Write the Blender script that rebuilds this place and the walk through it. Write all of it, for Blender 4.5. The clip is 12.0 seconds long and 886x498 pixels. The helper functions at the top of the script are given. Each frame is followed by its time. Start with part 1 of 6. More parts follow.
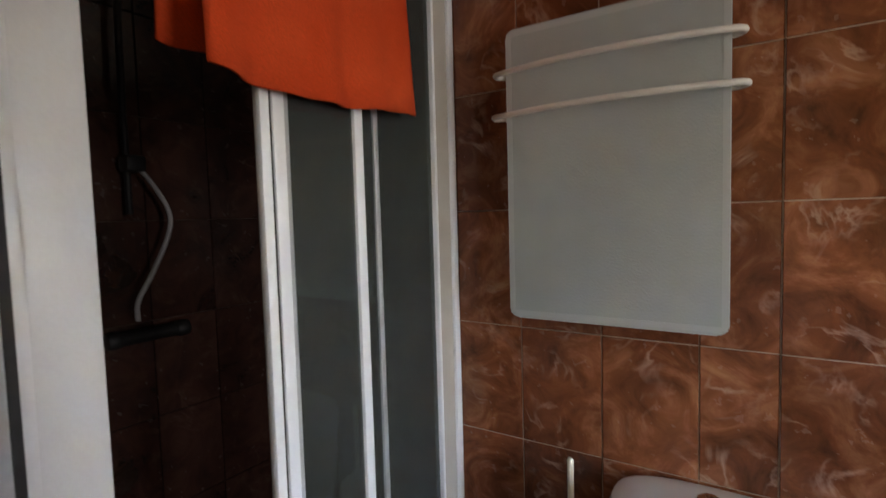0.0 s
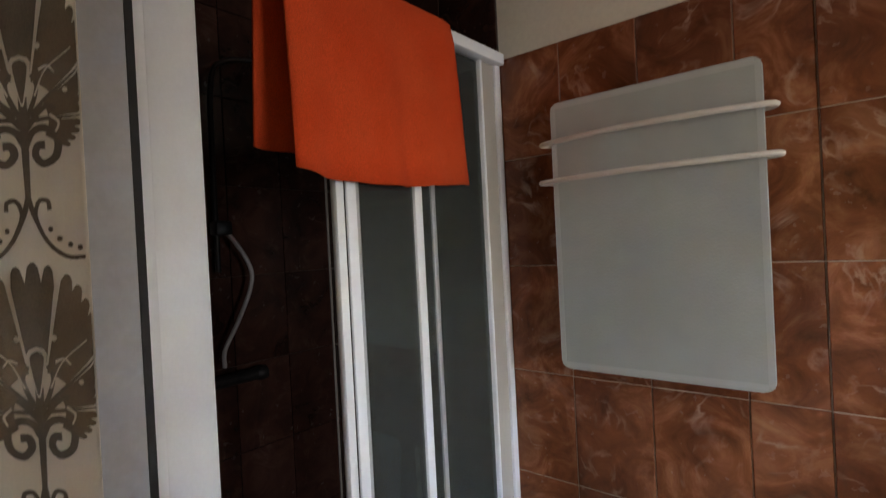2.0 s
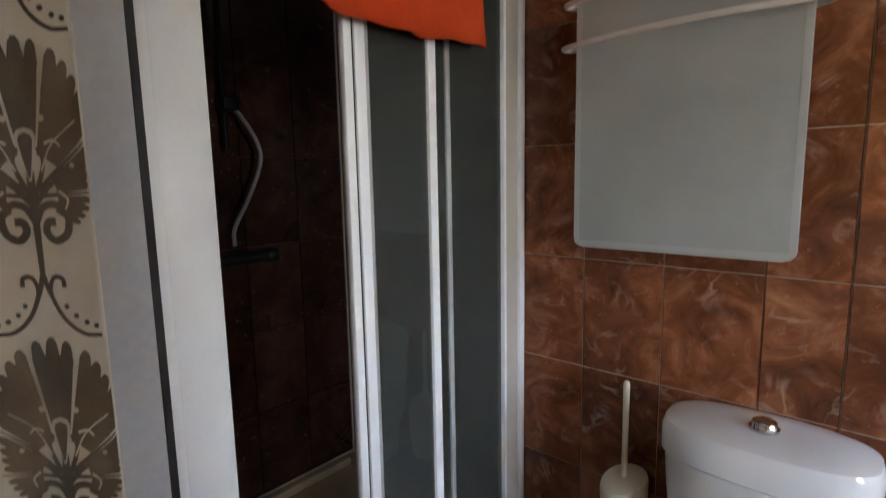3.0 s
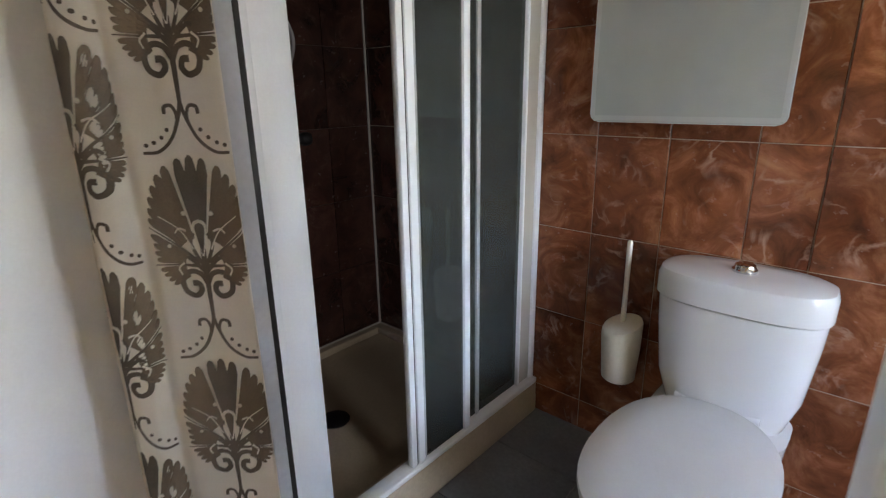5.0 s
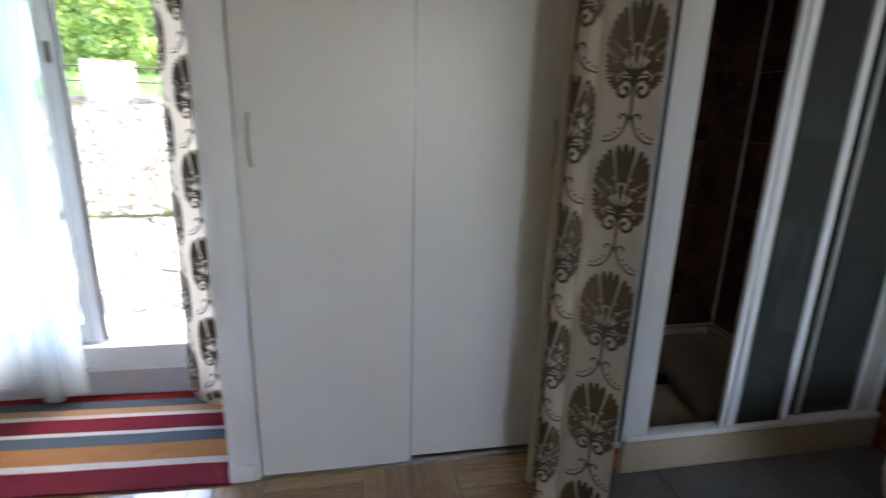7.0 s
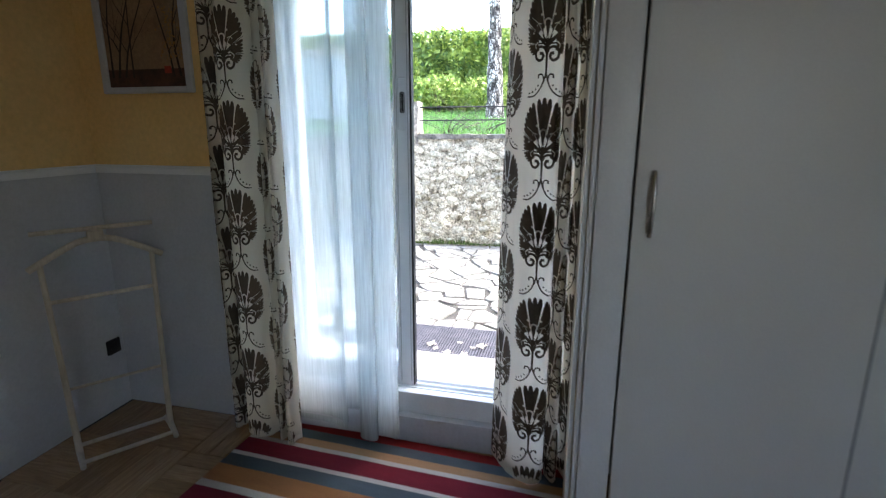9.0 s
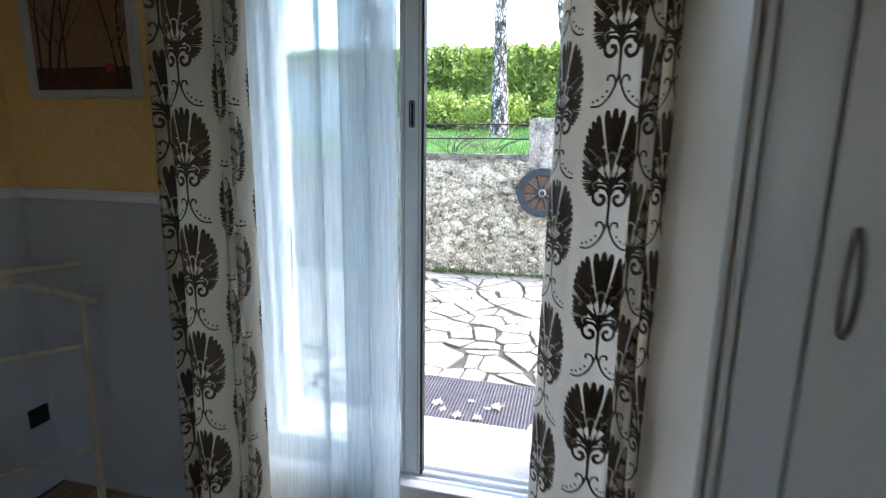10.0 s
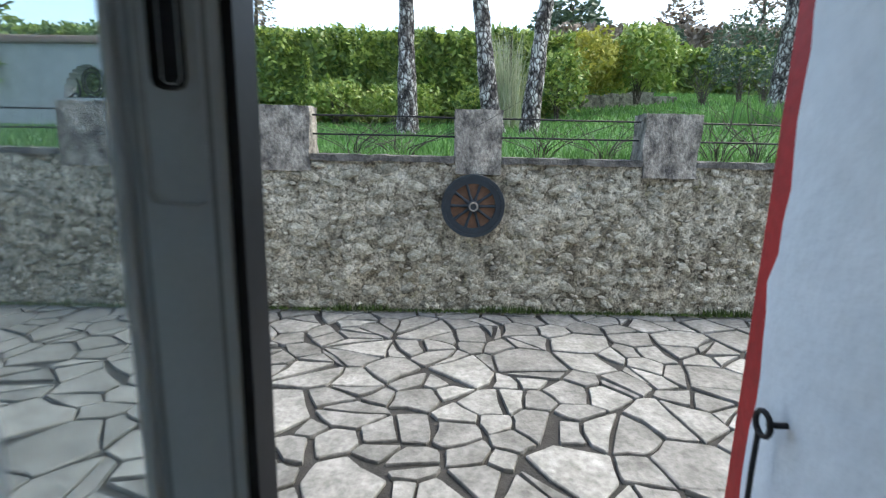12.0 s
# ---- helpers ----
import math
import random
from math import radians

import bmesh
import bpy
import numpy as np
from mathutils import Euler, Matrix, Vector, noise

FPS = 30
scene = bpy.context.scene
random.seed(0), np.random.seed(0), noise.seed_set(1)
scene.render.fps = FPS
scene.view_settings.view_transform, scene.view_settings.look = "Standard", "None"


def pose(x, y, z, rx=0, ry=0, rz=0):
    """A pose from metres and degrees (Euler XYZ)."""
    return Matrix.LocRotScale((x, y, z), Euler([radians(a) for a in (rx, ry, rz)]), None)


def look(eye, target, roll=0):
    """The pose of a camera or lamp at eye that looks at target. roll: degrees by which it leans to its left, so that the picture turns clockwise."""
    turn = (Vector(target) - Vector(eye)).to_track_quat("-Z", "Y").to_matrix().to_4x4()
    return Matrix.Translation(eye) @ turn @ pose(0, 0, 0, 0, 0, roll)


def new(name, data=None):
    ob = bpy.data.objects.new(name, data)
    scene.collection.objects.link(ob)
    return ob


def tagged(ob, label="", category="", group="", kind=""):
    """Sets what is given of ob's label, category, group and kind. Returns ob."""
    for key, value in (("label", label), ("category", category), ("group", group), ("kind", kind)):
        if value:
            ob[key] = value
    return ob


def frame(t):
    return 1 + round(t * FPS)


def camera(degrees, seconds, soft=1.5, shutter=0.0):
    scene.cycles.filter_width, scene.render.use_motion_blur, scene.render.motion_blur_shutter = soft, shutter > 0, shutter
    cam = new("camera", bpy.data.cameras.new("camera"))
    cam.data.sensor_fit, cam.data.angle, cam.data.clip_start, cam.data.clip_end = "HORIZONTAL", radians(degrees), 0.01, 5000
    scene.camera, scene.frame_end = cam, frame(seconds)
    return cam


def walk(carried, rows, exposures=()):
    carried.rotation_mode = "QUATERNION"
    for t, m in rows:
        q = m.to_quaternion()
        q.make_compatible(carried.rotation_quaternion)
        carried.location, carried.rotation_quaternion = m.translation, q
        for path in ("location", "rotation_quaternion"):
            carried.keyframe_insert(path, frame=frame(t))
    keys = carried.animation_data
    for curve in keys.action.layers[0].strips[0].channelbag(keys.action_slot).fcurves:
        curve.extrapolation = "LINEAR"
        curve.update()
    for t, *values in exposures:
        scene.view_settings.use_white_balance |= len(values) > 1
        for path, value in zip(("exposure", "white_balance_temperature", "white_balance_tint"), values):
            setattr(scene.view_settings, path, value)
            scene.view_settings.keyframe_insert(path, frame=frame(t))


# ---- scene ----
cam = camera(82.1, 12.0, soft=1.2, shutter=0.4)
PATH = [
    (0, (0.135, 0.135, 1.568), (-0.976, 1.793, 1.439), -1.6),
    (0.5, (0.171, 0.092, 1.642), (-1.041, 1.683, 1.64), -3.2),
    (1, (0.208, 0.071, 1.704), (-1.048, 1.626, 1.786), -4.1),
    (1.5, (0.208, 0.039, 1.724), (-1.043, 1.597, 1.812), -3.9),
    (2, (0.203, 0.043, 1.658), (-1.076, 1.581, 1.642), -2.9),
    (2.5, (0.188, 0.041, 1.598), (-1.1, 1.565, 1.456), -2.2),
    (3, (0.188, 0.068, 1.486), (-1.128, 1.549, 1.215), -1.1),
    (3.5, (0.163, 0.069, 1.426), (-1.127, 1.529, 0.976), -0.5),
    (3.7, (0.135, 0.056, 1.407), (-1.12, 1.529, 0.901), -0.2),
    (5.3, (0.326, -0.201, 1.388), (-0.969, 1.204, 0.799), -0.8),
    (5.5, (0.374, -0.241, 1.396), (-0.957, 1.137, 0.822), -0.9),
    (6, (0.465, -0.318, 1.407), (-1.04, 0.881, 0.86), -0.5),
    (6.5, (0.611, -0.422, 1.388), (-1.128, 0.409, 0.856), 0.5),
    (6.8, (0.666, -0.48, 1.391), (-1.183, 0.058, 0.851), 1.7),
    (7, (0.702, -0.546, 1.385), (-1.189, -0.184, 0.843), 1.6),
    (7.4, (0.754, -0.64, 1.377), (-1.173, -0.658, 0.842), 1.9),
    (7.5, (0.735, -0.654, 1.393), (-1.182, -0.767, 0.836), 1.7),
    (7.6, (0.713, -0.682, 1.405), (-1.196, -0.86, 0.836), 1.3),
    (9.3, (0.188, -1.098, 1.461), (-1.698, -1.592, 1.014), -0.0),
    (9.5, (0.083, -1.133, 1.47), (-1.804, -1.629, 1.032), 0.1),
    (10, (-0.176, -1.251, 1.452), (-2.081, -1.717, 1.058), 0.8),
    (10.2, (-0.289, -1.345, 1.453), (-2.207, -1.757, 1.063), 0.8),
    (10.5, (-0.504, -1.447, 1.468), (-2.434, -1.798, 1.08), 0.4),
    (11, (-0.867, -1.532, 1.466), (-2.816, -1.784, 1.091), 0.5),
    (11.5, (-1.207, -1.549, 1.489), (-3.162, -1.732, 1.112), 0.8),
    (12, (-1.506, -1.58, 1.483), (-3.462, -1.668, 1.079), 1.3),
]
EXPOSURES = [(0.0, 5.95, 7650, 18), (3.5, 5.98, 7450, 17), (5.3, 6.25, 7300, 15), (6.5, 5.85, 7150, 14), (7.0, 5.25, 7000, 13), (7.5, 4.65, 6800, 12), (9.3, 3.95, 6550, 9), (10.5, 3.58, 6450, 7), (11.3, 2.85, 6500, 6), (12.0, 2.08, 6500, 4)]
walk(cam, [(t, look(eye, target, roll)) for t, eye, target, roll in PATH], EXPOSURES)

# ---- world and sun: an overcast day ----
world = bpy.data.worlds.new("overcast_sky")
scene.world = world
world.use_nodes = True
wn = world.node_tree.nodes
sky = wn.new("ShaderNodeTexSky")
sky.sky_type = "NISHITA"
sky.sun_disc = False
sky.sun_elevation, sky.sun_rotation = radians(58), radians(-20)
sky.air_density, sky.dust_density, sky.ozone_density = 1.0, 3.0, 1.0
wn["Background"].inputs["Strength"].default_value = 0.15
world.node_tree.links.new(sky.outputs[0], wn["Background"].inputs["Color"])
sun_data = bpy.data.lights.new("sun", "SUN")
sun_data.energy, sun_data.angle, sun_data.color = 0.5, radians(25), (1.0, 0.97, 0.93)
sun = new("sun", sun_data)
AZ, EL = radians(-20), radians(58)
sun.matrix_world = look((0, 0, 0), (-math.sin(AZ) * math.cos(EL), -math.cos(AZ) * math.cos(EL), -math.sin(EL)))


def sky_window(name, at, target, w, h, watts, colour):
    """The sky's light in a window's opening."""
    d = bpy.data.lights.new(name, "AREA")
    d.shape, d.size, d.size_y, d.energy, d.color = "RECTANGLE", w, h, watts, colour
    ob = new(name, d)
    ob.matrix_world = look(at, target)
    return ob


sky_window("alcove_skylight", (2.62, 1.14, 1.50), (0.0, 1.14, 1.50), 0.3, 1.15, 0.016, (0.90, 0.95, 1.0))
sky_window("bedroom_skylight", (2.62, 0.20, 1.60), (0.0, 0.20, 1.60), 0.64, 1.10, 0.44, (0.86, 0.93, 1.0))

# ---- materials ----
def nodes_of(name):
    m = bpy.data.materials.new(name)
    m.use_nodes = True
    t = m.node_tree
    return m, t, t.nodes, t.nodes["Principled BSDF"]


def coords(t, vary=0.0, stretch=(1, 1, 1)):
    """Object coordinates, shifted piece by piece where vary is set."""
    tc = t.nodes.new("ShaderNodeTexCoord")
    mp = t.nodes.new("ShaderNodeMapping")
    mp.inputs["Scale"].default_value = stretch
    t.links.new(tc.outputs["Object"], mp.inputs["Vector"])
    if vary:
        info = t.nodes.new("ShaderNodeObjectInfo")
        mul = t.nodes.new("ShaderNodeMath")
        mul.operation, mul.inputs[1].default_value = "MULTIPLY", vary
        comb = t.nodes.new("ShaderNodeCombineXYZ")
        t.links.new(info.outputs["Random"], mul.inputs[0])
        for k in range(3):
            t.links.new(mul.outputs[0], comb.inputs[k])
        t.links.new(comb.outputs[0], mp.inputs["Location"])
    return mp.outputs[0]


def noise_tex(t, vec, scale, detail=4.0, rough=0.6, distort=0.0):
    n = t.nodes.new("ShaderNodeTexNoise")
    n.inputs["Scale"].default_value, n.inputs["Detail"].default_value = scale, detail
    n.inputs["Roughness"].default_value, n.inputs["Distortion"].default_value = rough, distort
    t.links.new(vec, n.inputs["Vector"])
    return n.outputs["Fac"]


def ramp(t, fac, stops):
    r = t.nodes.new("ShaderNodeValToRGB")
    els = r.color_ramp.elements
    while len(els) < len(stops):
        els.new(0.5)
    for e, (p, c) in zip(els, stops):
        e.position, e.color = p, (*c, 1) if len(c) == 3 else c
    t.links.new(fac, r.inputs["Fac"])
    return r.outputs["Color"]


def blend(t, a, b, fac, how="MIX"):
    m = t.nodes.new("ShaderNodeMix")
    m.data_type, m.blend_type = "RGBA", how
    for sock, v in ((m.inputs["Factor"], fac), (m.inputs["A"], a), (m.inputs["B"], b)):
        if isinstance(v, (int, float)):
            sock.default_value = v
        elif isinstance(v, tuple):
            sock.default_value = (*v, 1)
        else:
            t.links.new(v, sock)
    return m.outputs["Result"]


def bump(t, bsdf, height, strength, dist=0.01):
    b = t.nodes.new("ShaderNodeBump")
    b.inputs["Strength"].default_value, b.inputs["Distance"].default_value = strength, dist
    t.links.new(height, b.inputs["Height"])
    t.links.new(b.outputs["Normal"], bsdf.inputs["Normal"])


def surface(name, c1, c2, big=3.0, fine=60.0, rough=0.6, relief=0.15, dist=0.004, metal=0.0, vary=0.0, stretch=(1, 1, 1), tone=0.0, lo=0.3, hi=0.7, spec=0.5, fade=0.25):
    """Two colours mixed by a large noise, a fine grain over them, and relief from the grain."""
    m, t, n, b = nodes_of(name)
    v = coords(t, vary, stretch)
    col = ramp(t, noise_tex(t, v, big, 5), [(lo, c1), (hi, c2)])
    grain = noise_tex(t, v, fine, 3)
    col = blend(t, col, ramp(t, grain, [(0.3, (1 - fade,) * 3), (0.7, (1, 1, 1))]), 1.0, "MULTIPLY")
    if tone:
        info = n.new("ShaderNodeObjectInfo")
        col = blend(t, col, ramp(t, info.outputs["Random"], [(0, (1 - tone,) * 3), (1, (1, 1, 1))]), 1.0, "MULTIPLY")
    t.links.new(col, b.inputs["Base Color"])
    b.inputs["Roughness"].default_value, b.inputs["Metallic"].default_value = rough, metal
    b.inputs["Specular IOR Level"].default_value = spec
    bump(t, b, grain, relief, dist)
    return m


PLASTER_YELLOW = surface("yellow_plaster", (0.80, 0.52, 0.19), (0.87, 0.60, 0.25), 2.2, 45, 0.8, 0.25, 0.004, fade=0.12)
PLASTER_GREY = surface("grey_painted_dado", (0.50, 0.51, 0.54), (0.58, 0.59, 0.62), 1.8, 70, 0.65, 0.12, 0.003, fade=0.1)
PLASTER_CREAM = surface("cream_paint", (0.72, 0.67, 0.55), (0.78, 0.73, 0.62), 2.0, 80, 0.75, 0.1, 0.003, fade=0.08)
REVEAL_WHITE = surface("white_limewash", (0.60, 0.64, 0.67), (0.70, 0.73, 0.75), 5.0, 22, 0.85, 0.5, 0.008, fade=0.1)
RED_PAINT = surface("red_masonry_paint", (0.34, 0.011, 0.012), (0.44, 0.018, 0.017), 6.0, 50, 0.6, 0.3, 0.004)
WHITE_PAINT = surface("white_gloss_paint", (0.76, 0.77, 0.79), (0.83, 0.84, 0.85), 3.0, 120, 0.35, 0.05, 0.002, fade=0.06)
CEILING_WHITE = surface("ceiling_paint", (0.76, 0.75, 0.72), (0.82, 0.81, 0.78), 2.0, 90, 0.8, 0.1, 0.003, fade=0.06)
CEILING_DARK = surface("dark_brown_ceiling_panel", (0.050, 0.030, 0.026), (0.080, 0.050, 0.042), 4.0, 60, 0.5, 0.1, 0.002, fade=0.1)
DOOR_CREAM = surface("wardrobe_laminate", (0.70, 0.69, 0.67), (0.75, 0.74, 0.72), 1.5, 150, 0.38, 0.04, 0.002, fade=0.05)
PVC_WHITE = surface("white_pvc", (0.78, 0.80, 0.82), (0.83, 0.84, 0.86), 2.0, 160, 0.3, 0.03, 0.001, fade=0.04)
ALU_GREY = surface("grey_lacquered_aluminium", (0.42, 0.43, 0.44), (0.48, 0.49, 0.50), 3.0, 200, 0.4, 0.03, 0.001, metal=0.3, fade=0.06)
BLACK_RUBBER = surface("black_seal", (0.012, 0.012, 0.013), (0.025, 0.025, 0.027), 20, 200, 0.6, 0.1, 0.001)
PROFILE_WARM = surface("warm_grey_profile", (0.44, 0.41, 0.36), (0.50, 0.47, 0.42), 3.0, 160, 0.4, 0.03, 0.001, fade=0.06)
HOSE_GREY = surface("grey_ribbed_plastic", (0.40, 0.38, 0.38), (0.50, 0.48, 0.48), 8, 120, 0.35, 0.2, 0.001)
DARK_GROUT = surface("dark_shower_grout", (0.06, 0.035, 0.028), (0.10, 0.06, 0.045), 8, 90, 0.85, 0.3, 0.002)
GROUT = surface("tile_grout", (0.36, 0.24, 0.17), (0.50, 0.36, 0.27), 8, 90, 0.85, 0.3, 0.002)
FLOOR_TILE = surface("grey_floor_tile", (0.11, 0.115, 0.125), (0.19, 0.195, 0.20), 5, 70, 0.32, 0.08, 0.002, vary=40, tone=0.15)
FLOOR_GROUT = surface("floor_grout", (0.16, 0.16, 0.15), (0.24, 0.23, 0.22), 10, 90, 0.9, 0.3, 0.002)
CERAMIC = surface("white_ceramic", (0.68, 0.69, 0.70), (0.73, 0.74, 0.75), 1.0, 200, 0.1, 0.01, 0.001, fade=0.02)
TRAY_BEIGE = surface("beige_ceramic_tray", (0.44, 0.355, 0.255), (0.51, 0.415, 0.305), 3.0, 90, 0.3, 0.06, 0.002, fade=0.12)
SEAT_GREY = surface("pale_grey_seat_plastic", (0.60, 0.61, 0.61), (0.66, 0.67, 0.67), 2.0, 200, 0.25, 0.02, 0.001, fade=0.04)
PLASTIC_CREAM = surface("cream_plastic", (0.70, 0.65, 0.54), (0.75, 0.70, 0.60), 4, 200, 0.4, 0.03, 0.001, fade=0.05)
PLASTIC_BLACK = surface("black_plastic", (0.010, 0.010, 0.012), (0.02, 0.02, 0.022), 6, 200, 0.35, 0.05, 0.001)
CHROME = surface("chrome", (0.60, 0.61, 0.62), (0.70, 0.71, 0.72), 4, 200, 0.12, 0.02, 0.001, metal=1.0, fade=0.05)
NICKEL = surface("satin_nickel", (0.42, 0.41, 0.40), (0.50, 0.49, 0.47), 5, 250, 0.35, 0.05, 0.001, metal=1.0)
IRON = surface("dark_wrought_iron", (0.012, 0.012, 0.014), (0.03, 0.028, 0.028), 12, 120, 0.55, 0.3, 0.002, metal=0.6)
TOWEL = surface("orange_terry_cloth", (0.80, 0.080, 0.022), (0.86, 0.11, 0.034), 6, 420, 0.95, 0.9, 0.004, fade=0.35, spec=0.1)
VALET_WOOD = surface("pale_painted_wood", (0.55, 0.47, 0.36), (0.66, 0.58, 0.46), 6, 60, 0.5, 0.12, 0.002, stretch=(1, 1, 0.2))
PRINT = surface("dark_brown_velvet_print", (0.088, 0.071, 0.056), (0.145, 0.116, 0.088), 9, 380, 0.85, 0.4, 0.001, fade=0.3, spec=0.15)
# A browner, lighter copy of the print, with the petals' sheen in its colour.
PRINT_BROWN = surface("brown_sheen_print", (0.108, 0.082, 0.058), (0.18, 0.130, 0.086), 9, 380, 0.7, 0.4, 0.001, fade=0.3, spec=0.25)


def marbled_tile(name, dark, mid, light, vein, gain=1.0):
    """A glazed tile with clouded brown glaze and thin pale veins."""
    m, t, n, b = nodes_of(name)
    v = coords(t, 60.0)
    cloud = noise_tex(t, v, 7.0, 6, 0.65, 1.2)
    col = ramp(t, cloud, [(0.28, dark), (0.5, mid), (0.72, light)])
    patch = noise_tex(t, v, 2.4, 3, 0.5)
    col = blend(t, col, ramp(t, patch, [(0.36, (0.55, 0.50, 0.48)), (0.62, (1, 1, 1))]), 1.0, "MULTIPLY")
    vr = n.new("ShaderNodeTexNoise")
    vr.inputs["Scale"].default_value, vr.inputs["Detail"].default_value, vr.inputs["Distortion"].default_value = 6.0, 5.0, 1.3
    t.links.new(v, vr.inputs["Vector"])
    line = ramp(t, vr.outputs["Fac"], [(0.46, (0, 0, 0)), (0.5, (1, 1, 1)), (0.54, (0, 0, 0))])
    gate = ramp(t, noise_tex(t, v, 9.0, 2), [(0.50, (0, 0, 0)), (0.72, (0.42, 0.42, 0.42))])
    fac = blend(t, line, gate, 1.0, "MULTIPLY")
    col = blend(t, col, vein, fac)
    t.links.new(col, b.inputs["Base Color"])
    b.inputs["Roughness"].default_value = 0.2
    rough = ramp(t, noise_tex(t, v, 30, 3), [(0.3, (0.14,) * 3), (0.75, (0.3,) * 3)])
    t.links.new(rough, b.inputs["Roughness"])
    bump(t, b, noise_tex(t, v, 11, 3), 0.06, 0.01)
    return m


TILE_RUST = marbled_tile("rust_marbled_tile", (0.105, 0.034, 0.016), (0.25, 0.078, 0.034), (0.46, 0.195, 0.095), (0.68, 0.46, 0.35))
# The same marbled glaze again, its colours about five times darker.
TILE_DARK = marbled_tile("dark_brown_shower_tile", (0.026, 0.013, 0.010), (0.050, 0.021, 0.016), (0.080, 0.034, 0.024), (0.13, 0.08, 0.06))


def wood_piece(name, c1, c2, rough):
    m, t, n, b = nodes_of(name)
    v = coords(t, 50.0, (3.0, 30.0, 30.0))
    grain = noise_tex(t, v, 3.0, 6, 0.65, 0.6)
    col = ramp(t, grain, [(0.3, c1), (0.7, c2)])
    info = n.new("ShaderNodeObjectInfo")
    col = blend(t, col, ramp(t, info.outputs["Random"], [(0, (0.66, 0.62, 0.58)), (1, (1, 1, 1))]), 1.0, "MULTIPLY")
    t.links.new(col, b.inputs["Base Color"])
    b.inputs["Roughness"].default_value = rough
    b.inputs["Coat Weight"].default_value, b.inputs["Coat Roughness"].default_value = 1.0, 0.14
    bump(t, b, grain, 0.1, 0.002)
    return m


PARQUET = wood_piece("oak_parquet", (0.27, 0.16, 0.075), (0.46, 0.30, 0.15), 0.20)
SUBFLOOR = surface("dark_parquet_joint", (0.05, 0.03, 0.016), (0.09, 0.055, 0.03), 8, 60, 0.8, 0.2, 0.002)
RUG_COLOURS = {
    "maroon": (0.20, 0.022, 0.035), "red": (0.30, 0.03, 0.028), "slate": (0.10, 0.13, 0.15),
    "orange": (0.42, 0.19, 0.075), "white": (0.60, 0.55, 0.50), "tan": (0.45, 0.27, 0.14)}
RUG = {k: surface("rug_" + k, tuple(x * 0.85 for x in c), c, 9, 260, 0.95, 0.8, 0.003, stretch=(3, 0.6, 1), fade=0.4, spec=0.1) for k, c in RUG_COLOURS.items()}


def glass_pane(name, tint, gloss_ior=1.45, veil=0.0, veil_colour=(0.6, 0.7, 0.75)):
    """Thin glass: clear through, mirror-like at a slant, with an even diffuse veil colour."""
    m, t, n, b = nodes_of(name)
    n.remove(b)
    tr, gl, df = n.new("ShaderNodeBsdfTransparent"), n.new("ShaderNodeBsdfGlossy"), n.new("ShaderNodeBsdfDiffuse")
    tr.inputs["Color"].default_value, gl.inputs["Roughness"].default_value = (*tint, 1), 0.02
    df.inputs["Color"].default_value = (*veil_colour, 1)
    lw, m1, m2 = n.new("ShaderNodeLayerWeight"), n.new("ShaderNodeMixShader"), n.new("ShaderNodeMixShader")
    lw.inputs["Blend"].default_value = 0.5
    slant, fr = n.new("ShaderNodeMath"), n.new("ShaderNodeMath")
    slant.operation, slant.inputs[1].default_value = "POWER", 5.0
    fr.operation, fr.inputs[1].default_value, fr.inputs[2].default_value = "MULTIPLY_ADD", 0.9, ((gloss_ior - 1) / (gloss_ior + 1)) ** 2
    t.links.new(lw.outputs["Facing"], slant.inputs[0])
    t.links.new(slant.outputs[0], fr.inputs[0])
    m1.inputs["Fac"].default_value = veil
    t.links.new(tr.outputs[0], m1.inputs[1])
    t.links.new(df.outputs[0], m1.inputs[2])
    t.links.new(fr.outputs[0], m2.inputs["Fac"])
    t.links.new(m1.outputs[0], m2.inputs[1])
    t.links.new(gl.outputs[0], m2.inputs[2])
    t.links.new(m2.outputs[0], n["Material Output"].inputs["Surface"])
    return m


# The window's pale veil puts bluish haze on the panes as colour.
WINDOW_GLASS = glass_pane("window_glass", (0.93, 0.955, 0.96), 1.45, 0.07, (0.70, 0.80, 0.83))
SHOWER_GLASS = glass_pane("smoky_shower_glass", (0.25, 0.27, 0.26), 1.4, 0.35, (0.105, 0.115, 0.108))


def cloth_through(name, colour, clear, glow):
    """Thin cloth: part clear weave, part light-scattering thread."""
    m, t, n, b = nodes_of(name)
    v = coords(t)
    thread = noise_tex(t, v, 300.0, 2)
    t.links.new(ramp(t, thread, [(0.3, tuple(c * 0.85 for c in colour)), (0.7, colour)]), b.inputs["Base Color"])
    b.inputs["Roughness"].default_value = 0.9
    tl, tr = n.new("ShaderNodeBsdfTranslucent"), n.new("ShaderNodeBsdfTransparent")
    tl.inputs["Color"].default_value = (*colour, 1)
    m1, m2 = n.new("ShaderNodeMixShader"), n.new("ShaderNodeMixShader")
    m1.inputs["Fac"].default_value = glow
    slub = noise_tex(t, coords(t, 0.0, (1.0, 1.0, 0.05)), 95.0, 4, 0.7)
    weave = ramp(t, slub, [(0.30, (clear * 0.78,) * 3), (0.70, (clear * 1.22,) * 3)])
    t.links.new(weave, m2.inputs["Fac"])
    t.links.new(b.outputs[0], m1.inputs[1])
    t.links.new(tl.outputs[0], m1.inputs[2])
    t.links.new(m1.outputs[0], m2.inputs[1])
    t.links.new(tr.outputs[0], m2.inputs[2])
    t.links.new(m2.outputs[0], n["Material Output"].inputs["Surface"])
    return m


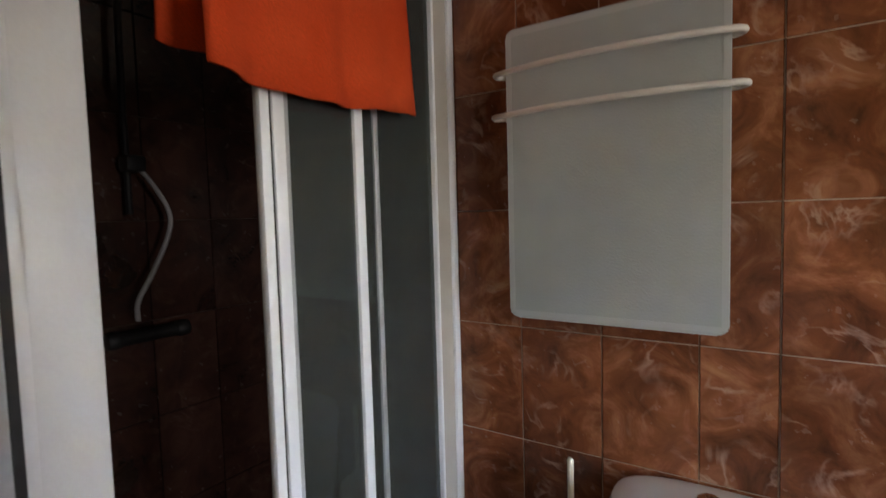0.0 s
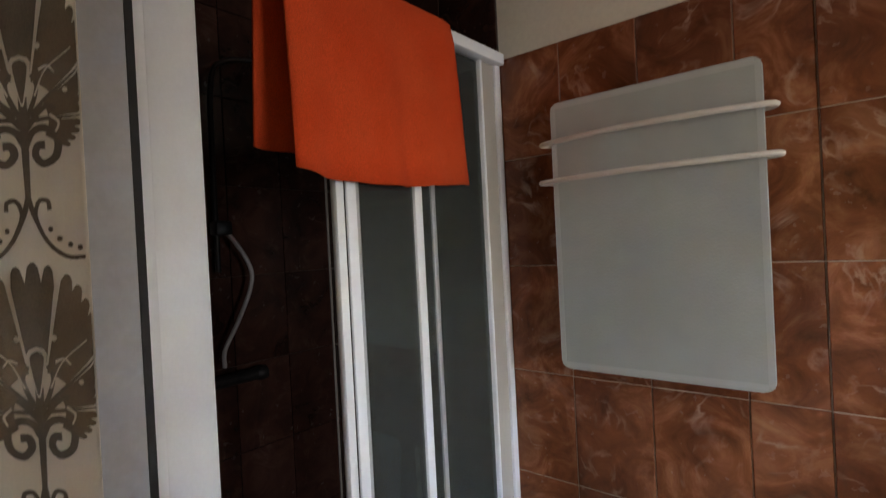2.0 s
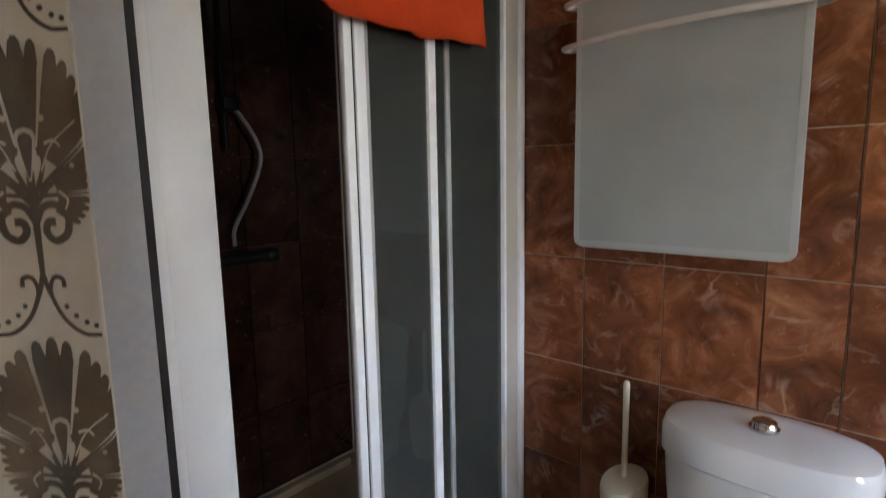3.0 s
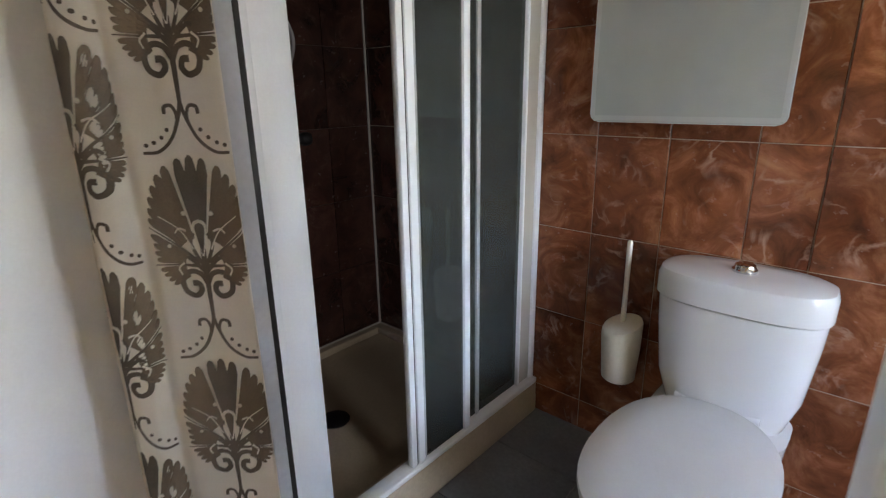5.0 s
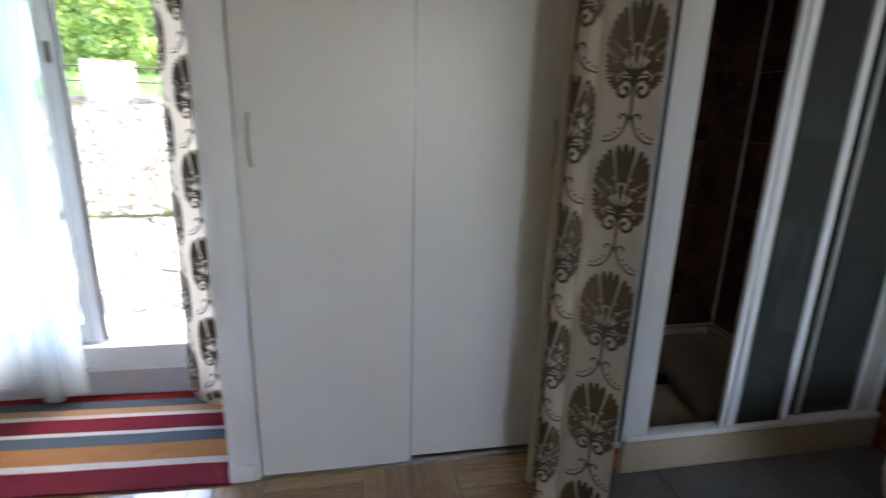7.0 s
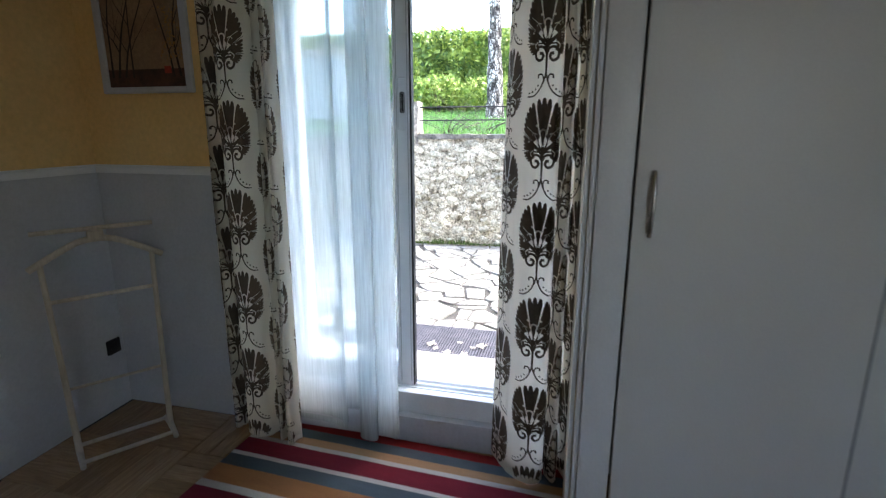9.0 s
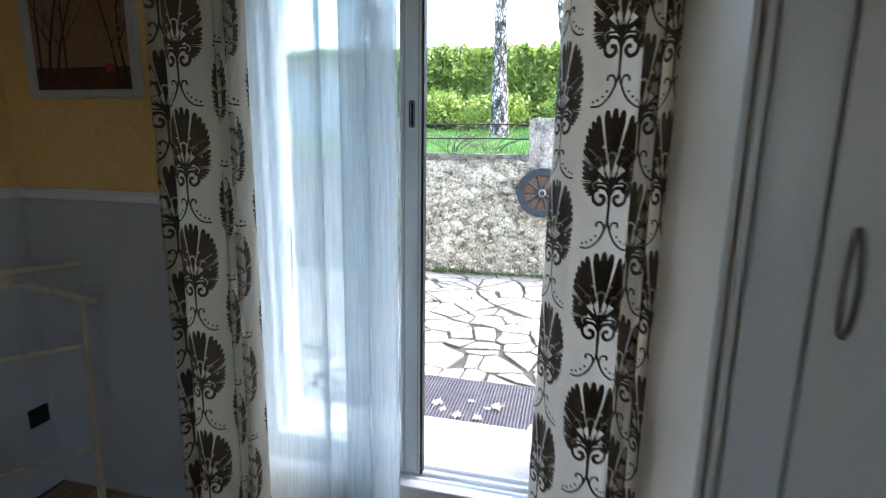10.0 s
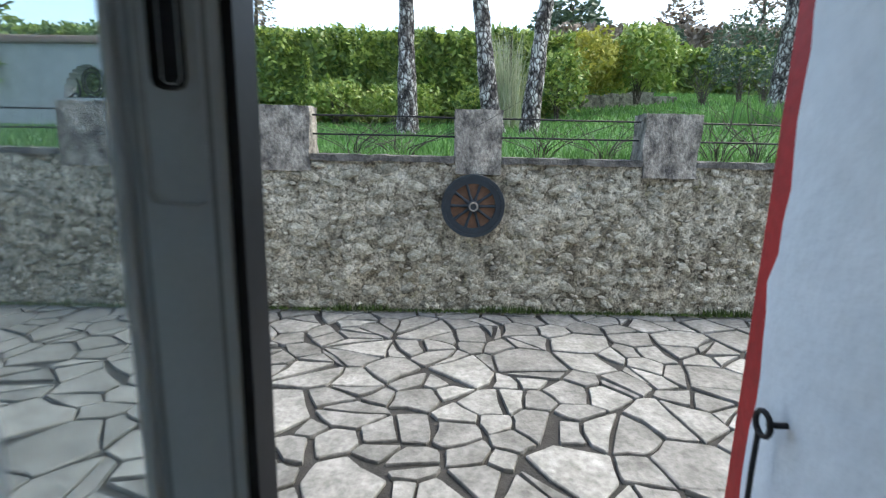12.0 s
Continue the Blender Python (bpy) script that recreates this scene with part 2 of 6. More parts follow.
FABRIC = cloth_through("ivory_curtain_cloth", (0.86, 0.81, 0.73), 0.0, 0.68)
SHEER = cloth_through("white_voile", (0.76, 0.82, 0.83), 0.42, 0.72)
SIDE_CREAM = surface("cream_side_panel", (0.76, 0.68, 0.54), (0.82, 0.74, 0.61), 1.5, 150, 0.4, 0.04, 0.002, fade=0.05)


def radiator_glass():
    m, t, n, b = nodes_of("frosted_white_glass")
    v = coords(t)
    wv = n.new("ShaderNodeTexWave")
    wv.inputs["Scale"].default_value = 110.0
    t.links.new(v, wv.inputs["Vector"])
    col = ramp(t, noise_tex(t, v, 4.0, 3), [(0.3, (0.34, 0.37, 0.355)), (0.7, (0.40, 0.43, 0.415))])
    t.links.new(col, b.inputs["Base Color"])
    b.inputs["Roughness"].default_value = 0.28
    bump(t, b, noise_tex(t, v, 170, 2), 0.45, 0.002)
    return m


RAD_GLASS = radiator_glass()


def rubble():
    """Weathered rubble wall: grey mortar, paler stone, dark stains, lichen and moss."""
    m, t, n, b = nodes_of("weathered_rubble")
    v = coords(t, 20.0)
    col = ramp(t, noise_tex(t, v, 6.5, 8, 0.75), [(0.34, (0.16, 0.138, 0.10)), (0.46, (0.43, 0.385, 0.29)), (0.58, (0.74, 0.68, 0.54))])
    stain = ramp(t, noise_tex(t, v, 1.1, 5, 0.7), [(0.40, (0.70, 0.66, 0.60)), (0.58, (1, 1, 1))])
    col = blend(t, col, stain, 1.0, "MULTIPLY")
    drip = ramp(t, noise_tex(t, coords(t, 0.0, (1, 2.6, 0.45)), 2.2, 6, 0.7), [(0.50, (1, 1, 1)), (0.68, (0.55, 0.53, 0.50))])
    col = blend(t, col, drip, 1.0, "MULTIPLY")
    lich = ramp(t, noise_tex(t, v, 7.0, 4, 0.6, 0.8), [(0.60, (0, 0, 0)), (0.70, (0.6, 0.6, 0.6))])
    col = blend(t, col, (0.30, 0.27, 0.12), lich)
    speck = noise_tex(t, v, 45, 4, 0.7)
    col = blend(t, col, ramp(t, speck, [(0.36, (0.38,) * 3), (0.56, (1.1, 1.1, 1.1))]), 1.0, "MULTIPLY")
    # Crevice shade put into the colour: low spots of the relief go dark.
    pit = noise_tex(t, v, 19, 6, 0.7, 0.4)
    col = blend(t, col, ramp(t, pit, [(0.38, (0.30, 0.28, 0.25)), (0.48, (1, 1, 1))]), 1.0, "MULTIPLY")
    t.links.new(col, b.inputs["Base Color"])
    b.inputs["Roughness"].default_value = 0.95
    bump(t, b, blend(t, speck, pit, 0.5), 1.0, 0.04)
    return m


RUBBLE = rubble()
POST_STONE = surface("blotched_grey_cement", (0.10, 0.088, 0.075), (0.50, 0.45, 0.37), 9, 45, 0.95, 1.0, 0.02, stretch=(1, 1, 0.75), fade=0.6, lo=0.34, hi=0.62)
PAVE_STONE = surface("pale_limestone_paving", (0.17, 0.165, 0.145), (0.40, 0.39, 0.36), 5.0, 26, 0.75, 0.8, 0.010, vary=30, tone=0.40, fade=0.45)
PAVE_JOINT = surface("dark_paving_mortar", (0.018, 0.017, 0.015), (0.045, 0.042, 0.037), 9, 60, 0.95, 0.8, 0.008)
CONCRETE = surface("pale_concrete", (0.38, 0.375, 0.36), (0.50, 0.49, 0.47), 5, 60, 0.8, 0.3, 0.004)
MAT_RUBBER = surface("grey_rubber_mat", (0.03, 0.03, 0.036), (0.05, 0.05, 0.06), 12, 200, 0.8, 0.4, 0.002)
DRY_LEAF = surface("pale_dry_leaf", (0.42, 0.36, 0.27), (0.62, 0.57, 0.48), 30, 200, 0.8, 0.3, 0.002, vary=30, tone=0.5)
GRASS_GROUND = surface("lawn_soil", (0.05, 0.125, 0.028), (0.095, 0.20, 0.045), 1.5, 40, 0.95, 0.8, 0.02, fade=0.4)


def leafy(name, c1, c2, rough=0.5, glow=0.3):
    """Leaves that differ one from the next and let some light through."""
    m, t, n, b = nodes_of(name)
    geo = n.new("ShaderNodeNewGeometry")
    col = ramp(t, geo.outputs["Random Per Island"], [(0, c1), (1, c2)])
    t.links.new(col, b.inputs["Base Color"])
    b.inputs["Roughness"].default_value = rough
    tl, mx = n.new("ShaderNodeBsdfTranslucent"), n.new("ShaderNodeMixShader")
    t.links.new(col, tl.inputs["Color"])
    mx.inputs["Fac"].default_value = glow
    t.links.new(b.outputs[0], mx.inputs[1])
    t.links.new(tl.outputs[0], mx.inputs[2])
    t.links.new(mx.outputs[0], n["Material Output"].inputs["Surface"])
    return m


LEAF_HEDGE = leafy("laurel_leaves", (0.040, 0.105, 0.018), (0.33, 0.41, 0.085))
LEAF_GOLD = leafy("golden_leaves", (0.20, 0.22, 0.03), (0.40, 0.38, 0.07))
LEAF_GREEN = leafy("fresh_leaves", (0.09, 0.17, 0.025), (0.30, 0.37, 0.08))
LEAF_DARK = leafy("conifer_needles", (0.032, 0.060, 0.034), (0.090, 0.130, 0.078))
# Twig colours are lightened to put distance haze into the far trees.
LEAF_BROWN = leafy("hazed_winter_twigs", (0.13, 0.10, 0.075), (0.28, 0.23, 0.18), 0.9, 0.0)
LEAF_GRASS = leafy("grass_blades", (0.055, 0.145, 0.028), (0.15, 0.29, 0.065), 0.6, 0.3)
LEAF_PAMPAS = leafy("pampas_blades", (0.22, 0.27, 0.14), (0.50, 0.50, 0.36), 0.7, 0.3)
MOSS = leafy("moss_and_weeds", (0.035, 0.055, 0.012), (0.09, 0.13, 0.025), 0.9, 0.1)


def bark():
    m, t, n, b = nodes_of("flaking_pine_bark")
    v = coords(t, 10.0, (1, 1, 0.55))
    vo = n.new("ShaderNodeTexVoronoi")
    vo.feature, vo.inputs["Scale"].default_value = "DISTANCE_TO_EDGE", 17.0
    wob = n.new("ShaderNodeVectorMath")
    wob.operation = "ADD"
    wn_ = n.new("ShaderNodeTexNoise")
    wn_.inputs["Scale"].default_value, wn_.inputs["Detail"].default_value = 9.0, 4.0
    t.links.new(v, wn_.inputs["Vector"])
    sc = n.new("ShaderNodeVectorMath")
    sc.operation, sc.inputs["Scale"].default_value = "SCALE", 0.14
    t.links.new(wn_.outputs["Color"], sc.inputs[0])
    t.links.new(v, wob.inputs[0])
    t.links.new(sc.outputs[0], wob.inputs[1])
    t.links.new(wob.outputs[0], vo.inputs["Vector"])
    plate = ramp(t, noise_tex(t, v, 9, 4), [(0.36, (0.05, 0.038, 0.033)), (0.46, (0.20, 0.17, 0.15)), (0.56, (0.60, 0.56, 0.51))])
    crack = ramp(t, vo.outputs["Distance"], [(0.03, (0.10, 0.08, 0.075)), (0.22, (1, 1, 1))])
    t.links.new(blend(t, plate, crack, 1.0, "MULTIPLY"), b.inputs["Base Color"])
    b.inputs["Roughness"].default_value = 0.95
    bump(t, b, vo.outputs["Distance"], 1.0, 0.06)
    return m


BARK = bark()
TWIG = surface("bare_twig", (0.045, 0.035, 0.028), (0.09, 0.072, 0.055), 12, 90, 0.9, 0.4, 0.002)
WHEEL_BLUE = surface("faded_blue_black_iron", (0.007, 0.011, 0.015), (0.016, 0.027, 0.036), 9, 80, 0.65, 0.5, 0.003)
SPOKE_WOOD = surface("weathered_wheel_wood", (0.20, 0.17, 0.14), (0.36, 0.32, 0.27), 9, 60, 0.8, 0.4, 0.003)
PANEL_RUST = surface("rust_brown_backing", (0.13, 0.065, 0.035), (0.24, 0.13, 0.075), 14, 60, 0.85, 0.4, 0.003)
FAR_RENDER = surface("far_house_render", (0.36, 0.36, 0.35), (0.46, 0.46, 0.45), 0.6, 6, 0.9, 0.1, 0.01)
FAR_ROOF = surface("far_roof_tiles", (0.25, 0.17, 0.13), (0.34, 0.24, 0.19), 2, 14, 0.9, 0.3, 0.02)
GLASS_RIM = surface("paler_glass_rim", (0.46, 0.49, 0.475), (0.51, 0.54, 0.525), 4, 200, 0.25, 0.03, 0.001, fade=0.05)
GLASS_EDGE = surface("pale_glass_edge", (0.50, 0.54, 0.53), (0.58, 0.62, 0.61), 4, 200, 0.2, 0.03, 0.001, fade=0.05)
BAR_CREAM = surface("ivory_lacquer", (0.62, 0.58, 0.52), (0.70, 0.66, 0.60), 4, 200, 0.35, 0.03, 0.001, fade=0.05)

# ---- building blocks ----
def add_box(bm, x0, x1, y0, y1, z0, z1, mi=0, bevel=0.0):
    got = bmesh.ops.create_cube(bm, size=1.0, matrix=Matrix.LocRotScale(((x0 + x1) / 2, (y0 + y1) / 2, (z0 + z1) / 2), None, (x1 - x0, y1 - y0, z1 - z0)))
    faces = {f for v in got["verts"] for f in v.link_faces}
    for f in faces:
        f.material_index = mi
    if bevel:
        edges = list({e for f in faces for e in f.edges})
        bmesh.ops.bevel(bm, geom=edges, offset=bevel, segments=2, affect="EDGES", profile=0.5)


def box_bm(*dims, bevel=0.0):
    bm = bmesh.new()
    add_box(bm, *dims, bevel=bevel)
    return bm


def to_mesh(name, bm, mats, smooth=False):
    me = bpy.data.meshes.new(name)
    bmesh.ops.recalc_face_normals(bm, faces=bm.faces[:])
    bm.to_mesh(me)
    bm.free()
    for m in mats if isinstance(mats, (list, tuple)) else [mats]:
        me.materials.append(m)
    if smooth:
        me.polygons.foreach_set("use_smooth", [True] * len(me.polygons))
        me.set_sharp_from_angle(angle=radians(40))
    return me


def part(name, bm, mats, parent, label="", smooth=False):
    ob = new(name, to_mesh(name, bm, mats, smooth))
    ob.parent = parent
    if label:
        tagged(ob, label)
    return ob


def thing(name, m, label, category, group="", kind=""):
    ob = new(name)
    ob.empty_display_size = 0.1
    ob.matrix_world = m
    return tagged(ob, label, category, group, kind)


def structure(name, bm, mats, label, category, smooth=False):
    ob = new(name, to_mesh(name, bm, mats, smooth))
    return tagged(ob, label, category, kind="structure")


def tube(bm, pts, radii, seg=10, caps=True, mi=0):
    """A round rod swept along points; radii is one number or one for each point."""
    pts = [Vector(p) for p in pts]
    radii = [radii] * len(pts) if isinstance(radii, (int, float)) else radii
    side = None
    rings = []
    for i, p in enumerate(pts):
        d = (pts[min(i + 1, len(pts) - 1)] - pts[max(i - 1, 0)]).normalized()
        if side is None:
            side = d.cross(Vector((0.3, 0.5, 0.81))).normalized()
        side = (side - d * side.dot(d)).normalized()
        up = d.cross(side)
        rings.append([bm.verts.new(p + (side * math.cos(a) + up * math.sin(a)) * radii[i]) for a in (2 * math.pi * k / seg for k in range(seg))])
    for r0, r1 in zip(rings, rings[1:]):
        for k in range(seg):
            bm.faces.new((r0[k], r0[(k + 1) % seg], r1[(k + 1) % seg], r1[k])).material_index = mi
    if caps:
        bm.faces.new(rings[0][::-1]).material_index = mi
        bm.faces.new(rings[-1]).material_index = mi


def lathe(bm, profile, seg=32, sx=1.0, sy=1.0, at=(0, 0, 0)):
    """A turned shape from (radius, height) pairs, closed at both ends."""
    rings = [[bm.verts.new((at[0] + r * sx * math.cos(2 * math.pi * k / seg), at[1] + r * sy * math.sin(2 * math.pi * k / seg), at[2] + z)) for k in range(seg)] for r, z in profile]
    for r0, r1 in zip(rings, rings[1:]):
        for k in range(seg):
            bm.faces.new((r0[k], r0[(k + 1) % seg], r1[(k + 1) % seg], r1[k]))
    bm.faces.new(rings[0][::-1])
    bm.faces.new(rings[-1])


def smooth_path(pts, n):
    """Points along a smooth curve through pts."""
    pts = [Vector(p) for p in pts]
    ext = [2 * pts[0] - pts[1], *pts, 2 * pts[-1] - pts[-2]]
    out = []
    for i in range(len(pts) - 1):
        a, b, c, d = ext[i:i + 4]
        for k in range(n):
            t = k / n
            out.append(0.5 * (2 * b + (c - a) * t + (2 * a - 5 * b + 4 * c - d) * t * t + (3 * b - a - 3 * c + d) * t ** 3))
    return out + [pts[-1]]


# ---- the rooms ----
DADO, TOP = 1.266, 2.68
WEST, SOUTH, EAST = -1.71, -3.32, 2.6
OUT = -2.37
W0, W1, WTOP = -2.43, -1.06, 2.22
WS = -2.545
EY0, EY1, EZ0, EZ1 = -0.14, 0.54, 0.98, 2.22
NY0, NY1 = 0.98, 1.30
PEND = 0.60
TONES = [PLASTER_GREY, PLASTER_YELLOW]


def two_tone(bm, x0, x1, y0, y1, z0=0.0, z1=TOP):
    if z0 < DADO:
        add_box(bm, x0, x1, y0, y1, z0, min(z1, DADO), 0)
    if z1 > DADO:
        add_box(bm, x0, x1, y0, y1, max(z0, DADO), z1, 1)


bm = bmesh.new()
two_tone(bm, OUT, WEST, SOUTH - 0.15, WS)
two_tone(bm, -1.93, WEST, WS, W0)
two_tone(bm, OUT, -1.93, WS, W0, WTOP)
add_box(bm, OUT, -1.93, WS, W0, -0.1, 0.13, 0)
two_tone(bm, OUT, WEST, W1, 1.55)
two_tone(bm, OUT, WEST, W0, W1, WTOP)
add_box(bm, OUT, WEST, W0, W1, -0.1, 0.13, 0)
structure("wall_west", bm, TONES, "thick wall painted yellow above grey, with a french door", "wall")
bm = bmesh.new()
two_tone(bm, WEST, EAST + 0.1, SOUTH - 0.15, SOUTH)
structure("wall_south", bm, TONES, "bedroom wall painted yellow above a grey dado", "wall")
bm = bmesh.new()
two_tone(bm, EAST, EAST + 0.1, SOUTH, EY0)
two_tone(bm, EAST, EAST + 0.1, EY1, NY0)
two_tone(bm, EAST, EAST + 0.1, NY1, 1.44)
for a, b in ((EY0, EY1), (NY0, NY1)):
    two_tone(bm, EAST, EAST + 0.1, a, b, 0.0, EZ0)
    two_tone(bm, EAST, EAST + 0.1, a, b, EZ1)
structure("wall_east", bm, TONES, "bedroom wall painted yellow above a grey dado", "wall")
bm = bmesh.new()
two_tone(bm, 0.296, PEND, 0.183, 0.37)
structure("wall_partition", bm, TONES, "partition painted warm yellow above pale grey dado", "wall")
bm = bmesh.new()
add_box(bm, WEST, -0.672, 0.225, 0.362, 0, TOP)
add_box(bm, -0.672, 0.296, 0.225, 0.37, 2.145, TOP)
structure("wall_stub", bm, PLASTER_CREAM, "narrow painted wall end and lintel between wardrobe and shower", "wall")
bm = bmesh.new()
add_box(bm, WEST, EAST + 0.1, 1.44, 1.55, 0, TOP)
structure("wall_north", bm, PLASTER_CREAM, "cream-painted bathroom wall above brown tiles", "wall")
bm = bmesh.new()
add_box(bm, WEST, -1.602, 0.362, 1.44, 0, TOP)
structure("wall_shower", bm, DARK_GROUT, "wall behind the dark shower tiles", "wall")
structure("ceiling", box_bm(OUT, EAST + 0.1, SOUTH - 0.15, 1.55, TOP, TOP + 0.12), CEILING_WHITE, "plain white painted ceiling", "ceiling")
structure("ceiling_shower", box_bm(-1.602, -0.672, 0.362, 1.44, TOP - 0.016, TOP - 0.004), CEILING_DARK, "thin dark brown sheet under the white ceiling above the shower", "ceiling")
structure("floor", box_bm(WEST, EAST, SOUTH, 0.21, -0.1, -0.004), SUBFLOOR, "oak parquet floor of basket-weave blocks", "floor")
structure("floor_bathroom", box_bm(-0.70, EAST, 0.21, 1.44, -0.1, 0.158), FLOOR_GROUT, "raised bathroom floor of dark grey tiles", "floor")

# dado rail and skirting
bm = bmesh.new()
for x0, x1, y0, y1 in ((WEST, WEST + 0.018, SOUTH, W0 - 0.05), (WEST, WEST + 0.018, W1 + 0.05, -0.99), (WEST + 0.018, EAST, SOUTH, SOUTH + 0.018)):
    add_box(bm, x0, x1, y0, y1, 1.238, 1.268, bevel=0.005)
    add_box(bm, x0, x1 - 0.004 if x1 - x0 < 0.1 else x1, y0, y1, 1.268, 1.278, bevel=0.003)
structure("dado_rail", bm, WHITE_PAINT, "white wooden dado rail between grey and yellow paint", "trim", True)
bm = bmesh.new()
add_box(bm, 0.300, PEND, 0.163, 0.183, 1.282, 1.315, bevel=0.004)
add_box(bm, 0.300, PEND, 0.170, 0.183, 1.262, 1.282, bevel=0.004)
add_box(bm, 0.280, 0.297, 0.175, 0.372, 1.318, 2.145, bevel=0.003)
add_box(bm, 0.280, 0.297, 0.165, 0.372, 0.0, 1.318, bevel=0.003)
add_box(bm, PEND + 0.001, PEND + 0.018, 0.165, 0.372, 0.16, TOP, bevel=0.003)
structure("partition_trim", bm, WHITE_PAINT, "white wooden corner and dado trim of the partition", "trim", True)

# white reveals of the french door, with a hand-painted red outer edge
bm = bmesh.new()


def wavy_reveal(y, inward, splay=0.0):
    n = 40
    rows = []
    for i in range(n + 1):
        z = 0.10 + (WTOP - 0.10) * i / n
        edge = OUT + 0.018 + 0.019 * noise.noise((0.0, y, z * 6)) + 0.014 * noise.noise((3.0, y, z * 17))
        rows.append([bm.verts.new((x, y + inward * d, z)) for x, d in ((-1.93, 0.012), (edge + 0.012, 0.012 - splay), (edge, 0.007 - splay), (edge, -splay), (-1.93, -splay))])
    for a, b in zip(rows, rows[1:]):
        for k in range(4):
            bm.faces.new((a[k], a[k + 1], b[k + 1], b[k]))


wavy_reveal(W1, -1)
wavy_reveal(W0, 1, W0 - WS - 0.001)
add_box(bm, OUT + 0.02, -1.93, WS, W1, WTOP - 0.012, WTOP)
structure("door_reveal", bm, REVEAL_WHITE, "rough white limewashed reveal of the french door", "trim", True)
bm = bmesh.new()
add_box(bm, OUT - 0.03, OUT + 0.045, W1 - 0.004, W1 + 0.10, 0.08, WTOP + 0.1)
add_box(bm, OUT - 0.03, OUT - 0.001, WS - 0.002, W1 + 0.1, WTOP + 0.004, WTOP + 0.104)
structure("red_surround", bm, RED_PAINT, "red painted edge round the outside of the door", "trim")
bm = bmesh.new()
add_box(bm, OUT - 0.03, OUT - 0.002, -9.0, WS - 0.004, -0.2, 3.2)
add_box(bm, OUT - 0.03, OUT - 0.002, W1 + 0.102, 6.0, -0.2, 3.2)
add_box(bm, OUT - 0.03, OUT - 0.002, WS - 0.1, W1 + 0.1, WTOP + 0.106, 3.2)
structure("facade", bm, REVEAL_WHITE, "white rendered outside wall of the house", "wall")

# threshold and the white panel under the door frame
bm = bmesh.new()
add_box(bm, OUT - 0.05, -1.93, WS, W1, 0.0, 0.135, bevel=0.008)
structure("threshold", bm, CONCRETE, "pale concrete threshold outside the french door", "threshold", True)
bm = bmesh.new()
add_box(bm, -1.80, -1.755, W0 - 0.03, W1 + 0.03, 0.08, 0.232, bevel=0.004)
add_box(bm, -1.80, -1.735, W0 - 0.03, W1 + 0.03, 0.0, 0.085, bevel=0.006)
structure("sill_panel", bm, WHITE_PAINT, "white painted panel and skirting under the door frame", "trim", True)

# ---- ground outside: terrace, then a lawn rising behind the garden wall to the horizon ----
def wall_x(y):
    return -5.83 - 0.062 * (y + 1.5)


def ground_z(x, y):
    d = wall_x(y) - 0.15 - x
    if d < 0:
        return 0.0
    k = min(1.0, max(0.0, (y + 3.0) / 7.0))
    rise = (0.075 + 0.075 * k) * min(d, 12.0) + 0.03 * max(0.0, d - 12.0) * math.exp(-max(0.0, d - 12.0) / 20)
    return 1.33 + rise + 0.05 * noise.noise((x * 0.5, y * 0.5, 0))


bm = bmesh.new()
xs = [-2.3, -5.0, -5.7] + [None] * 2 + [-6.6 - 0.5 * i for i in range(24)] + [-20, -24, -30, -45, -80, -200, -900]
ys = [-900, -200, -80, -45, -30, -22, -17, -14] + [-12 + 0.6 * i for i in range(40)] + [14, 18, 24, 32, 50, 90, 200, 900]
grid = []
for i, x in enumerate(xs):
    row = []
    for y in ys:
        yy = max(-14.0, min(14.0, y))
        xx = x
        if x is None:
            xx = wall_x(yy) - (0.14 if i == 3 else 0.151)
        z = 0.0 if i <= 3 else ground_z(xx, yy)
        row.append(bm.verts.new((xx, y, z)))
    grid.append(row)
for a, b in zip(grid, grid[1:]):
    for k in range(len(ys) - 1):
        bm.faces.new((a[k], b[k], b[k + 1], a[k + 1])).material_index = 0 if a[k].co.z < 0.5 and b[k].co.z < 0.5 else 1
structure("ground", bm, [PAVE_JOINT, GRASS_GROUND], "terrace bed and lawn rising behind the garden wall", "ground", True)

# ---- wardrobe ----
wardrobe = thing("wardrobe", pose(-1.01, -0.335, 0), "built-in cream wardrobe with two plain sliding doors, both shut", "wardrobe")
part("side_panel", box_bm(-0.70, -0.032, -0.673, -0.65, 0.0, TOP), SIDE_CREAM, wardrobe, "cream side panel")
part("end_panel", box_bm(-0.70, -0.03, 0.547, 0.557, 0.0, TOP), WHITE_PAINT, wardrobe)
for y0, y1, x1 in ((-0.676, -0.664, -0.030), (-0.664, -0.661, -0.033), (-0.661, -0.648, -0.014), (-0.648, -0.645, -0.017), (-0.645, -0.560, 0.0)):
    part("casing_strip", box_bm(-0.05 if y0 > -0.65 else -0.031 - 0.003 * (y1 > -0.663 and y0 < -0.663), x1, y0, y1, 0.0, TOP, bevel=0.002), WHITE_PAINT, wardrobe, "white moulded casing", True)
bm = bmesh.new()
add_box(bm, -0.08, 0.012, -0.672, -0.575, 0.0, 0.075, bevel=0.012)
part("casing_foot", bm, WHITE_PAINT, wardrobe, "rounded white foot of the casing", True)
part("head_rail", box_bm(-0.06, 0.01, -0.56, 0.547, 2.42, TOP), WHITE_PAINT, wardrobe)
part("floor_track", box_bm(-0.075, -0.002, -0.556, 0.547, 0.0, 0.012), NICKEL, wardrobe)
part("back_panel", box_bm(-0.70, -0.69, -0.63, 0.547, 0.0, TOP), DOOR_CREAM, wardrobe)


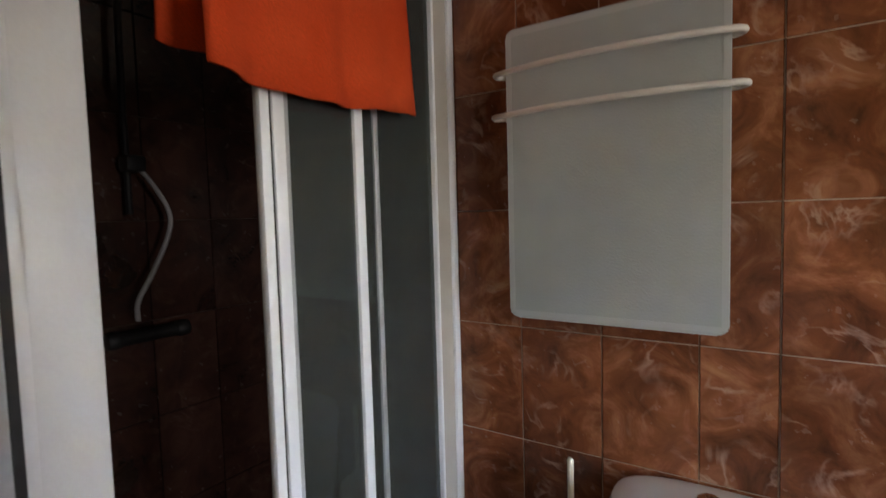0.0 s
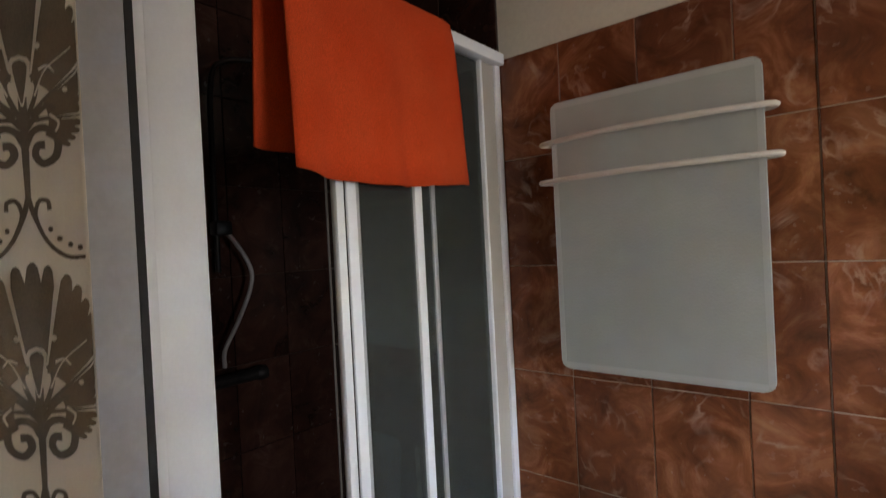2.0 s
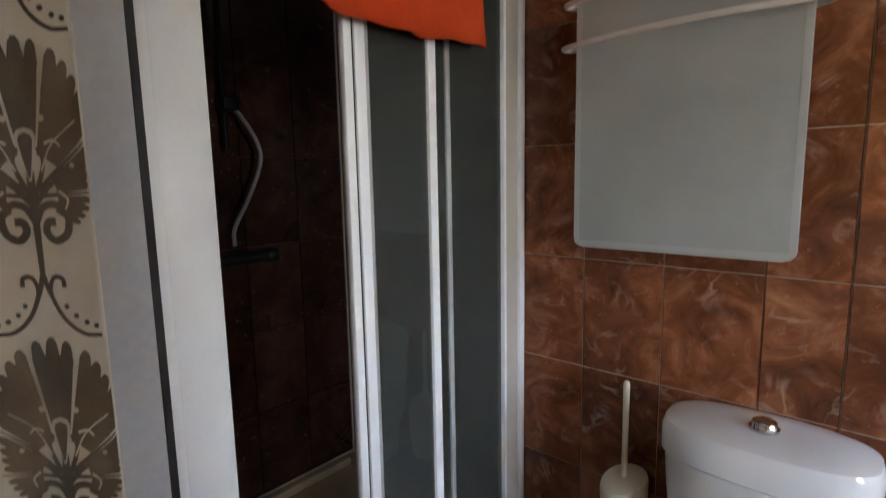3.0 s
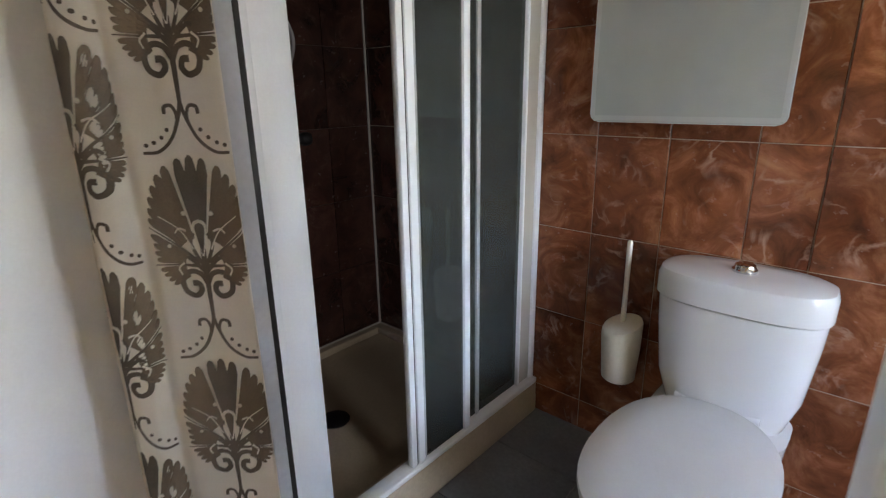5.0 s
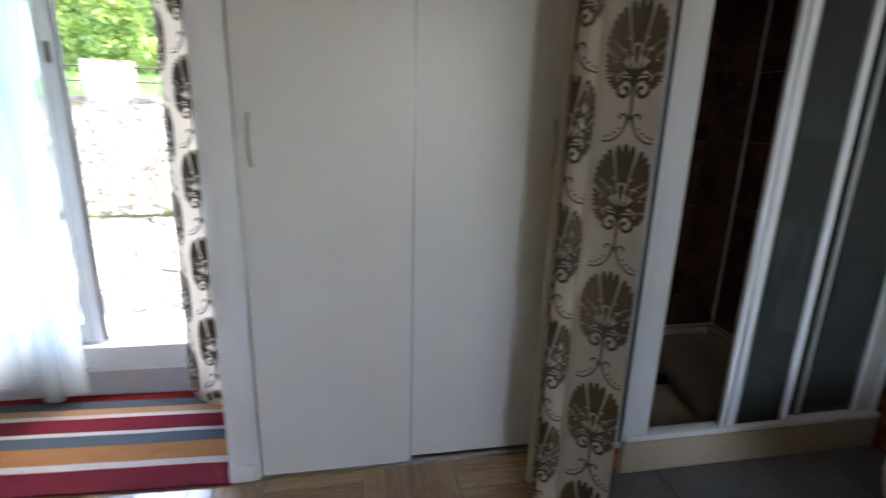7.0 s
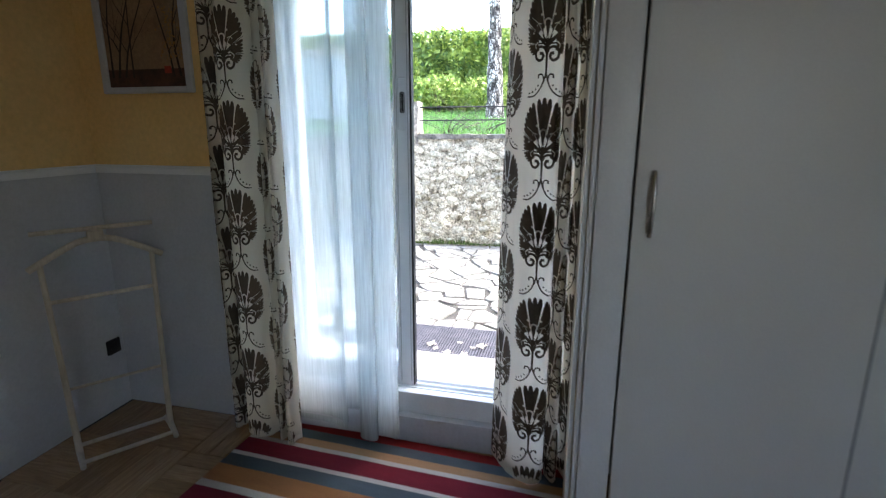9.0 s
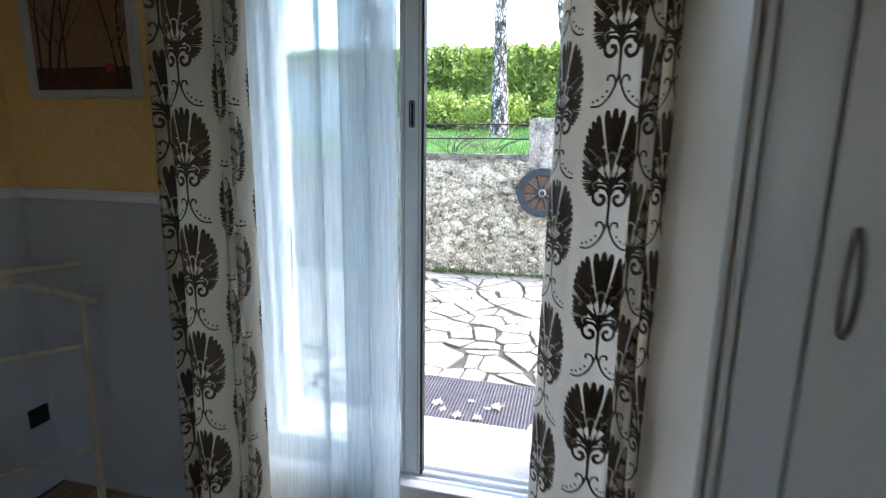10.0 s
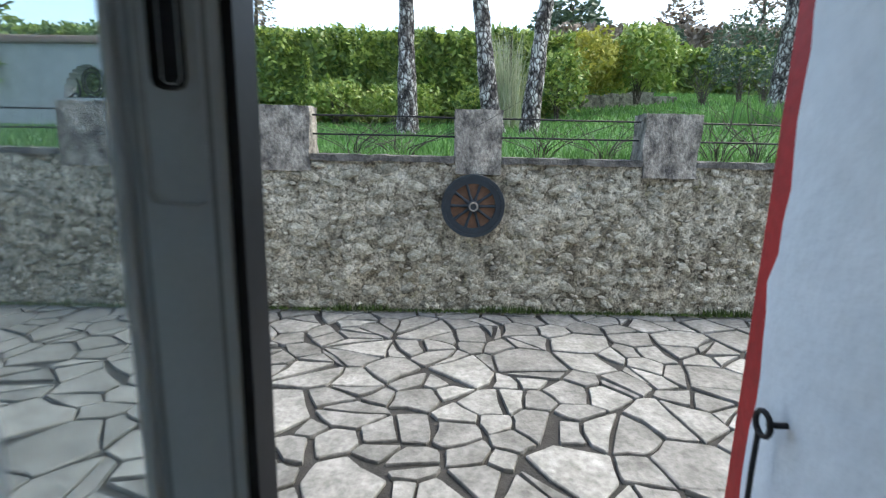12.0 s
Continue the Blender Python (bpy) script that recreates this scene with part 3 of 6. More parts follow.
def bow_handle(bm, y, z0, z1, x):
    pts = smooth_path([(x, y, z0), (x + 0.016, y, z0 + 0.022), (x + 0.027, y, (z0 + z1) / 2), (x + 0.016, y, z1 - 0.022), (x, y, z1)], 6)
    tube(bm, pts, [0.007 if i in (0, len(pts) - 1) else 0.0055 for i in range(len(pts))], 8)


for y0, y1, x0, x1, z0, hy in ((-0.553, 0.006, -0.022, 0.0, 0.016, -0.512), (0.0, 0.545, -0.052, -0.030, 0.02, 0.513)):
    bm = box_bm(x0, x1, y0, y1, z0, 2.42, bevel=0.002)
    door = part("sliding_door", bm, DOOR_CREAM, wardrobe, "plain cream laminate door")
    # a grey strip draws the soft shade line where the doors overlap
    if x0 > -0.03:
        part("edge_shade_strip", box_bm(x0, x1 + 0.0015, y1, y1 + 0.007, z0, 2.42), ALU_GREY, door, "narrow grey strip drawn for the shade line between the doors")
    bm = bmesh.new()
    bow_handle(bm, hy, 1.185, 1.345, x1)
    part("handle", bm, NICKEL, door, "curved satin metal bow handle", True)

# ---- french door ----
french = thing("window_1", pose(0, 0, 0), "white sliding french door, one half slid open", "french door", kind="structure")
bm = bmesh.new()
add_box(bm, -1.93, -1.80, W0, W0 + 0.03, 0.136, WTOP - 0.012, bevel=0.003)
add_box(bm, -1.93, -1.80, W1 - 0.035, W1, 0.136, WTOP - 0.012, bevel=0.003)
add_box(bm, -1.93, -1.80, W0 + 0.03, W1 - 0.035, WTOP - 0.07, WTOP - 0.012, bevel=0.003)
part("window_frame", bm, PVC_WHITE, french, "", True)
bm = bmesh.new()
add_box(bm, -1.93, -1.80, W0 + 0.03, W1 - 0.035, 0.136, 0.212)
for x in (-1.905, -1.862, -1.822):
    add_box(bm, x - 0.004, x + 0.004, W0 + 0.03, W1 - 0.035, 0.212, 0.228)
part("window_sill", bm, PVC_WHITE, french, "white frame sill with two sliding tracks")


def sash(name, x, y0, y1, label, mat):
    z0, z1, d = 0.229, WTOP - 0.07, 0.019
    s = part(name, box_bm(x - d, x + d, y0, y0 + 0.065, z0, z1, bevel=0.005), mat, french, label, True)
    part("stile", box_bm(x - d, x + d, y1 - 0.066, y1, z0, z1, bevel=0.006), mat, s, "", True)
    part("bottom_rail", box_bm(x - d, x + d, y0 + 0.065, y1 - 0.066, z0, z0 + 0.085, bevel=0.004), mat, s, "", True)
    part("top_rail", box_bm(x - d, x + d, y0 + 0.065, y1 - 0.066, z1 - 0.07, z1, bevel=0.004), mat, s, "", True)
    for yy in (y0 + 0.065, y1 - 0.074):
        part("glazing_bead", box_bm(x - d + 0.006, x + d + 0.005, yy, yy + 0.008, z0 + 0.085, z1 - 0.07, bevel=0.002), mat, s)
    part("glazing_bead", box_bm(x - d + 0.006, x + d + 0.005, y0 + 0.073, y1 - 0.074, z0 + 0.085, z0 + 0.095, bevel=0.002), mat, s)
    glass = part("pane", box_bm(x - 0.003, x + 0.003, y0 + 0.066, y1 - 0.067, z0 + 0.086, z1 - 0.071), WINDOW_GLASS, s)
    glass.visible_shadow = False
    return s


inner = sash("sash", -1.850, -2.400, -1.735, "closed white sash seen through a sheer curtain", PVC_WHITE)
outer = sash("sash", -1.906, -2.385, -1.752, "open sash slid behind the closed one", PVC_WHITE)
part("seal", box_bm(-1.868, -1.834, -1.735, -1.7275, 0.232, 2.14), BLACK_RUBBER, inner)
bm = bmesh.new()
add_box(bm, -1.8345, -1.8285, -1.787, -1.746, 1.44, 1.66, bevel=0.008)
part("lock_plate", bm, PVC_WHITE, inner, "", True)
# a black inlay gives the slot its recess shade by colour
bm = bmesh.new()
add_box(bm, -1.8300, -1.8275, -1.776, -1.756, 1.512, 1.600, bevel=0.007)
part("finger_slot", bm, PLASTIC_BLACK, inner, "black inlay drawn as the dark of a recessed finger slot", True)
# grey strips on the stile's face stand for the shade of two grooves
for k in range(2):
    part("groove_shade", box_bm(-1.8325, -1.8305, -1.795 + 0.049 * k, -1.792 + 0.049 * k, 0.25, 2.13), ALU_GREY, inner)

# ---- two windows behind the viewer, which the light shows ----
def plain_window(name, m, w, h, label):
    win = thing(name, m, label, "window", kind="structure")
    bm = bmesh.new()
    for dims in ((-w / 2, -w / 2 + 0.05, 0, h), (w / 2 - 0.05, w / 2, 0, h), (-w / 2 + 0.05, w / 2 - 0.05, 0, 0.05), (-w / 2 + 0.05, w / 2 - 0.05, h - 0.05, h)):
        add_box(bm, dims[0], dims[1], -0.03, 0.03, dims[2], dims[3], bevel=0.004)
    part("window_frame", bm, PVC_WHITE, win, "", True)
    pane = part("pane", box_bm(-w / 2 + 0.05, w / 2 - 0.05, -0.003, 0.003, 0.05, h - 0.05), WINDOW_GLASS, win)
    pane.visible_shadow = False


plain_window("window_2", pose(EAST + 0.06, (NY0 + NY1) / 2, EZ0, 0, 0, 90), NY1 - NY0, EZ1 - EZ0, "white window at the end of the washing alcove")
plain_window("window_3", pose(EAST + 0.06, (EY0 + EY1) / 2, EZ0, 0, 0, 90), EY1 - EY0, EZ1 - EZ0, "white bedroom window facing the french door")

# ---- curtains ----
def fan_motif():
    """The printed palm-fan: petals, scrolls, stems and dots as flat outlines, in metres; 1 marks the browner petals, 2 bare cloth, 3 print laid over it."""
    shapes = []
    base = Vector((0.0, 0.0))

    def petal(r0, r1, half_width, kind):
        prof = [(0.0, 0.12), (0.35, 0.55), (0.7, 0.92), (0.86, 1.0), (0.95, 0.72), (1.0, 0.0)]
        out = [Vector((half_width * w, r0 + (r1 - r0) * t)) for t, w in prof]
        out += [Vector((-half_width * w, r0 + (r1 - r0) * t)) for t, w in reversed(prof[:-1])]
        shapes.append((out, kind))

    def stroke(pts, w0, w1, kind=0):
        pts = smooth_path([(p[0], p[1], 0) for p in pts], 5)
        left, right = [], []
        for i, p in enumerate(pts):
            d = (pts[min(i + 1, len(pts) - 1)] - pts[max(i - 1, 0)]).normalized()
            w = w0 + (w1 - w0) * i / (len(pts) - 1)
            left.append(Vector((p.x - d.y * w, p.y + d.x * w)))
            right.append(Vector((p.x + d.y * w, p.y - d.x * w)))
        for i in range(len(pts) - 1):
            shapes.append(([left[i], left[i + 1], right[i + 1], right[i]], kind))

    def reach(a):
        return float(np.interp(a, (0, 13, 22, 30, 40, 50, 65, 80, 95, 110, 130), (0.188, 0.180, 0.166, 0.148, 0.125, 0.106, 0.088, 0.080, 0.076, 0.071, 0.064)))

    def lobe(sgn, a0, a1, r0, n, brown, deep):
        """A solid leaf of the fan between two angles, its outer edge scalloped."""
        steps = n * 5
        rungs = []
        for i in range(steps + 1):
            f = i / steps
            a = a0 + (a1 - a0) * f
            r1 = reach(abs(a)) * (1 - deep + deep * math.sqrt(abs(math.sin(math.pi * n * f))))
            d = Vector((math.sin(radians(a) * sgn), math.cos(radians(a))))
            rungs.append([base + d * (r0 + (r1 - r0) * k / 3) for k in range(4)])
        for p, q in zip(rungs, rungs[1:]):
            for k in range(3):
                shapes.append(([p[k], p[k + 1], q[k + 1], q[k]], int(brown)))

    def dot(x, y, r, kind):
        shapes.append(([Vector((x + r * math.cos(a), y + r * math.sin(a))) for a in (k * math.pi / 4 for k in range(8))], kind))

    lobe(1, -10.2, 10.2, 0.062, 3, False, 0.13)
    for sgn in (-1, 1):
        lobe(sgn, 12.8, 47.5, 0.050, 6, True, 0.075)
        lobe(sgn, 52.0, 84.5, 0.034, 4, True, 0.11)
        lobe(sgn, 90.0, 124.0, 0.034, 4, True, 0.12)
        for ang, r0, r1, w in ((49.8, 0.010, 0.108, 0.0016), (87.2, 0.010, 0.082, 0.0016)):
            d = Vector((sgn * math.sin(radians(ang)), math.cos(radians(ang))))
            stroke([base + d * r0, base + d * (r0 + r1) / 2, base + d * r1], w * 2.0, w * 0.5)
        stroke([(sgn * 0.013, 0.062), (sgn * 0.020, 0.100), (sgn * 0.028, 0.150)], 0.0014, 0.0008, 2)
        stroke([(sgn * 0.016, 0.030), (sgn * 0.034, 0.062), (sgn * 0.066, 0.088)], 0.0014, 0.0008, 2)
        stroke([(sgn * 0.024, 0.062), (sgn * 0.036, 0.066), (sgn * 0.044, 0.058)], 0.0020, 0.0012, 2)
        stroke([(sgn * 0.036, 0.006), (sgn * 0.046, -0.004), (sgn * 0.042, -0.016)], 0.0020, 0.0012, 2)
        dot(sgn * 0.024, 0.092, 0.0044, 2)
        dot(sgn * 0.056, 0.036, 0.0036, 2)
        stroke([(0, -0.004), (sgn * 0.012, 0.020), (sgn * 0.019, 0.042), (sgn * 0.012, 0.058)], 0.0036, 0.0026)
        stroke([(0, -0.012), (sgn * 0.018, 0.008), (sgn * 0.034, 0.018), (sgn * 0.042, 0.012)], 0.0042, 0.0026)
        stroke([(0, -0.032), (sgn * 0.010, -0.014), (sgn * 0.028, -0.010), (sgn * 0.043, -0.024), (sgn * 0.040, -0.046), (sgn * 0.024, -0.054), (sgn * 0.013, -0.044), (sgn * 0.016, -0.032), (sgn * 0.027, -0.031)], 0.0044, 0.0052)
        stroke([(0, -0.095), (sgn * 0.007, -0.120), (sgn * 0.022, -0.150), (sgn * 0.046, -0.170), (sgn * 0.070, -0.172)], 0.0032, 0.0024)
        stroke([(sgn * 0.012, -0.134), (sgn * 0.008, -0.115), (sgn * 0.014, -0.100), (sgn * 0.026, -0.101), (sgn * 0.028, -0.112)], 0.0024, 0.0032)
        for cx, cy in ((0.028, -0.136), (0.039, -0.148), (0.052, -0.156), (0.064, -0.160)):
            dot(sgn * cx, cy, 0.0036, 0)
    petal(0.018, 0.082, 0.0125, 2)
    petal(0.022, 0.076, 0.0085, 3)
    stroke([(0, 0.03), (0, -0.03), (0, -0.065), (0, -0.098)], 0.0050, 0.0032)
    return shapes


MOTIF = fan_motif()


def curtain(name, plan_top, plan_bottom, z0, z1, side, label, group, col_at=(0, 0), base_z=1.1, cols=0.178, period=0.363, hem_wave=0.0):
    """A hanging cloth over a folded plan line, its printed pattern laid just above the weave on the room side."""
    top, low = smooth_path([(x, y, 0) for x, y in plan_top], 8), smooth_path([(x, y, 0) for x, y in plan_bottom], 8)
    n = len(top)
    arc = [0.0]
    for i in range(1, n):
        arc.append(arc[-1] + ((top[i] - top[i - 1]).length + (low[i] - low[i - 1]).length) / 2)

    def at(u, z, lift=0.0):
        u = max(0.0, min(arc[-1], u))
        i = max(0, min(n - 2, int(np.searchsorted(arc, u)) - 1))
        f = (u - arc[i]) / (arc[i + 1] - arc[i])
        k = (z1 - z) / (z1 - z0)
        a = top[i].lerp(top[i + 1], f)
        b = low[i].lerp(low[i + 1], f)
        p = a.lerp(b, k)
        d = (top[i + 1] - top[i]).lerp(low[i + 1] - low[i], k).normalized()
        nrm = Vector((-d.y, d.x, 0)) * side
        wob = 0.006 * noise.noise((u * 7, z * 1.3, 5.0)) * min(1.0, k * 3) + 0.010 * noise.noise((u * 24, z * 0.35, 9.0))
        q = p + nrm * (lift + wob)
        return Vector((q.x, q.y, z))

    c = thing(name, pose(0, 0, 0), label, "curtain", group)
    bm = bmesh.new()
    zs = [z0 + (z1 - z0) * j / 34 for j in range(35)]
    rows = [[bm.verts.new(at(u, z + (hem_wave * math.sin(u * 30) if j == 0 else 0))) for u in arc] for j, z in enumerate(zs)]
    for a, b in zip(rows, rows[1:]):
        for i in range(n - 1):
            bm.faces.new((a[i], a[i + 1], b[i + 1], b[i]))
    cloth = part("cloth", bm, FABRIC, c, "", True)
    sol = cloth.modifiers.new("thickness", "SOLIDIFY")
    sol.thickness, sol.offset = 0.0016, 0.0
    hem = bmesh.new()
    hrow = [[hem.verts.new(at(u, z0 + dz, 0.0018)) for u in arc] for dz in (0.002, 0.012, 0.024)]
    for a, b in zip(hrow, hrow[1:]):
        for i in range(n - 1):
            hem.faces.new((a[i], a[i + 1], b[i + 1], b[i]))
    part("hem", hem, FABRIC, c, "", True)
    bm = bmesh.new()
    col = 0
    u0 = arc[min(range(n), key=lambda i: (top[i].x - col_at[0]) ** 2 + (top[i].y - col_at[1]) ** 2)]
    first = -int((u0 + 0.1) / cols)
    u0 += first * cols
    col = first % 2
    while u0 - 0.1 < arc[-1]:
        zc = base_z + period * 5 - (period / 2 if col % 2 else 0)
        while zc > z0 - 0.2:
            for outline, brown in MOTIF:
                pts = []
                for q in outline:
                    u, z = u0 + q.x, zc + q.y
                    if not (-0.02 <= u <= arc[-1] + 0.02 and z0 + 0.004 <= z <= z1):
                        pts = []
                        break
                    pts.append((max(0.001, min(arc[-1] - 0.001, u)), z))
                if not pts:
                    continue
                lift = (0.0022, 0.0022, 0.0029, 0.0035)[brown]
                if len(pts) == 4:
                    bm.faces.new([bm.verts.new(at(u, z, lift)) for u, z in pts]).material_index = brown
                else:
                    m = len(pts)
                    if m == 11:
                        rungs = [(pts[i], pts[m - 1 - i]) for i in range(m // 2)]
                        strips = []
                        for a, b in rungs:
                            strips.append([bm.verts.new(at(a[0] + (b[0] - a[0]) * f, a[1] + (b[1] - a[1]) * f, lift)) for f in (0, 0.33, 0.67, 1)])
                        for sa, sb in zip(strips, strips[1:]):
                            for k in range(3):
                                bm.faces.new((sa[k], sa[k + 1], sb[k + 1], sb[k])).material_index = brown
                        tip = bm.verts.new(at(*pts[m // 2], lift))
                        for k in range(3):
                            bm.faces.new((strips[-1][k], strips[-1][k + 1], tip)).material_index = brown
                    else:
                        bm.faces.new([bm.verts.new(at(u, z, lift)) for u, z in pts]).material_index = brown
            zc -= period
        u0 += cols
        col += 1
    part("printed_pattern", bm, [PRINT, PRINT_BROWN, FABRIC, PRINT], c, "dark brown palm-fan and scroll print")
    return c


GROUP = "matching printed curtains"
curtain("curtain", [(-0.825, 0.150), (-0.805, 0.112), (-0.785, 0.154), (-0.762, 0.102), (-0.740, 0.152), (-0.716, 0.094), (-0.692, 0.090), (-0.676, 0.108), (-0.676, 0.138), (-0.654, 0.152), (-0.626, 0.180), (-0.600, 0.204), (-0.572, 0.227), (-0.546, 0.252)],
        [(-0.85, 0.150), (-0.82, 0.096), (-0.79, 0.156), (-0.764, 0.088), (-0.740, 0.152), (-0.712, 0.082), (-0.684, 0.078), (-0.664, 0.098), (-0.668, 0.132), (-0.642, 0.146), (-0.612, 0.174), (-0.584, 0.200), (-0.556, 0.224), (-0.530, 0.252)],
        0.03, 2.135, -1, "ivory curtain with brown fan print drawn aside beside the shower", GROUP, col_at=(-0.600, 0.204), base_z=1.112)


curtain("curtain", [(-1.650, -0.985), (-1.580, -1.00), (-1.650, -1.035), (-1.575, -1.055), (-1.595, -1.082), (-1.635, -1.09), (-1.565, -1.105), (-1.545, -1.146), (-1.570, -1.195), (-1.610, -1.235), (-1.650, -1.262), (-1.700, -1.284)],
        [(-1.650, -0.985), (-1.570, -0.995), (-1.650, -1.035), (-1.560, -1.05), (-1.590, -1.082), (-1.635, -1.095), (-1.550, -1.105), (-1.525, -1.155), (-1.555, -1.215), (-1.600, -1.26), (-1.650, -1.295), (-1.700, -1.325)], 0.02, 2.36, 1,
        "ivory curtain with brown fan print hanging beside the open door", GROUP, col_at=(-1.545, -1.146), base_z=1.002)
curtain("curtain", [(-1.590, -2.205), (-1.550, -2.235), (-1.625, -2.26), (-1.565, -2.29), (-1.635, -2.32), (-1.585, -2.365), (-1.565, -2.43), (-1.590, -2.49), (-1.650, -2.525), (-1.605, -2.56), (-1.660, -2.60), (-1.660, -2.62)],
        [(-1.590, -2.215), (-1.530, -2.245), (-1.630, -2.27), (-1.550, -2.30), (-1.640, -2.33), (-1.570, -2.37), (-1.545, -2.43), (-1.575, -2.49), (-1.650, -2.53), (-1.590, -2.565), (-1.660, -2.605), (-1.660, -2.63)], 0.02, 2.36, 1,
        "ivory curtain with brown fan print hanging before the grey wall", GROUP, col_at=(-1.565, -2.43), base_z=1.012)

sheer = thing("sheer_curtain", pose(0, 0, 0), "white see-through voile curtain over the closed sash", "curtain")
bm = bmesh.new()


def sheer_line(k):
    w = 0.020 + 0.010 * k
    pts = [(-1.652 + w, -2.30), (-1.660, -2.44), (-1.664, -2.262), (-1.655, -2.10), (-1.650 + w, -2.006), (-1.655, -2.034 - 0.012 * k), (-1.664 - w, -2.006)]
    for a, b in ((-1.945, -1.870), (-1.858 + 0.006 * k, -1.775 + 0.01 * k)):
        pts += [(-1.664 - w, a + 0.03), (-1.656, b + 0.002), (-1.652 + w, b - 0.004), (-1.650 + w, a + 0.006), (-1.655, a - 0.003), (-1.662, a + 0.02), (-1.660, b - 0.010)]
    return smooth_path([(x - 0.03, y, 0) for x, y in pts], 6)


top, low = sheer_line(0.0), sheer_line(1.0)
rows = []
for j in range(25):
    k = j / 24
    rows.append([bm.verts.new((a.x + (b.x - a.x) * k, a.y + (b.y - a.y) * k, 2.36 + (0.055 + 0.04 * math.sin(i * 0.09) * (j == 24) - 2.36) * k)) for i, (a, b) in enumerate(zip(top, low))])
for a, b in zip(rows, rows[1:]):
    for i in range(len(a) - 1):
        bm.faces.new((a[i], a[i + 1], b[i + 1], b[i]))
part("voile", bm, SHEER, sheer, "", True)
bm = bmesh.new()
hem = [[bm.verts.new((p.x * 1.0 + 0.001, p.y, 0.056 + dz)) for p in low] for dz in (0.0, 0.03)]
for i in range(len(low) - 1):
    bm.faces.new((hem[0][i], hem[0][i + 1], hem[1][i + 1], hem[1][i]))
part("hem", bm, SHEER, sheer, "", True)

rod = thing("curtain_rod", pose(-1.56, -1.75, 2.385), "plain metal curtain rod above the french door", "curtain rod")
bm = bmesh.new()
tube(bm, [(0, -1.0, 0), (0, 0.76, 0)], 0.012, 10)
part("rod", bm, NICKEL, rod, "", True)
for y in (-0.95, 0.72):
    bm = bmesh.new()
    tube(bm, [(0, y, 0), (-0.15, y, 0)], 0.008, 8)
    part("bracket", bm, NICKEL, rod, "", True)
rod = thing("curtain_rod", pose(-0.2, 0.16, 2.15), "plain metal curtain rod across the bathroom opening", "curtain rod")
bm = bmesh.new()
tube(bm, [(-0.9, 0, 0), (0.48, 0, 0)], 0.010, 10)
part("rod", bm, NICKEL, rod, "", True)
for x in (-0.85, 0.45):
    bm = bmesh.new()
    tube(bm, [(x, 0, 0), (x, 0.065, 0)], 0.007, 8)
    part("bracket", bm, NICKEL, rod, "", True)

# ---- striped rug ----
rug = thing("rug", pose(-1.4053, -1.7598, 0.0, 0, 0, -3), "flat-woven rug striped maroon, slate, orange and white", "rug")
STRIPES = [(-1.662, -1.605, "red"), (-1.605, -1.543, "slate"), (-1.543, -1.494, "tan"), (-1.494, -1.467, "white"), (-1.467, -1.365, "maroon"), (-1.365, -1.341, "white"),
           (-1.341, -1.267, "slate"), (-1.267, -1.159, "orange"), (-1.159, -1.121, "white"), (-1.121, -0.999, "maroon")]
for a, b, tint in STRIPES:
    bm = bmesh.new()
    n = 40
    vs = []
    for i in range(n + 1):
        y = -0.72 + 1.50 * i / n
        w = 0.004 * noise.noise((a * 9, y * 5, 0))
        w2 = 0.004 * noise.noise((b * 9, y * 5, 0))
        hump = 0.002 * noise.noise((0.3, y * 4, 1.0))
        vs.append([bm.verts.new((x, y, z)) for x, z in ((a + 1.365 + w, 0.001), (a + 1.365 + w, 0.011 + hump), (b + 1.365 + w2, 0.011 + hump), (b + 1.365 + w2, 0.001))])
    for p, q in zip(vs, vs[1:]):
        for k in range(3):
            bm.faces.new((p[k], p[k + 1], q[k + 1], q[k]))
    bm.faces.new(vs[0])
    bm.faces.new(vs[-1][::-1])
    part("stripe", bm, RUG[tint], rug, tint + " woven stripe")

# ---- shower ----
def loft(bm, rings, seg=36):
    """A body through rounded sections (cx, cy, z, half x, half y, power), closed at both ends."""
    made = []
    for cx, cy, z, hx, hy, p in rings:
        ring = []
        for k in range(seg):
            a = 2 * math.pi * k / seg
            c, s = math.cos(a), math.sin(a)
            ring.append(bm.verts.new((cx + hx * math.copysign(abs(c) ** (2 / p), c), cy + hy * math.copysign(abs(s) ** (2 / p), s), z)))
        made.append(ring)
    for r0, r1 in zip(made, made[1:]):
        for k in range(seg):
            bm.faces.new((r0[k], r0[(k + 1) % seg], r1[(k + 1) % seg], r1[k]))
    bm.faces.new(made[0][::-1])
    bm.faces.new(made[-1])


tray = thing("shower_tray", pose(-1.12, 0.9, 0.0), "low beige ceramic shower tray with a raised rim", "shower tray")
bm = bmesh.new()
add_box(bm, -0.475, 0.46, -0.53, 0.53, 0.0, 0.225)
part("basin", bm, TRAY_BEIGE, tray)
bm = bmesh.new()
add_box(bm, 0.385, 0.462, -0.532, 0.532, 0.10, 0.285, bevel=0.012)
part("front_rim", bm, TRAY_BEIGE, tray, "", True)
for dims in ((-0.475, 0.384, -0.53, -0.48, 0.226, 0.262), (-0.475, 0.384, 0.48, 0.53, 0.226, 0.262), (-0.475, -0.43, -0.479, 0.479, 0.226, 0.262)):
    part("rim", box_bm(*dims, bevel=0.006), TRAY_BEIGE, tray, "", True)
bm = bmesh.new()
lathe(bm, [(0.055, 0.225), (0.055, 0.229), (0.045, 0.232), (0.012, 0.232)], 24, at=(-0.02, -0.10, 0))
part("drain", bm, PLASTIC_BLACK, tray, "dark round drain cover", True)

SX = -0.67
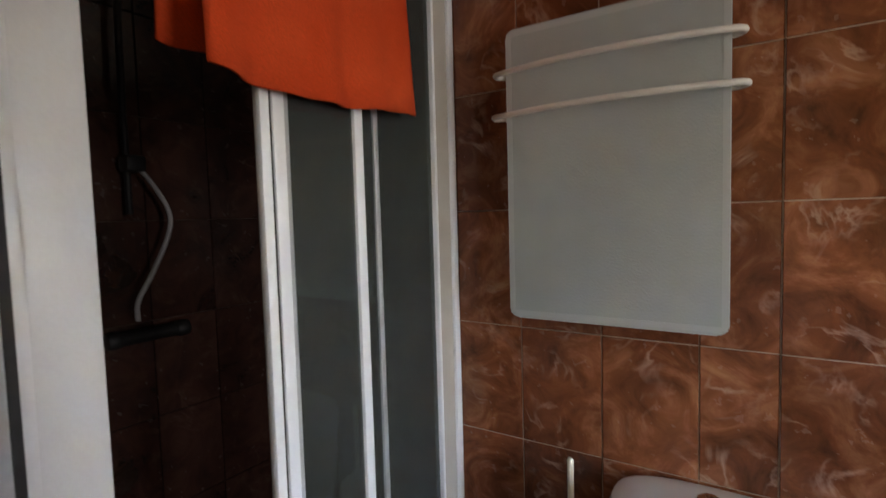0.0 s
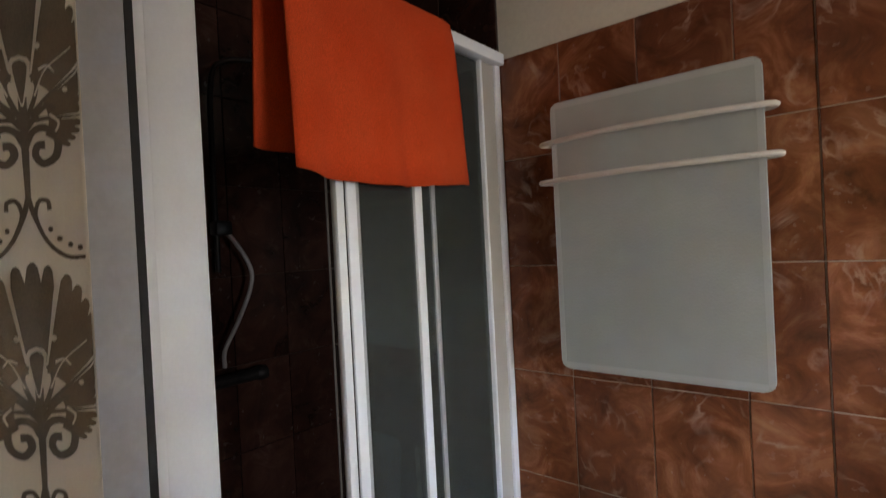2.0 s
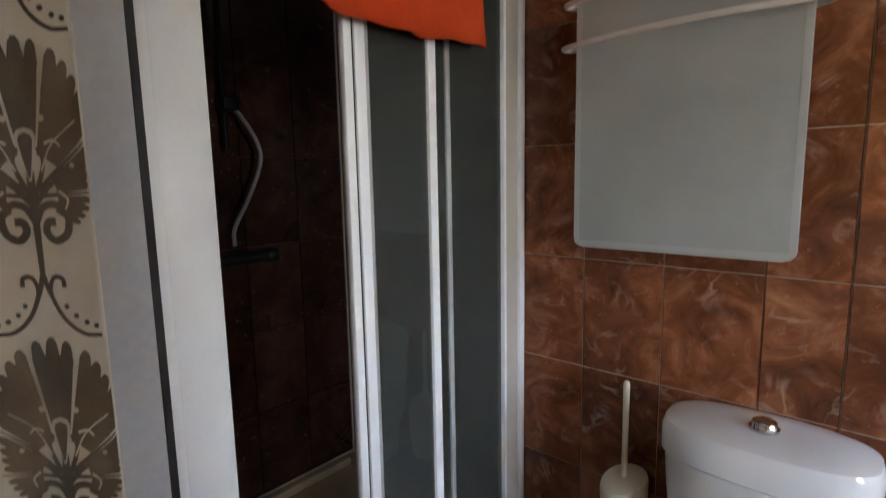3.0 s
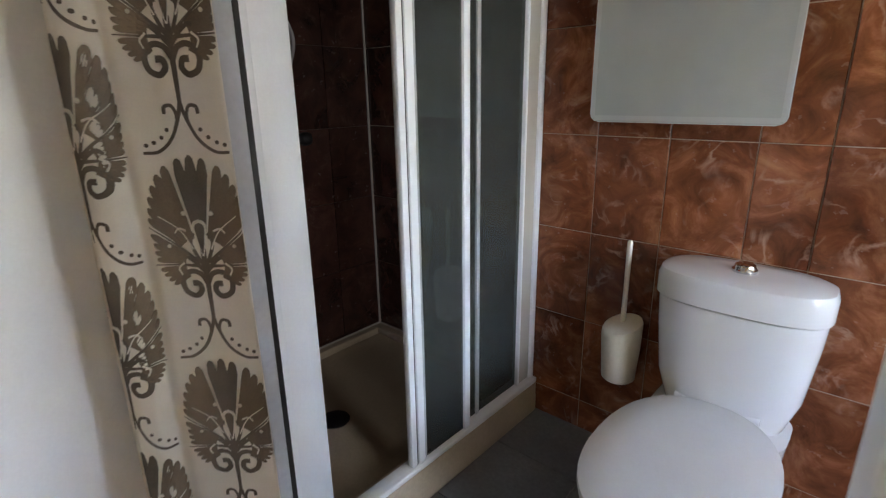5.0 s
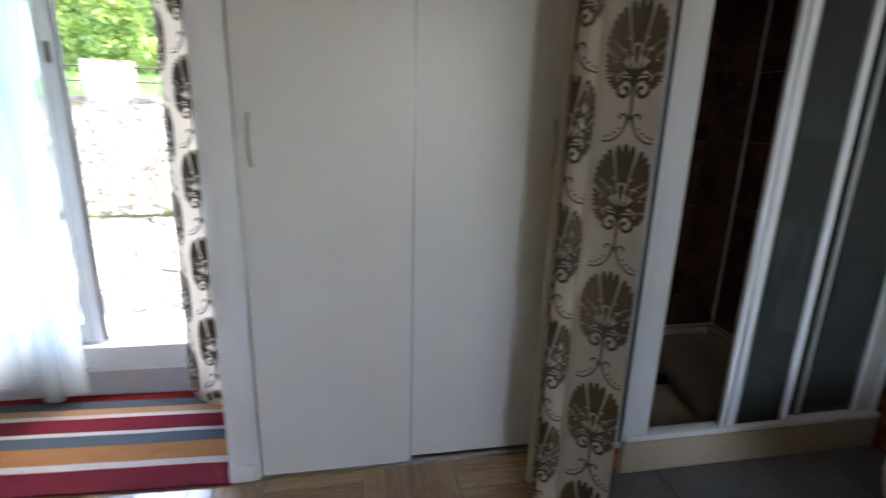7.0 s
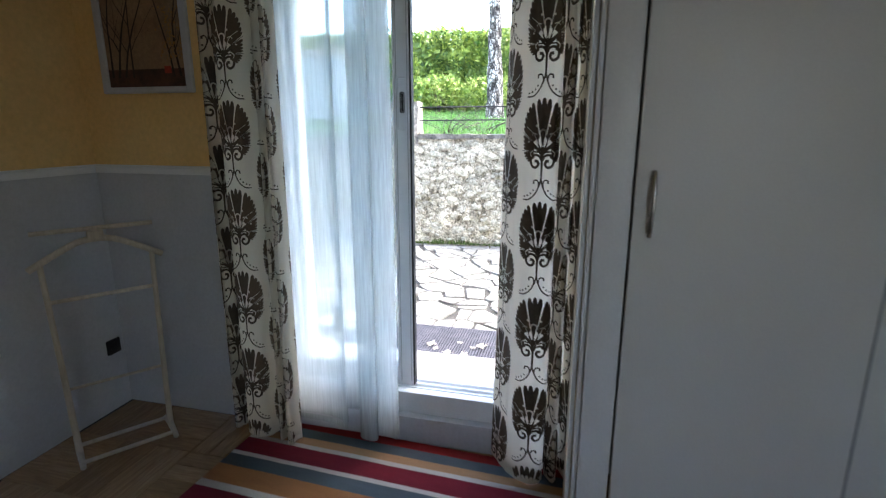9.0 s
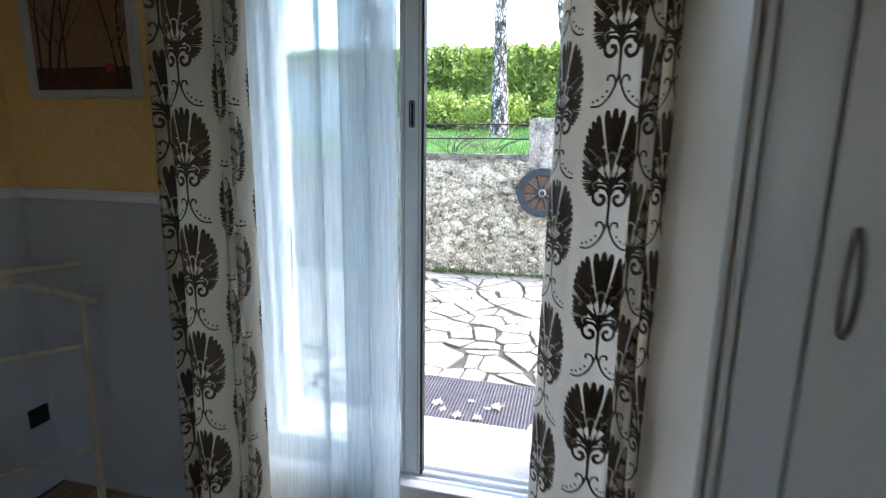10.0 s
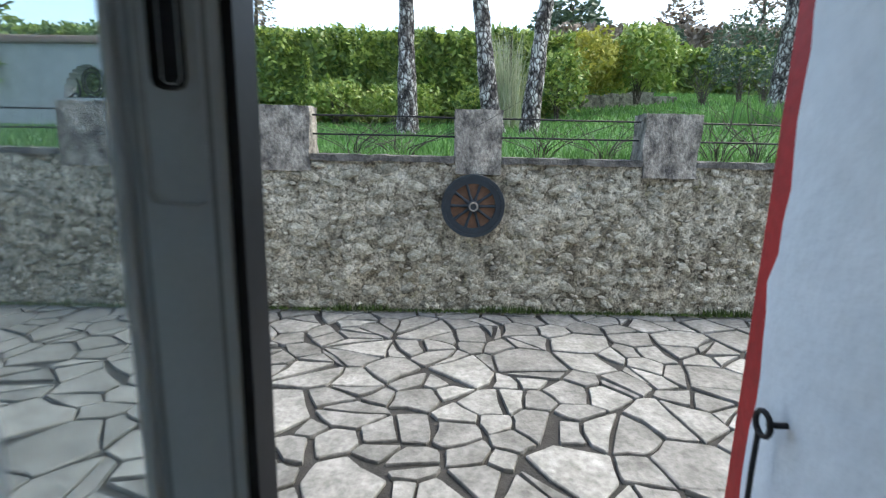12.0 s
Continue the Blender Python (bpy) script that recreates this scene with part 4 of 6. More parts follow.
cabin = thing("shower_enclosure", pose(SX, 0.37, 0.285), "white-framed sliding shower screen with smoky glass, half open", "shower screen")


def upright(name, y0, y1, x0, x1, z0=0.0, z1=1.965, mat=PVC_WHITE, label="", parent=cabin, bevel=0.004):
    return part(name, box_bm(x0, x1, y0 - 0.37, y1 - 0.37, z0, z1, bevel=bevel), mat, parent, label, True)


upright("wall_profile", 0.374, 0.460, -0.03, 0.001)
upright("wall_flange", 0.359, 0.3745, -0.0015, 0.003, bevel=0.001)
upright("seal", 0.347, 0.359, -0.0015, 0.004, mat=BLACK_RUBBER, label="black gap seal", bevel=0)
part("top_rail", box_bm(-0.035, 0.015, 0.006, 1.055, 1.930, 1.966, bevel=0.005), PVC_WHITE, cabin, "", True)
part("bottom_rail", box_bm(-0.035, 0.014, 0.006, 1.055, 0.0, 0.022, bevel=0.005), PVC_WHITE, cabin, "", True)
upright("end_profile", 1.318, 1.330, -0.034, -0.006, 0.022, 1.93)
upright("end_profile", 1.330, 1.400, -0.034, -0.012, 0.022, 1.93, PROFILE_WARM, label="grooved warm-grey end profile")
upright("end_profile", 1.400, 1.428, -0.034, -0.005, 0.0, 1.966)
front_leaf = upright("sliding_leaf", 0.735, 0.757, -0.012, 0.010, 0.024, 1.928)
upright("seal", 0.757, 0.762, -0.010, 0.006, 0.024, 1.928, BLACK_RUBBER, parent=front_leaf, bevel=0)
upright("stile", 0.762, 0.790, -0.012, 0.012, 0.024, 1.928, parent=front_leaf)
upright("stile", 0.790, 0.806, -0.012, 0.004, 0.024, 1.928, ALU_GREY, parent=front_leaf)
upright("stile", 0.982, 1.010, -0.012, 0.010, 0.024, 1.928, parent=front_leaf)
g = upright("pane", 0.806, 0.982, -0.003, 0.001, 0.026, 1.926, SHOWER_GLASS, parent=front_leaf, bevel=0)
g.visible_shadow = False
rear_leaf = upright("sliding_leaf", 1.072, 1.090, -0.030, -0.014, 0.024, 1.928, ALU_GREY)
for y0, y1 in ((1.010, 1.072), (1.090, 1.318)):
    g = upright("pane", y0, y1, -0.024, -0.020, 0.026, 1.926, SHOWER_GLASS, parent=rear_leaf, bevel=0)
    g.visible_shadow = False

bm = bmesh.new()
add_box(bm, -1.592, -1.586, 1.421, 1.427, 0.262, 2.50)
add_box(bm, -1.592, -0.705, 1.421, 1.427, 0.262, 0.267)
add_box(bm, -1.592, -1.586, 0.39, 1.421, 0.262, 0.267)
part("silicone_joint", bm, PROFILE_WARM, bpy.data.objects["wall_shower"], "pale silicone line in the shower corner")

# bright towel thrown over the top rail
towel = thing("towel", pose(SX, 0.87, 2.25), "bright orange towel hung over the shower rail", "towel")
bm = bmesh.new()
prof = [(0.037, -0.432), (0.036, -0.36), (0.035, -0.25), (0.033, -0.14), (0.031, -0.05), (0.026, -0.004), (0.012, 0.011), (-0.015, 0.012), (-0.038, 0.004), (-0.050, -0.05), (-0.052, -0.14), (-0.053, -0.25), (-0.054, -0.375)]
rows = []
NW = 44
for i, (x, z) in enumerate(prof):
    f = i / (len(prof) - 1)
    y0 = -0.252 - (0.022 * max(0.0, (f - 0.5) * 2) + 0.012 * (1 - f))
    y1 = 0.253 + (0.046 * max(0, 0.5 - f) * 2) - 0.03 * max(0, f - 0.5)
    row = []
    for k in range(NW + 1):
        u = k / NW
        hang = max(0.0, -z) / 0.43
        ruf = hang * (0.010 * math.sin(u * 17 + 1.0) + 0.008 * math.sin(u * 29))
        sag = -0.020 * math.sin(math.pi * min(1.0, u * 1.05) ** 0.8) * (1.0 if i == 0 else 0.5 if i in (1, len(prof) - 1) else 0.0)
        row.append(bm.verts.new((x + (ruf if f < 0.5 else -ruf) + (0.012 * hang if f < 0.5 else 0), y0 + (y1 - y0) * u, z + sag)))
    rows.append(row)
for a, b in zip(rows, rows[1:]):
    for k in range(NW):
        bm.faces.new((a[k], a[k + 1], b[k + 1], b[k]))
cloth = part("cloth", bm, TOWEL, towel, "", True)
sol = cloth.modifiers.new("thickness", "SOLIDIFY")
sol.thickness, sol.offset = 0.006, 1.0
bm = bmesh.new()
tube(bm, [(0.049 + 0.010 * math.sin(u * 17 + 1.0) + 0.008 * math.sin(u * 29), -0.262 + 0.556 * u, -0.428 - 0.020 * math.sin(math.pi * min(1.0, u * 1.05) ** 0.8)) for u in (k / 30 for k in range(31))], 0.004, 6)
part("hem", bm, TOWEL, towel, "", True)

# riser, arm, hose and mixer on the shower's back wall
sh = thing("shower_set", pose(-1.592, 0.92, 1.2), "chrome shower riser, hose and mixer tap, dimmed to near-black by colour", "shower")
# near-black iron puts the dimness of the shower into these chrome parts
bm = bmesh.new()
tube(bm, smooth_path([(0.045, -0.01, 0.40), (0.045, -0.01, 0.8), (0.045, 0.0, 1.08), (0.055, 0.05, 1.155), (0.09, 0.14, 1.165), (0.14, 0.26, 1.165)], 6), 0.010, 10)
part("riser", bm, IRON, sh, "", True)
bm = bmesh.new()
lathe(bm, [(0.012, 1.16), (0.02, 1.15), (0.075, 1.135), (0.078, 1.125), (0.07, 1.12)], 24, at=(0.15, 0.28, 0))
part("shower_head", bm, CHROME, sh, "", True)
bm = bmesh.new()
tube(bm, smooth_path([(0.06, -0.02, 0.56), (0.075, 0.025, 0.525), (0.08, 0.088, 0.42), (0.08, 0.088, 0.34), (0.075, 0.035, 0.22), (0.07, -0.014, 0.13), (0.07, -0.018, 0.07)], 7), 0.0075, 8)
part("hose", bm, HOSE_GREY, sh, "grey ribbed shower hose", True)
bm = bmesh.new()
add_box(bm, 0.03, 0.09, -0.03, 0.03, 0.53, 0.58, bevel=0.01)
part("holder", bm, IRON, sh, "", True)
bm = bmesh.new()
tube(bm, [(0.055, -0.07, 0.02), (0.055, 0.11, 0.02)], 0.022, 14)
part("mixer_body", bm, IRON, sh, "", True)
for y in (-0.085, 0.125):
    bm = bmesh.new()
    lathe(bm, [(0.024, -0.02), (0.027, -0.01), (0.027, 0.01), (0.022, 0.02)], 16)
    bmesh.ops.transform(bm, matrix=pose(0.055, y, 0.02, 90), verts=bm.verts[:])
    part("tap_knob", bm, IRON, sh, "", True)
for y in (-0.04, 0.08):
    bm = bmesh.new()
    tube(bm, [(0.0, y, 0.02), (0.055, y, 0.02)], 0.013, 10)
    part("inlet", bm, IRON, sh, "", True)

# ---- glass towel radiator ----
rad = thing("towel_radiator", pose(-0.208, 1.43, 1.30), "flat grey glass towel radiator with two white bars", "radiator")


def rounded_slab(bm, x0, x1, z0, z1, y0, y1, r, n=6):
    pts = []
    for cx, cz, a0 in ((x1 - r, z0 + r, -90), (x1 - r, z1 - r, 0), (x0 + r, z1 - r, 90), (x0 + r, z0 + r, 180)):
        for k in range(n + 1):
            a = radians(a0 + 90 * k / n)
            pts.append((cx + r * math.cos(a), cz + r * math.sin(a)))
    front = [bm.verts.new((x, y0, z)) for x, z in pts]
    back = [bm.verts.new((x, y1, z)) for x, z in pts]
    bm.faces.new(front)
    bm.faces.new(back[::-1])
    for i in range(len(pts)):
        j = (i + 1) % len(pts)
        bm.faces.new((front[i], front[j], back[j], back[i]))


bm = bmesh.new()
rounded_slab(bm, -0.252, 0.252, 0.0, 0.733, -0.094, -0.086, 0.022)
part("glass_front", bm, RAD_GLASS, rad, "translucent grey-green glass panel", True)
bm = bmesh.new()
rounded_slab(bm, -0.222, 0.222, 0.03, 0.703, -0.0855, -0.060, 0.03)
part("heater_body", bm, RAD_GLASS, rad, "", True)
bm = bmesh.new()
for dims in ((-0.2525, -0.2505, 0.02, 0.713), (0.2505, 0.2525, 0.02, 0.713)):
    add_box(bm, dims[0], dims[1], -0.0945, -0.0855, dims[2], dims[3])
add_box(bm, -0.23, 0.23, -0.0945, -0.0855, -0.0012, 0.0006)
part("polished_edge", bm, GLASS_EDGE, rad, "pale polished glass edge")
bm = bmesh.new()
for x0, x1, z0, z1 in ((-0.250, -0.238, 0.01, 0.723), (0.238, 0.250, 0.01, 0.723), (-0.238, 0.238, 0.004, 0.018), (-0.238, 0.238, 0.715, 0.729)):
    add_box(bm, x0, x1, -0.0948, -0.0941, z0, z1)
part("clear_border", bm, GLASS_RIM, rad, "paler border of the glass")
for x in (-0.15, 0.15):
    for z in (0.10, 0.62):
        part("bracket", box_bm(x - 0.02, x + 0.02, -0.060, 0.0, z - 0.02, z + 0.02), PVC_WHITE, rad)
for z, w in ((0.620, 0.266), (0.515, 0.272)):
    bm = bmesh.new()
    pts = smooth_path([(-0.245, -0.075, z), (-w, -0.085, z), (-w - 0.010, -0.105, z), (-w + 0.014, -0.124, z), (-0.13, -0.150, z), (0.0, -0.158, z), (0.13, -0.150, z), (w - 0.014, -0.124, z), (w + 0.010, -0.105, z), (w, -0.085, z), (0.245, -0.075, z)], 6)
    tube(bm, pts, 0.0068, 10)
    part("towel_bar", bm, BAR_CREAM, rad, "white curved towel bar", True)

# ---- toilet ----
FZ = 0.165
wc = thing("toilet", pose(0.012, 1.43, FZ), "white ceramic toilet with its lid closed, beside the shower", "toilet")
bm = bmesh.new()
loft(bm, [(0, -0.40, 0.0, 0.115, 0.20, 2.6), (0, -0.40, 0.06, 0.105, 0.19, 2.6), (0, -0.40, 0.16, 0.105, 0.19, 2.4), (0, -0.44, 0.26, 0.140, 0.24, 2.3), (0, -0.47, 0.33, 0.182, 0.29, 2.2), (0, -0.49, 0.365, 0.188, 0.295, 2.2), (0, -0.49, 0.375, 0.182, 0.29, 2.2)])
part("bowl", bm, CERAMIC, wc, "", True)
bm = bmesh.new()
loft(bm, [(0, -0.16, 0.26, 0.16, 0.10, 4), (0, -0.16, 0.36, 0.17, 0.11, 4)])
part("cistern_shelf", bm, CERAMIC, wc, "", True)
bm = bmesh.new()
loft(bm, [(0, -0.500, 0.377, 0.185, 0.277, 2.25), (0, -0.500, 0.382, 0.192, 0.284, 2.25), (0, -0.500, 0.394, 0.192, 0.284, 2.25), (0, -0.500, 0.398, 0.187, 0.280, 2.25)])
part("seat", bm, SEAT_GREY, wc, "", True)
bm = bmesh.new()
loft(bm, [(0, -0.500, 0.400, 0.187, 0.280, 2.25), (0, -0.500, 0.404, 0.196, 0.288, 2.25), (0, -0.500, 0.416, 0.195, 0.287, 2.25), (0, -0.500, 0.424, 0.172, 0.262, 2.25), (0, -0.500, 0.428, 0.12, 0.2, 2.25)])
part("seat_lid", bm, SEAT_GREY, wc, "", True)
for x in (-0.08, 0.08):
    bm = bmesh.new()
    tube(bm, [(x - 0.025, -0.205, 0.40), (x + 0.025, -0.205, 0.40)], 0.011, 12)
    part("hinge", bm, CERAMIC, wc, "", True)
bm = bmesh.new()
loft(bm, [(0, -0.115, 0.335, 0.130, 0.085, 2.8), (0, -0.115, 0.36, 0.15, 0.095, 2.8), (0, -0.115, 0.45, 0.178, 0.105, 2.8), (0, -0.115, 0.60, 0.194, 0.110, 2.8), (0, -0.115, 0.678, 0.199, 0.112, 2.8)], 48)
part("cistern", bm, CERAMIC, wc, "", True)
bm = bmesh.new()
loft(bm, [(0, -0.115, 0.680, 0.198, 0.110, 2.8), (0, -0.117, 0.684, 0.206, 0.116, 2.8), (0, -0.117, 0.738, 0.206, 0.116, 2.8), (0, -0.116, 0.756, 0.200, 0.110, 2.8), (0, -0.115, 0.765, 0.180, 0.092, 2.7), (0, -0.115, 0.768, 0.10, 0.05, 2.6)], 48)
part("cistern_lid", bm, CERAMIC, wc, "", True)
bm = bmesh.new()
lathe(bm, [(0.030, 0.766), (0.030, 0.774), (0.026, 0.778), (0.024, 0.786), (0.018, 0.790), (0.004, 0.791)], 24, at=(0, -0.12, 0))
part("flush_button", bm, CHROME, wc, "chrome flush button", True)

brush = thing("toilet_brush", pose(-0.302, 1.335, 0.485), "cream toilet brush in a holder on the tiled wall", "toilet brush")
bm = bmesh.new()
lathe(bm, [(0.046, 0.0), (0.052, 0.006), (0.060, 0.12), (0.062, 0.18), (0.059, 0.192), (0.040, 0.200), (0.02, 0.204)], 28)
for v in bm.verts:
    if v.co.z > 0.15:
        v.co.z += 0.38 * (v.co.x * 0.55 + v.co.y * 0.75)
part("holder", bm, PLASTIC_CREAM, brush, "", True)
bm = bmesh.new()
tube(bm, [(0, 0, 0.19), (0, 0, 0.32), (0, 0, 0.462), (0, 0, 0.468)], [0.0085, 0.0075, 0.0085, 0.005], 12)
part("handle", bm, PLASTIC_CREAM, brush, "", True)
bm = bmesh.new()
add_box(bm, -0.02, 0.02, 0.055, 0.092, 0.10, 0.16, bevel=0.004)
part("wall_bracket", bm, PLASTIC_CREAM, brush, "", True)

# tiled step and plinth at the foot of the wall end
part("plinth_tile", box_bm(-0.672, -0.660, 0.235, 0.355, 0.165, 0.262, bevel=0.002), TILE_RUST, bpy.data.objects["wall_stub"])
part("step_riser", box_bm(-0.672, 0.280, 0.203, 0.212, 0.0, 0.160, bevel=0.002), TILE_RUST, bpy.data.objects["floor_bathroom"])
# the dado grey on this board carries its shadow in the colour
part("wall_end_board", box_bm(-0.6715, -0.664, 0.226, 0.346, 0.265, 2.143, bevel=0.002), PLASTER_GREY, bpy.data.objects["wall_stub"], "board on the wall end, its shadow put in as pale grey", True)

# ---- bedroom clutter ----
sock = thing("wall_socket", pose(-1.644, SOUTH, 0.342, 0, 0, 90), "small black wall socket low on the grey wall", "socket")
part("plate", box_bm(0.0, 0.012, -0.04, 0.04, -0.04, 0.04, bevel=0.006), PLASTIC_BLACK, sock, "", True)
bm = bmesh.new()
lathe(bm, [(0.024, 0.0), (0.024, 0.002), (0.018, 0.003)], 20)
bmesh.ops.transform(bm, matrix=pose(0.012, 0, 0, 0, 90, 0), verts=bm.verts[:])
part("outlet", bm, PLASTIC_BLACK, sock, "", True)

pic = thing("picture", pose(WEST, -2.94, 1.605), "framed picture of bare autumn trees in a pale frame", "picture")
PW, PH = 0.245, 0.62
bm = bmesh.new()
for dims in ((0.0, 0.022, -PW, -PW + 0.035, 0, PH), (0.0, 0.022, PW - 0.035, PW, 0, PH), (0.0, 0.022, -PW + 0.035, PW - 0.035, 0, 0.028), (0.0, 0.022, -PW + 0.035, PW - 0.035, PH - 0.028, PH)):
    add_box(bm, *dims, bevel=0.005)
part("frame", bm, PLASTER_GREY, pic, "pale grey frame", True)
PIC_SKY = surface("painted_autumn_sky", (0.22, 0.13, 0.07), (0.36, 0.24, 0.14), 5, 60, 0.7, 0.2, 0.002)
PIC_EARTH = surface("painted_brown_ground", (0.035, 0.018, 0.012), (0.13, 0.05, 0.03), 14, 80, 0.7, 0.2, 0.002)
PIC_TREE = surface("painted_dark_trunk", (0.018, 0.012, 0.010), (0.05, 0.03, 0.02), 20, 80, 0.7, 0.2, 0.002)
PIC_RED = surface("painted_red_mark", (0.35, 0.03, 0.02), (0.45, 0.06, 0.03), 20, 80, 0.7, 0.2, 0.002)
PIC_LEAF = surface("painted_ochre_leaves", (0.30, 0.13, 0.02), (0.42, 0.22, 0.05), 25, 90, 0.7, 0.2, 0.002)
part("canvas", box_bm(0.002, 0.010, -PW + 0.03, PW - 0.03, 0.02, PH - 0.02), PIC_SKY, pic)
part("painted_ground", box_bm(0.0101, 0.0106, -PW + 0.034, PW - 0.034, 0.028, 0.105), PIC_EARTH, pic)
rng = random.Random(11)
bm = bmesh.new()


def flat_branch(bm, y, z, ang, length, w, depth):
    pts = [(y, z)]
    for k in range(5):
        ang += rng.uniform(-0.22, 0.22)
        y, z = y + math.sin(ang) * length / 5, z + math.cos(ang) * length / 5
        pts.append((y, z))
        if depth and rng.random() < 0.65:
            flat_branch(bm, y, z, ang + rng.choice((-1, 1)) * rng.uniform(0.4, 0.9), length * 0.5, w * 0.5, depth - 1)
    for i in range(len(pts) - 1):
        (a, b), (c, d) = pts[i], pts[i + 1]
        w0, w1 = w * (1 - i / 6), w * (1 - (i + 1) / 6)
        quad = [(a - w0, b), (c - w1, d), (c + w1, d), (a + w0, b)]
        quad = [(max(-PW + 0.036, min(PW - 0.036, q)), min(PH - 0.03, r)) for q, r in quad]
        bm.faces.new([bm.verts.new((0.0112, q, r)) for q, r in quad])


for y, w in ((-0.185, 0.006), (-0.15, 0.007), (-0.115, 0.006), (-0.07, 0.005), (0.15, 0.005), (0.185, 0.006)):
    flat_branch(bm, y, 0.07, rng.uniform(-0.1, 0.1), 0.55, w, 2)
part("painted_wood", bm, PIC_TREE, pic)
bm = bmesh.new()
for _ in range(120):
    y, z = rng.gauss(0.15, 0.03), rng.uniform(0.14, 0.36)
    s = rng.uniform(0.002, 0.006)
    y = max(-0.2, min(0.2, y))
    bm.faces.new([bm.verts.new((0.0114, y + s * math.cos(a), z + s * math.sin(a))) for a in (0.3, 1.9, 3.4, 4.9)])
part("painted_leaves", bm, PIC_LEAF, pic)
part("painted_hut", box_bm(0.0107, 0.0112, 0.10, 0.135, 0.085, 0.115), PIC_RED, pic)

# slim clothes valet
valet = thing("clothes_valet", pose(-1.377, -3.01, 0.0, 0, 0, math.degrees(math.atan2(0.214, -0.30))), "slim pale wooden clothes valet standing in the corner", "clothes valet")


def rail(name, pts, r, seg=10):
    bm = bmesh.new()
    tube(bm, pts, r, seg)
    return part(name, bm, VALET_WOOD, valet, "", True)


HW = 0.185
for s in (-1, 1):
    rail("upright", [(s * HW, 0, 0.03), (s * HW * 1.04, 0, 0.45), (s * HW * 1.10, 0, 0.90)], [0.014, 0.012, 0.011])
    rail("foot", [(s * HW, -0.11, 0.012), (s * HW, 0.0, 0.030), (s * HW, 0.11, 0.012)], [0.011, 0.014, 0.011])
rail("foot_rail", [(-HW, -0.08, 0.022), (HW, -0.08, 0.022)], 0.009)
rail("foot_rail", [(-HW, 0.08, 0.022), (HW, 0.08, 0.022)], 0.009)
rail("cross_rail", [(-HW * 1.03, 0, 0.34), (HW * 1.03, 0, 0.34)], 0.007)
rail("cross_rail", [(-HW * 1.07, 0, 0.74), (HW * 1.07, 0, 0.74)], 0.009)
bm = bmesh.new()
tube(bm, smooth_path([(-0.245, 0, 0.885), (-0.14, 0, 0.945), (-0.05, 0, 0.985), (0.05, 0, 0.985), (0.14, 0, 0.945), (0.245, 0, 0.885)], 5), 0.014, 10)
part("hanger", bm, VALET_WOOD, valet, "curved shoulder hanger", True)
bm = bmesh.new()
add_box(bm, -0.03, 0.03, -0.012, 0.012, 0.98, 1.025, bevel=0.004)
part("neck_block", bm, VALET_WOOD, valet, "", True)
rail("trouser_bar", [(-0.22, 0, 1.035), (0.22, 0, 1.035)], 0.010)

# ---- terrace things ----
mat_ob = thing("door_mat", pose(-2.745, -1.72, 0.02), "grey rubber grid mat lying outside the french door", "door mat")
bm = bmesh.new()
add_box(bm, -0.325, 0.325, -0.80, 0.80, 0.0, 0.008)
part("base", bm, MAT_RUBBER, mat_ob)
bm = bmesh.new()
for i in range(36):
    x = -0.322 + 0.644 * i / 35
    add_box(bm, x - 0.003, x + 0.003, -0.80, 0.80, 0.008, 0.017)
for i in range(88):
    y = -0.797 + 1.594 * i / 87
    add_box(bm, -0.325, 0.325, y - 0.003, y + 0.003, 0.008, 0.016)
tagged(part("rubber_grid", bm, surface("raised_rubber_ribs", (0.045, 0.045, 0.06), (0.085, 0.085, 0.105), 12, 200, 0.7, 0.3, 0.002), mat_ob), kind="stuff")

rng = random.Random(21)


def dry_leaf(at, s, turn):
    leaf = thing("fallen_leaf", pose(*at, 0, 0, turn), "curled pale dry leaf lying on the mat", "leaf", "fallen leaves")
    bm = bmesh.new()
    n = 10
    rim = []
    for k in range(n):
        a = 2 * math.pi * k / n
        r = s * (1.0 if k % 2 else 0.55) * (1 + rng.uniform(-0.15, 0.15))
        rim.append(bm.verts.new((r * math.cos(a), r * 0.8 * math.sin(a), abs(math.sin(a * 1.5)) * s * 0.45 + 0.002)))
    c = bm.verts.new((0, 0, 0.004))
    for k in range(n):
        bm.faces.new((rim[k], rim[(k + 1) % n], c))
    ob = part("blade", bm, DRY_LEAF, leaf, "", True)
    sol = ob.modifiers.new("thickness", "SOLIDIFY")
    sol.thickness = 0.001
    bm = bmesh.new()
    tube(bm, [(0, 0, 0.006), (s * 0.9, 0.1 * s, 0.01), (s * 1.4, 0.2 * s, 0.012)], 0.0012, 5)
    part("stalk", bm, DRY_LEAF, leaf)
    return leaf


for _ in range(14):
    dry_leaf((rng.gauss(-2.66, 0.10), rng.gauss(-1.62, 0.20), 0.040), rng.uniform(0.018, 0.045), rng.uniform(0, 360))


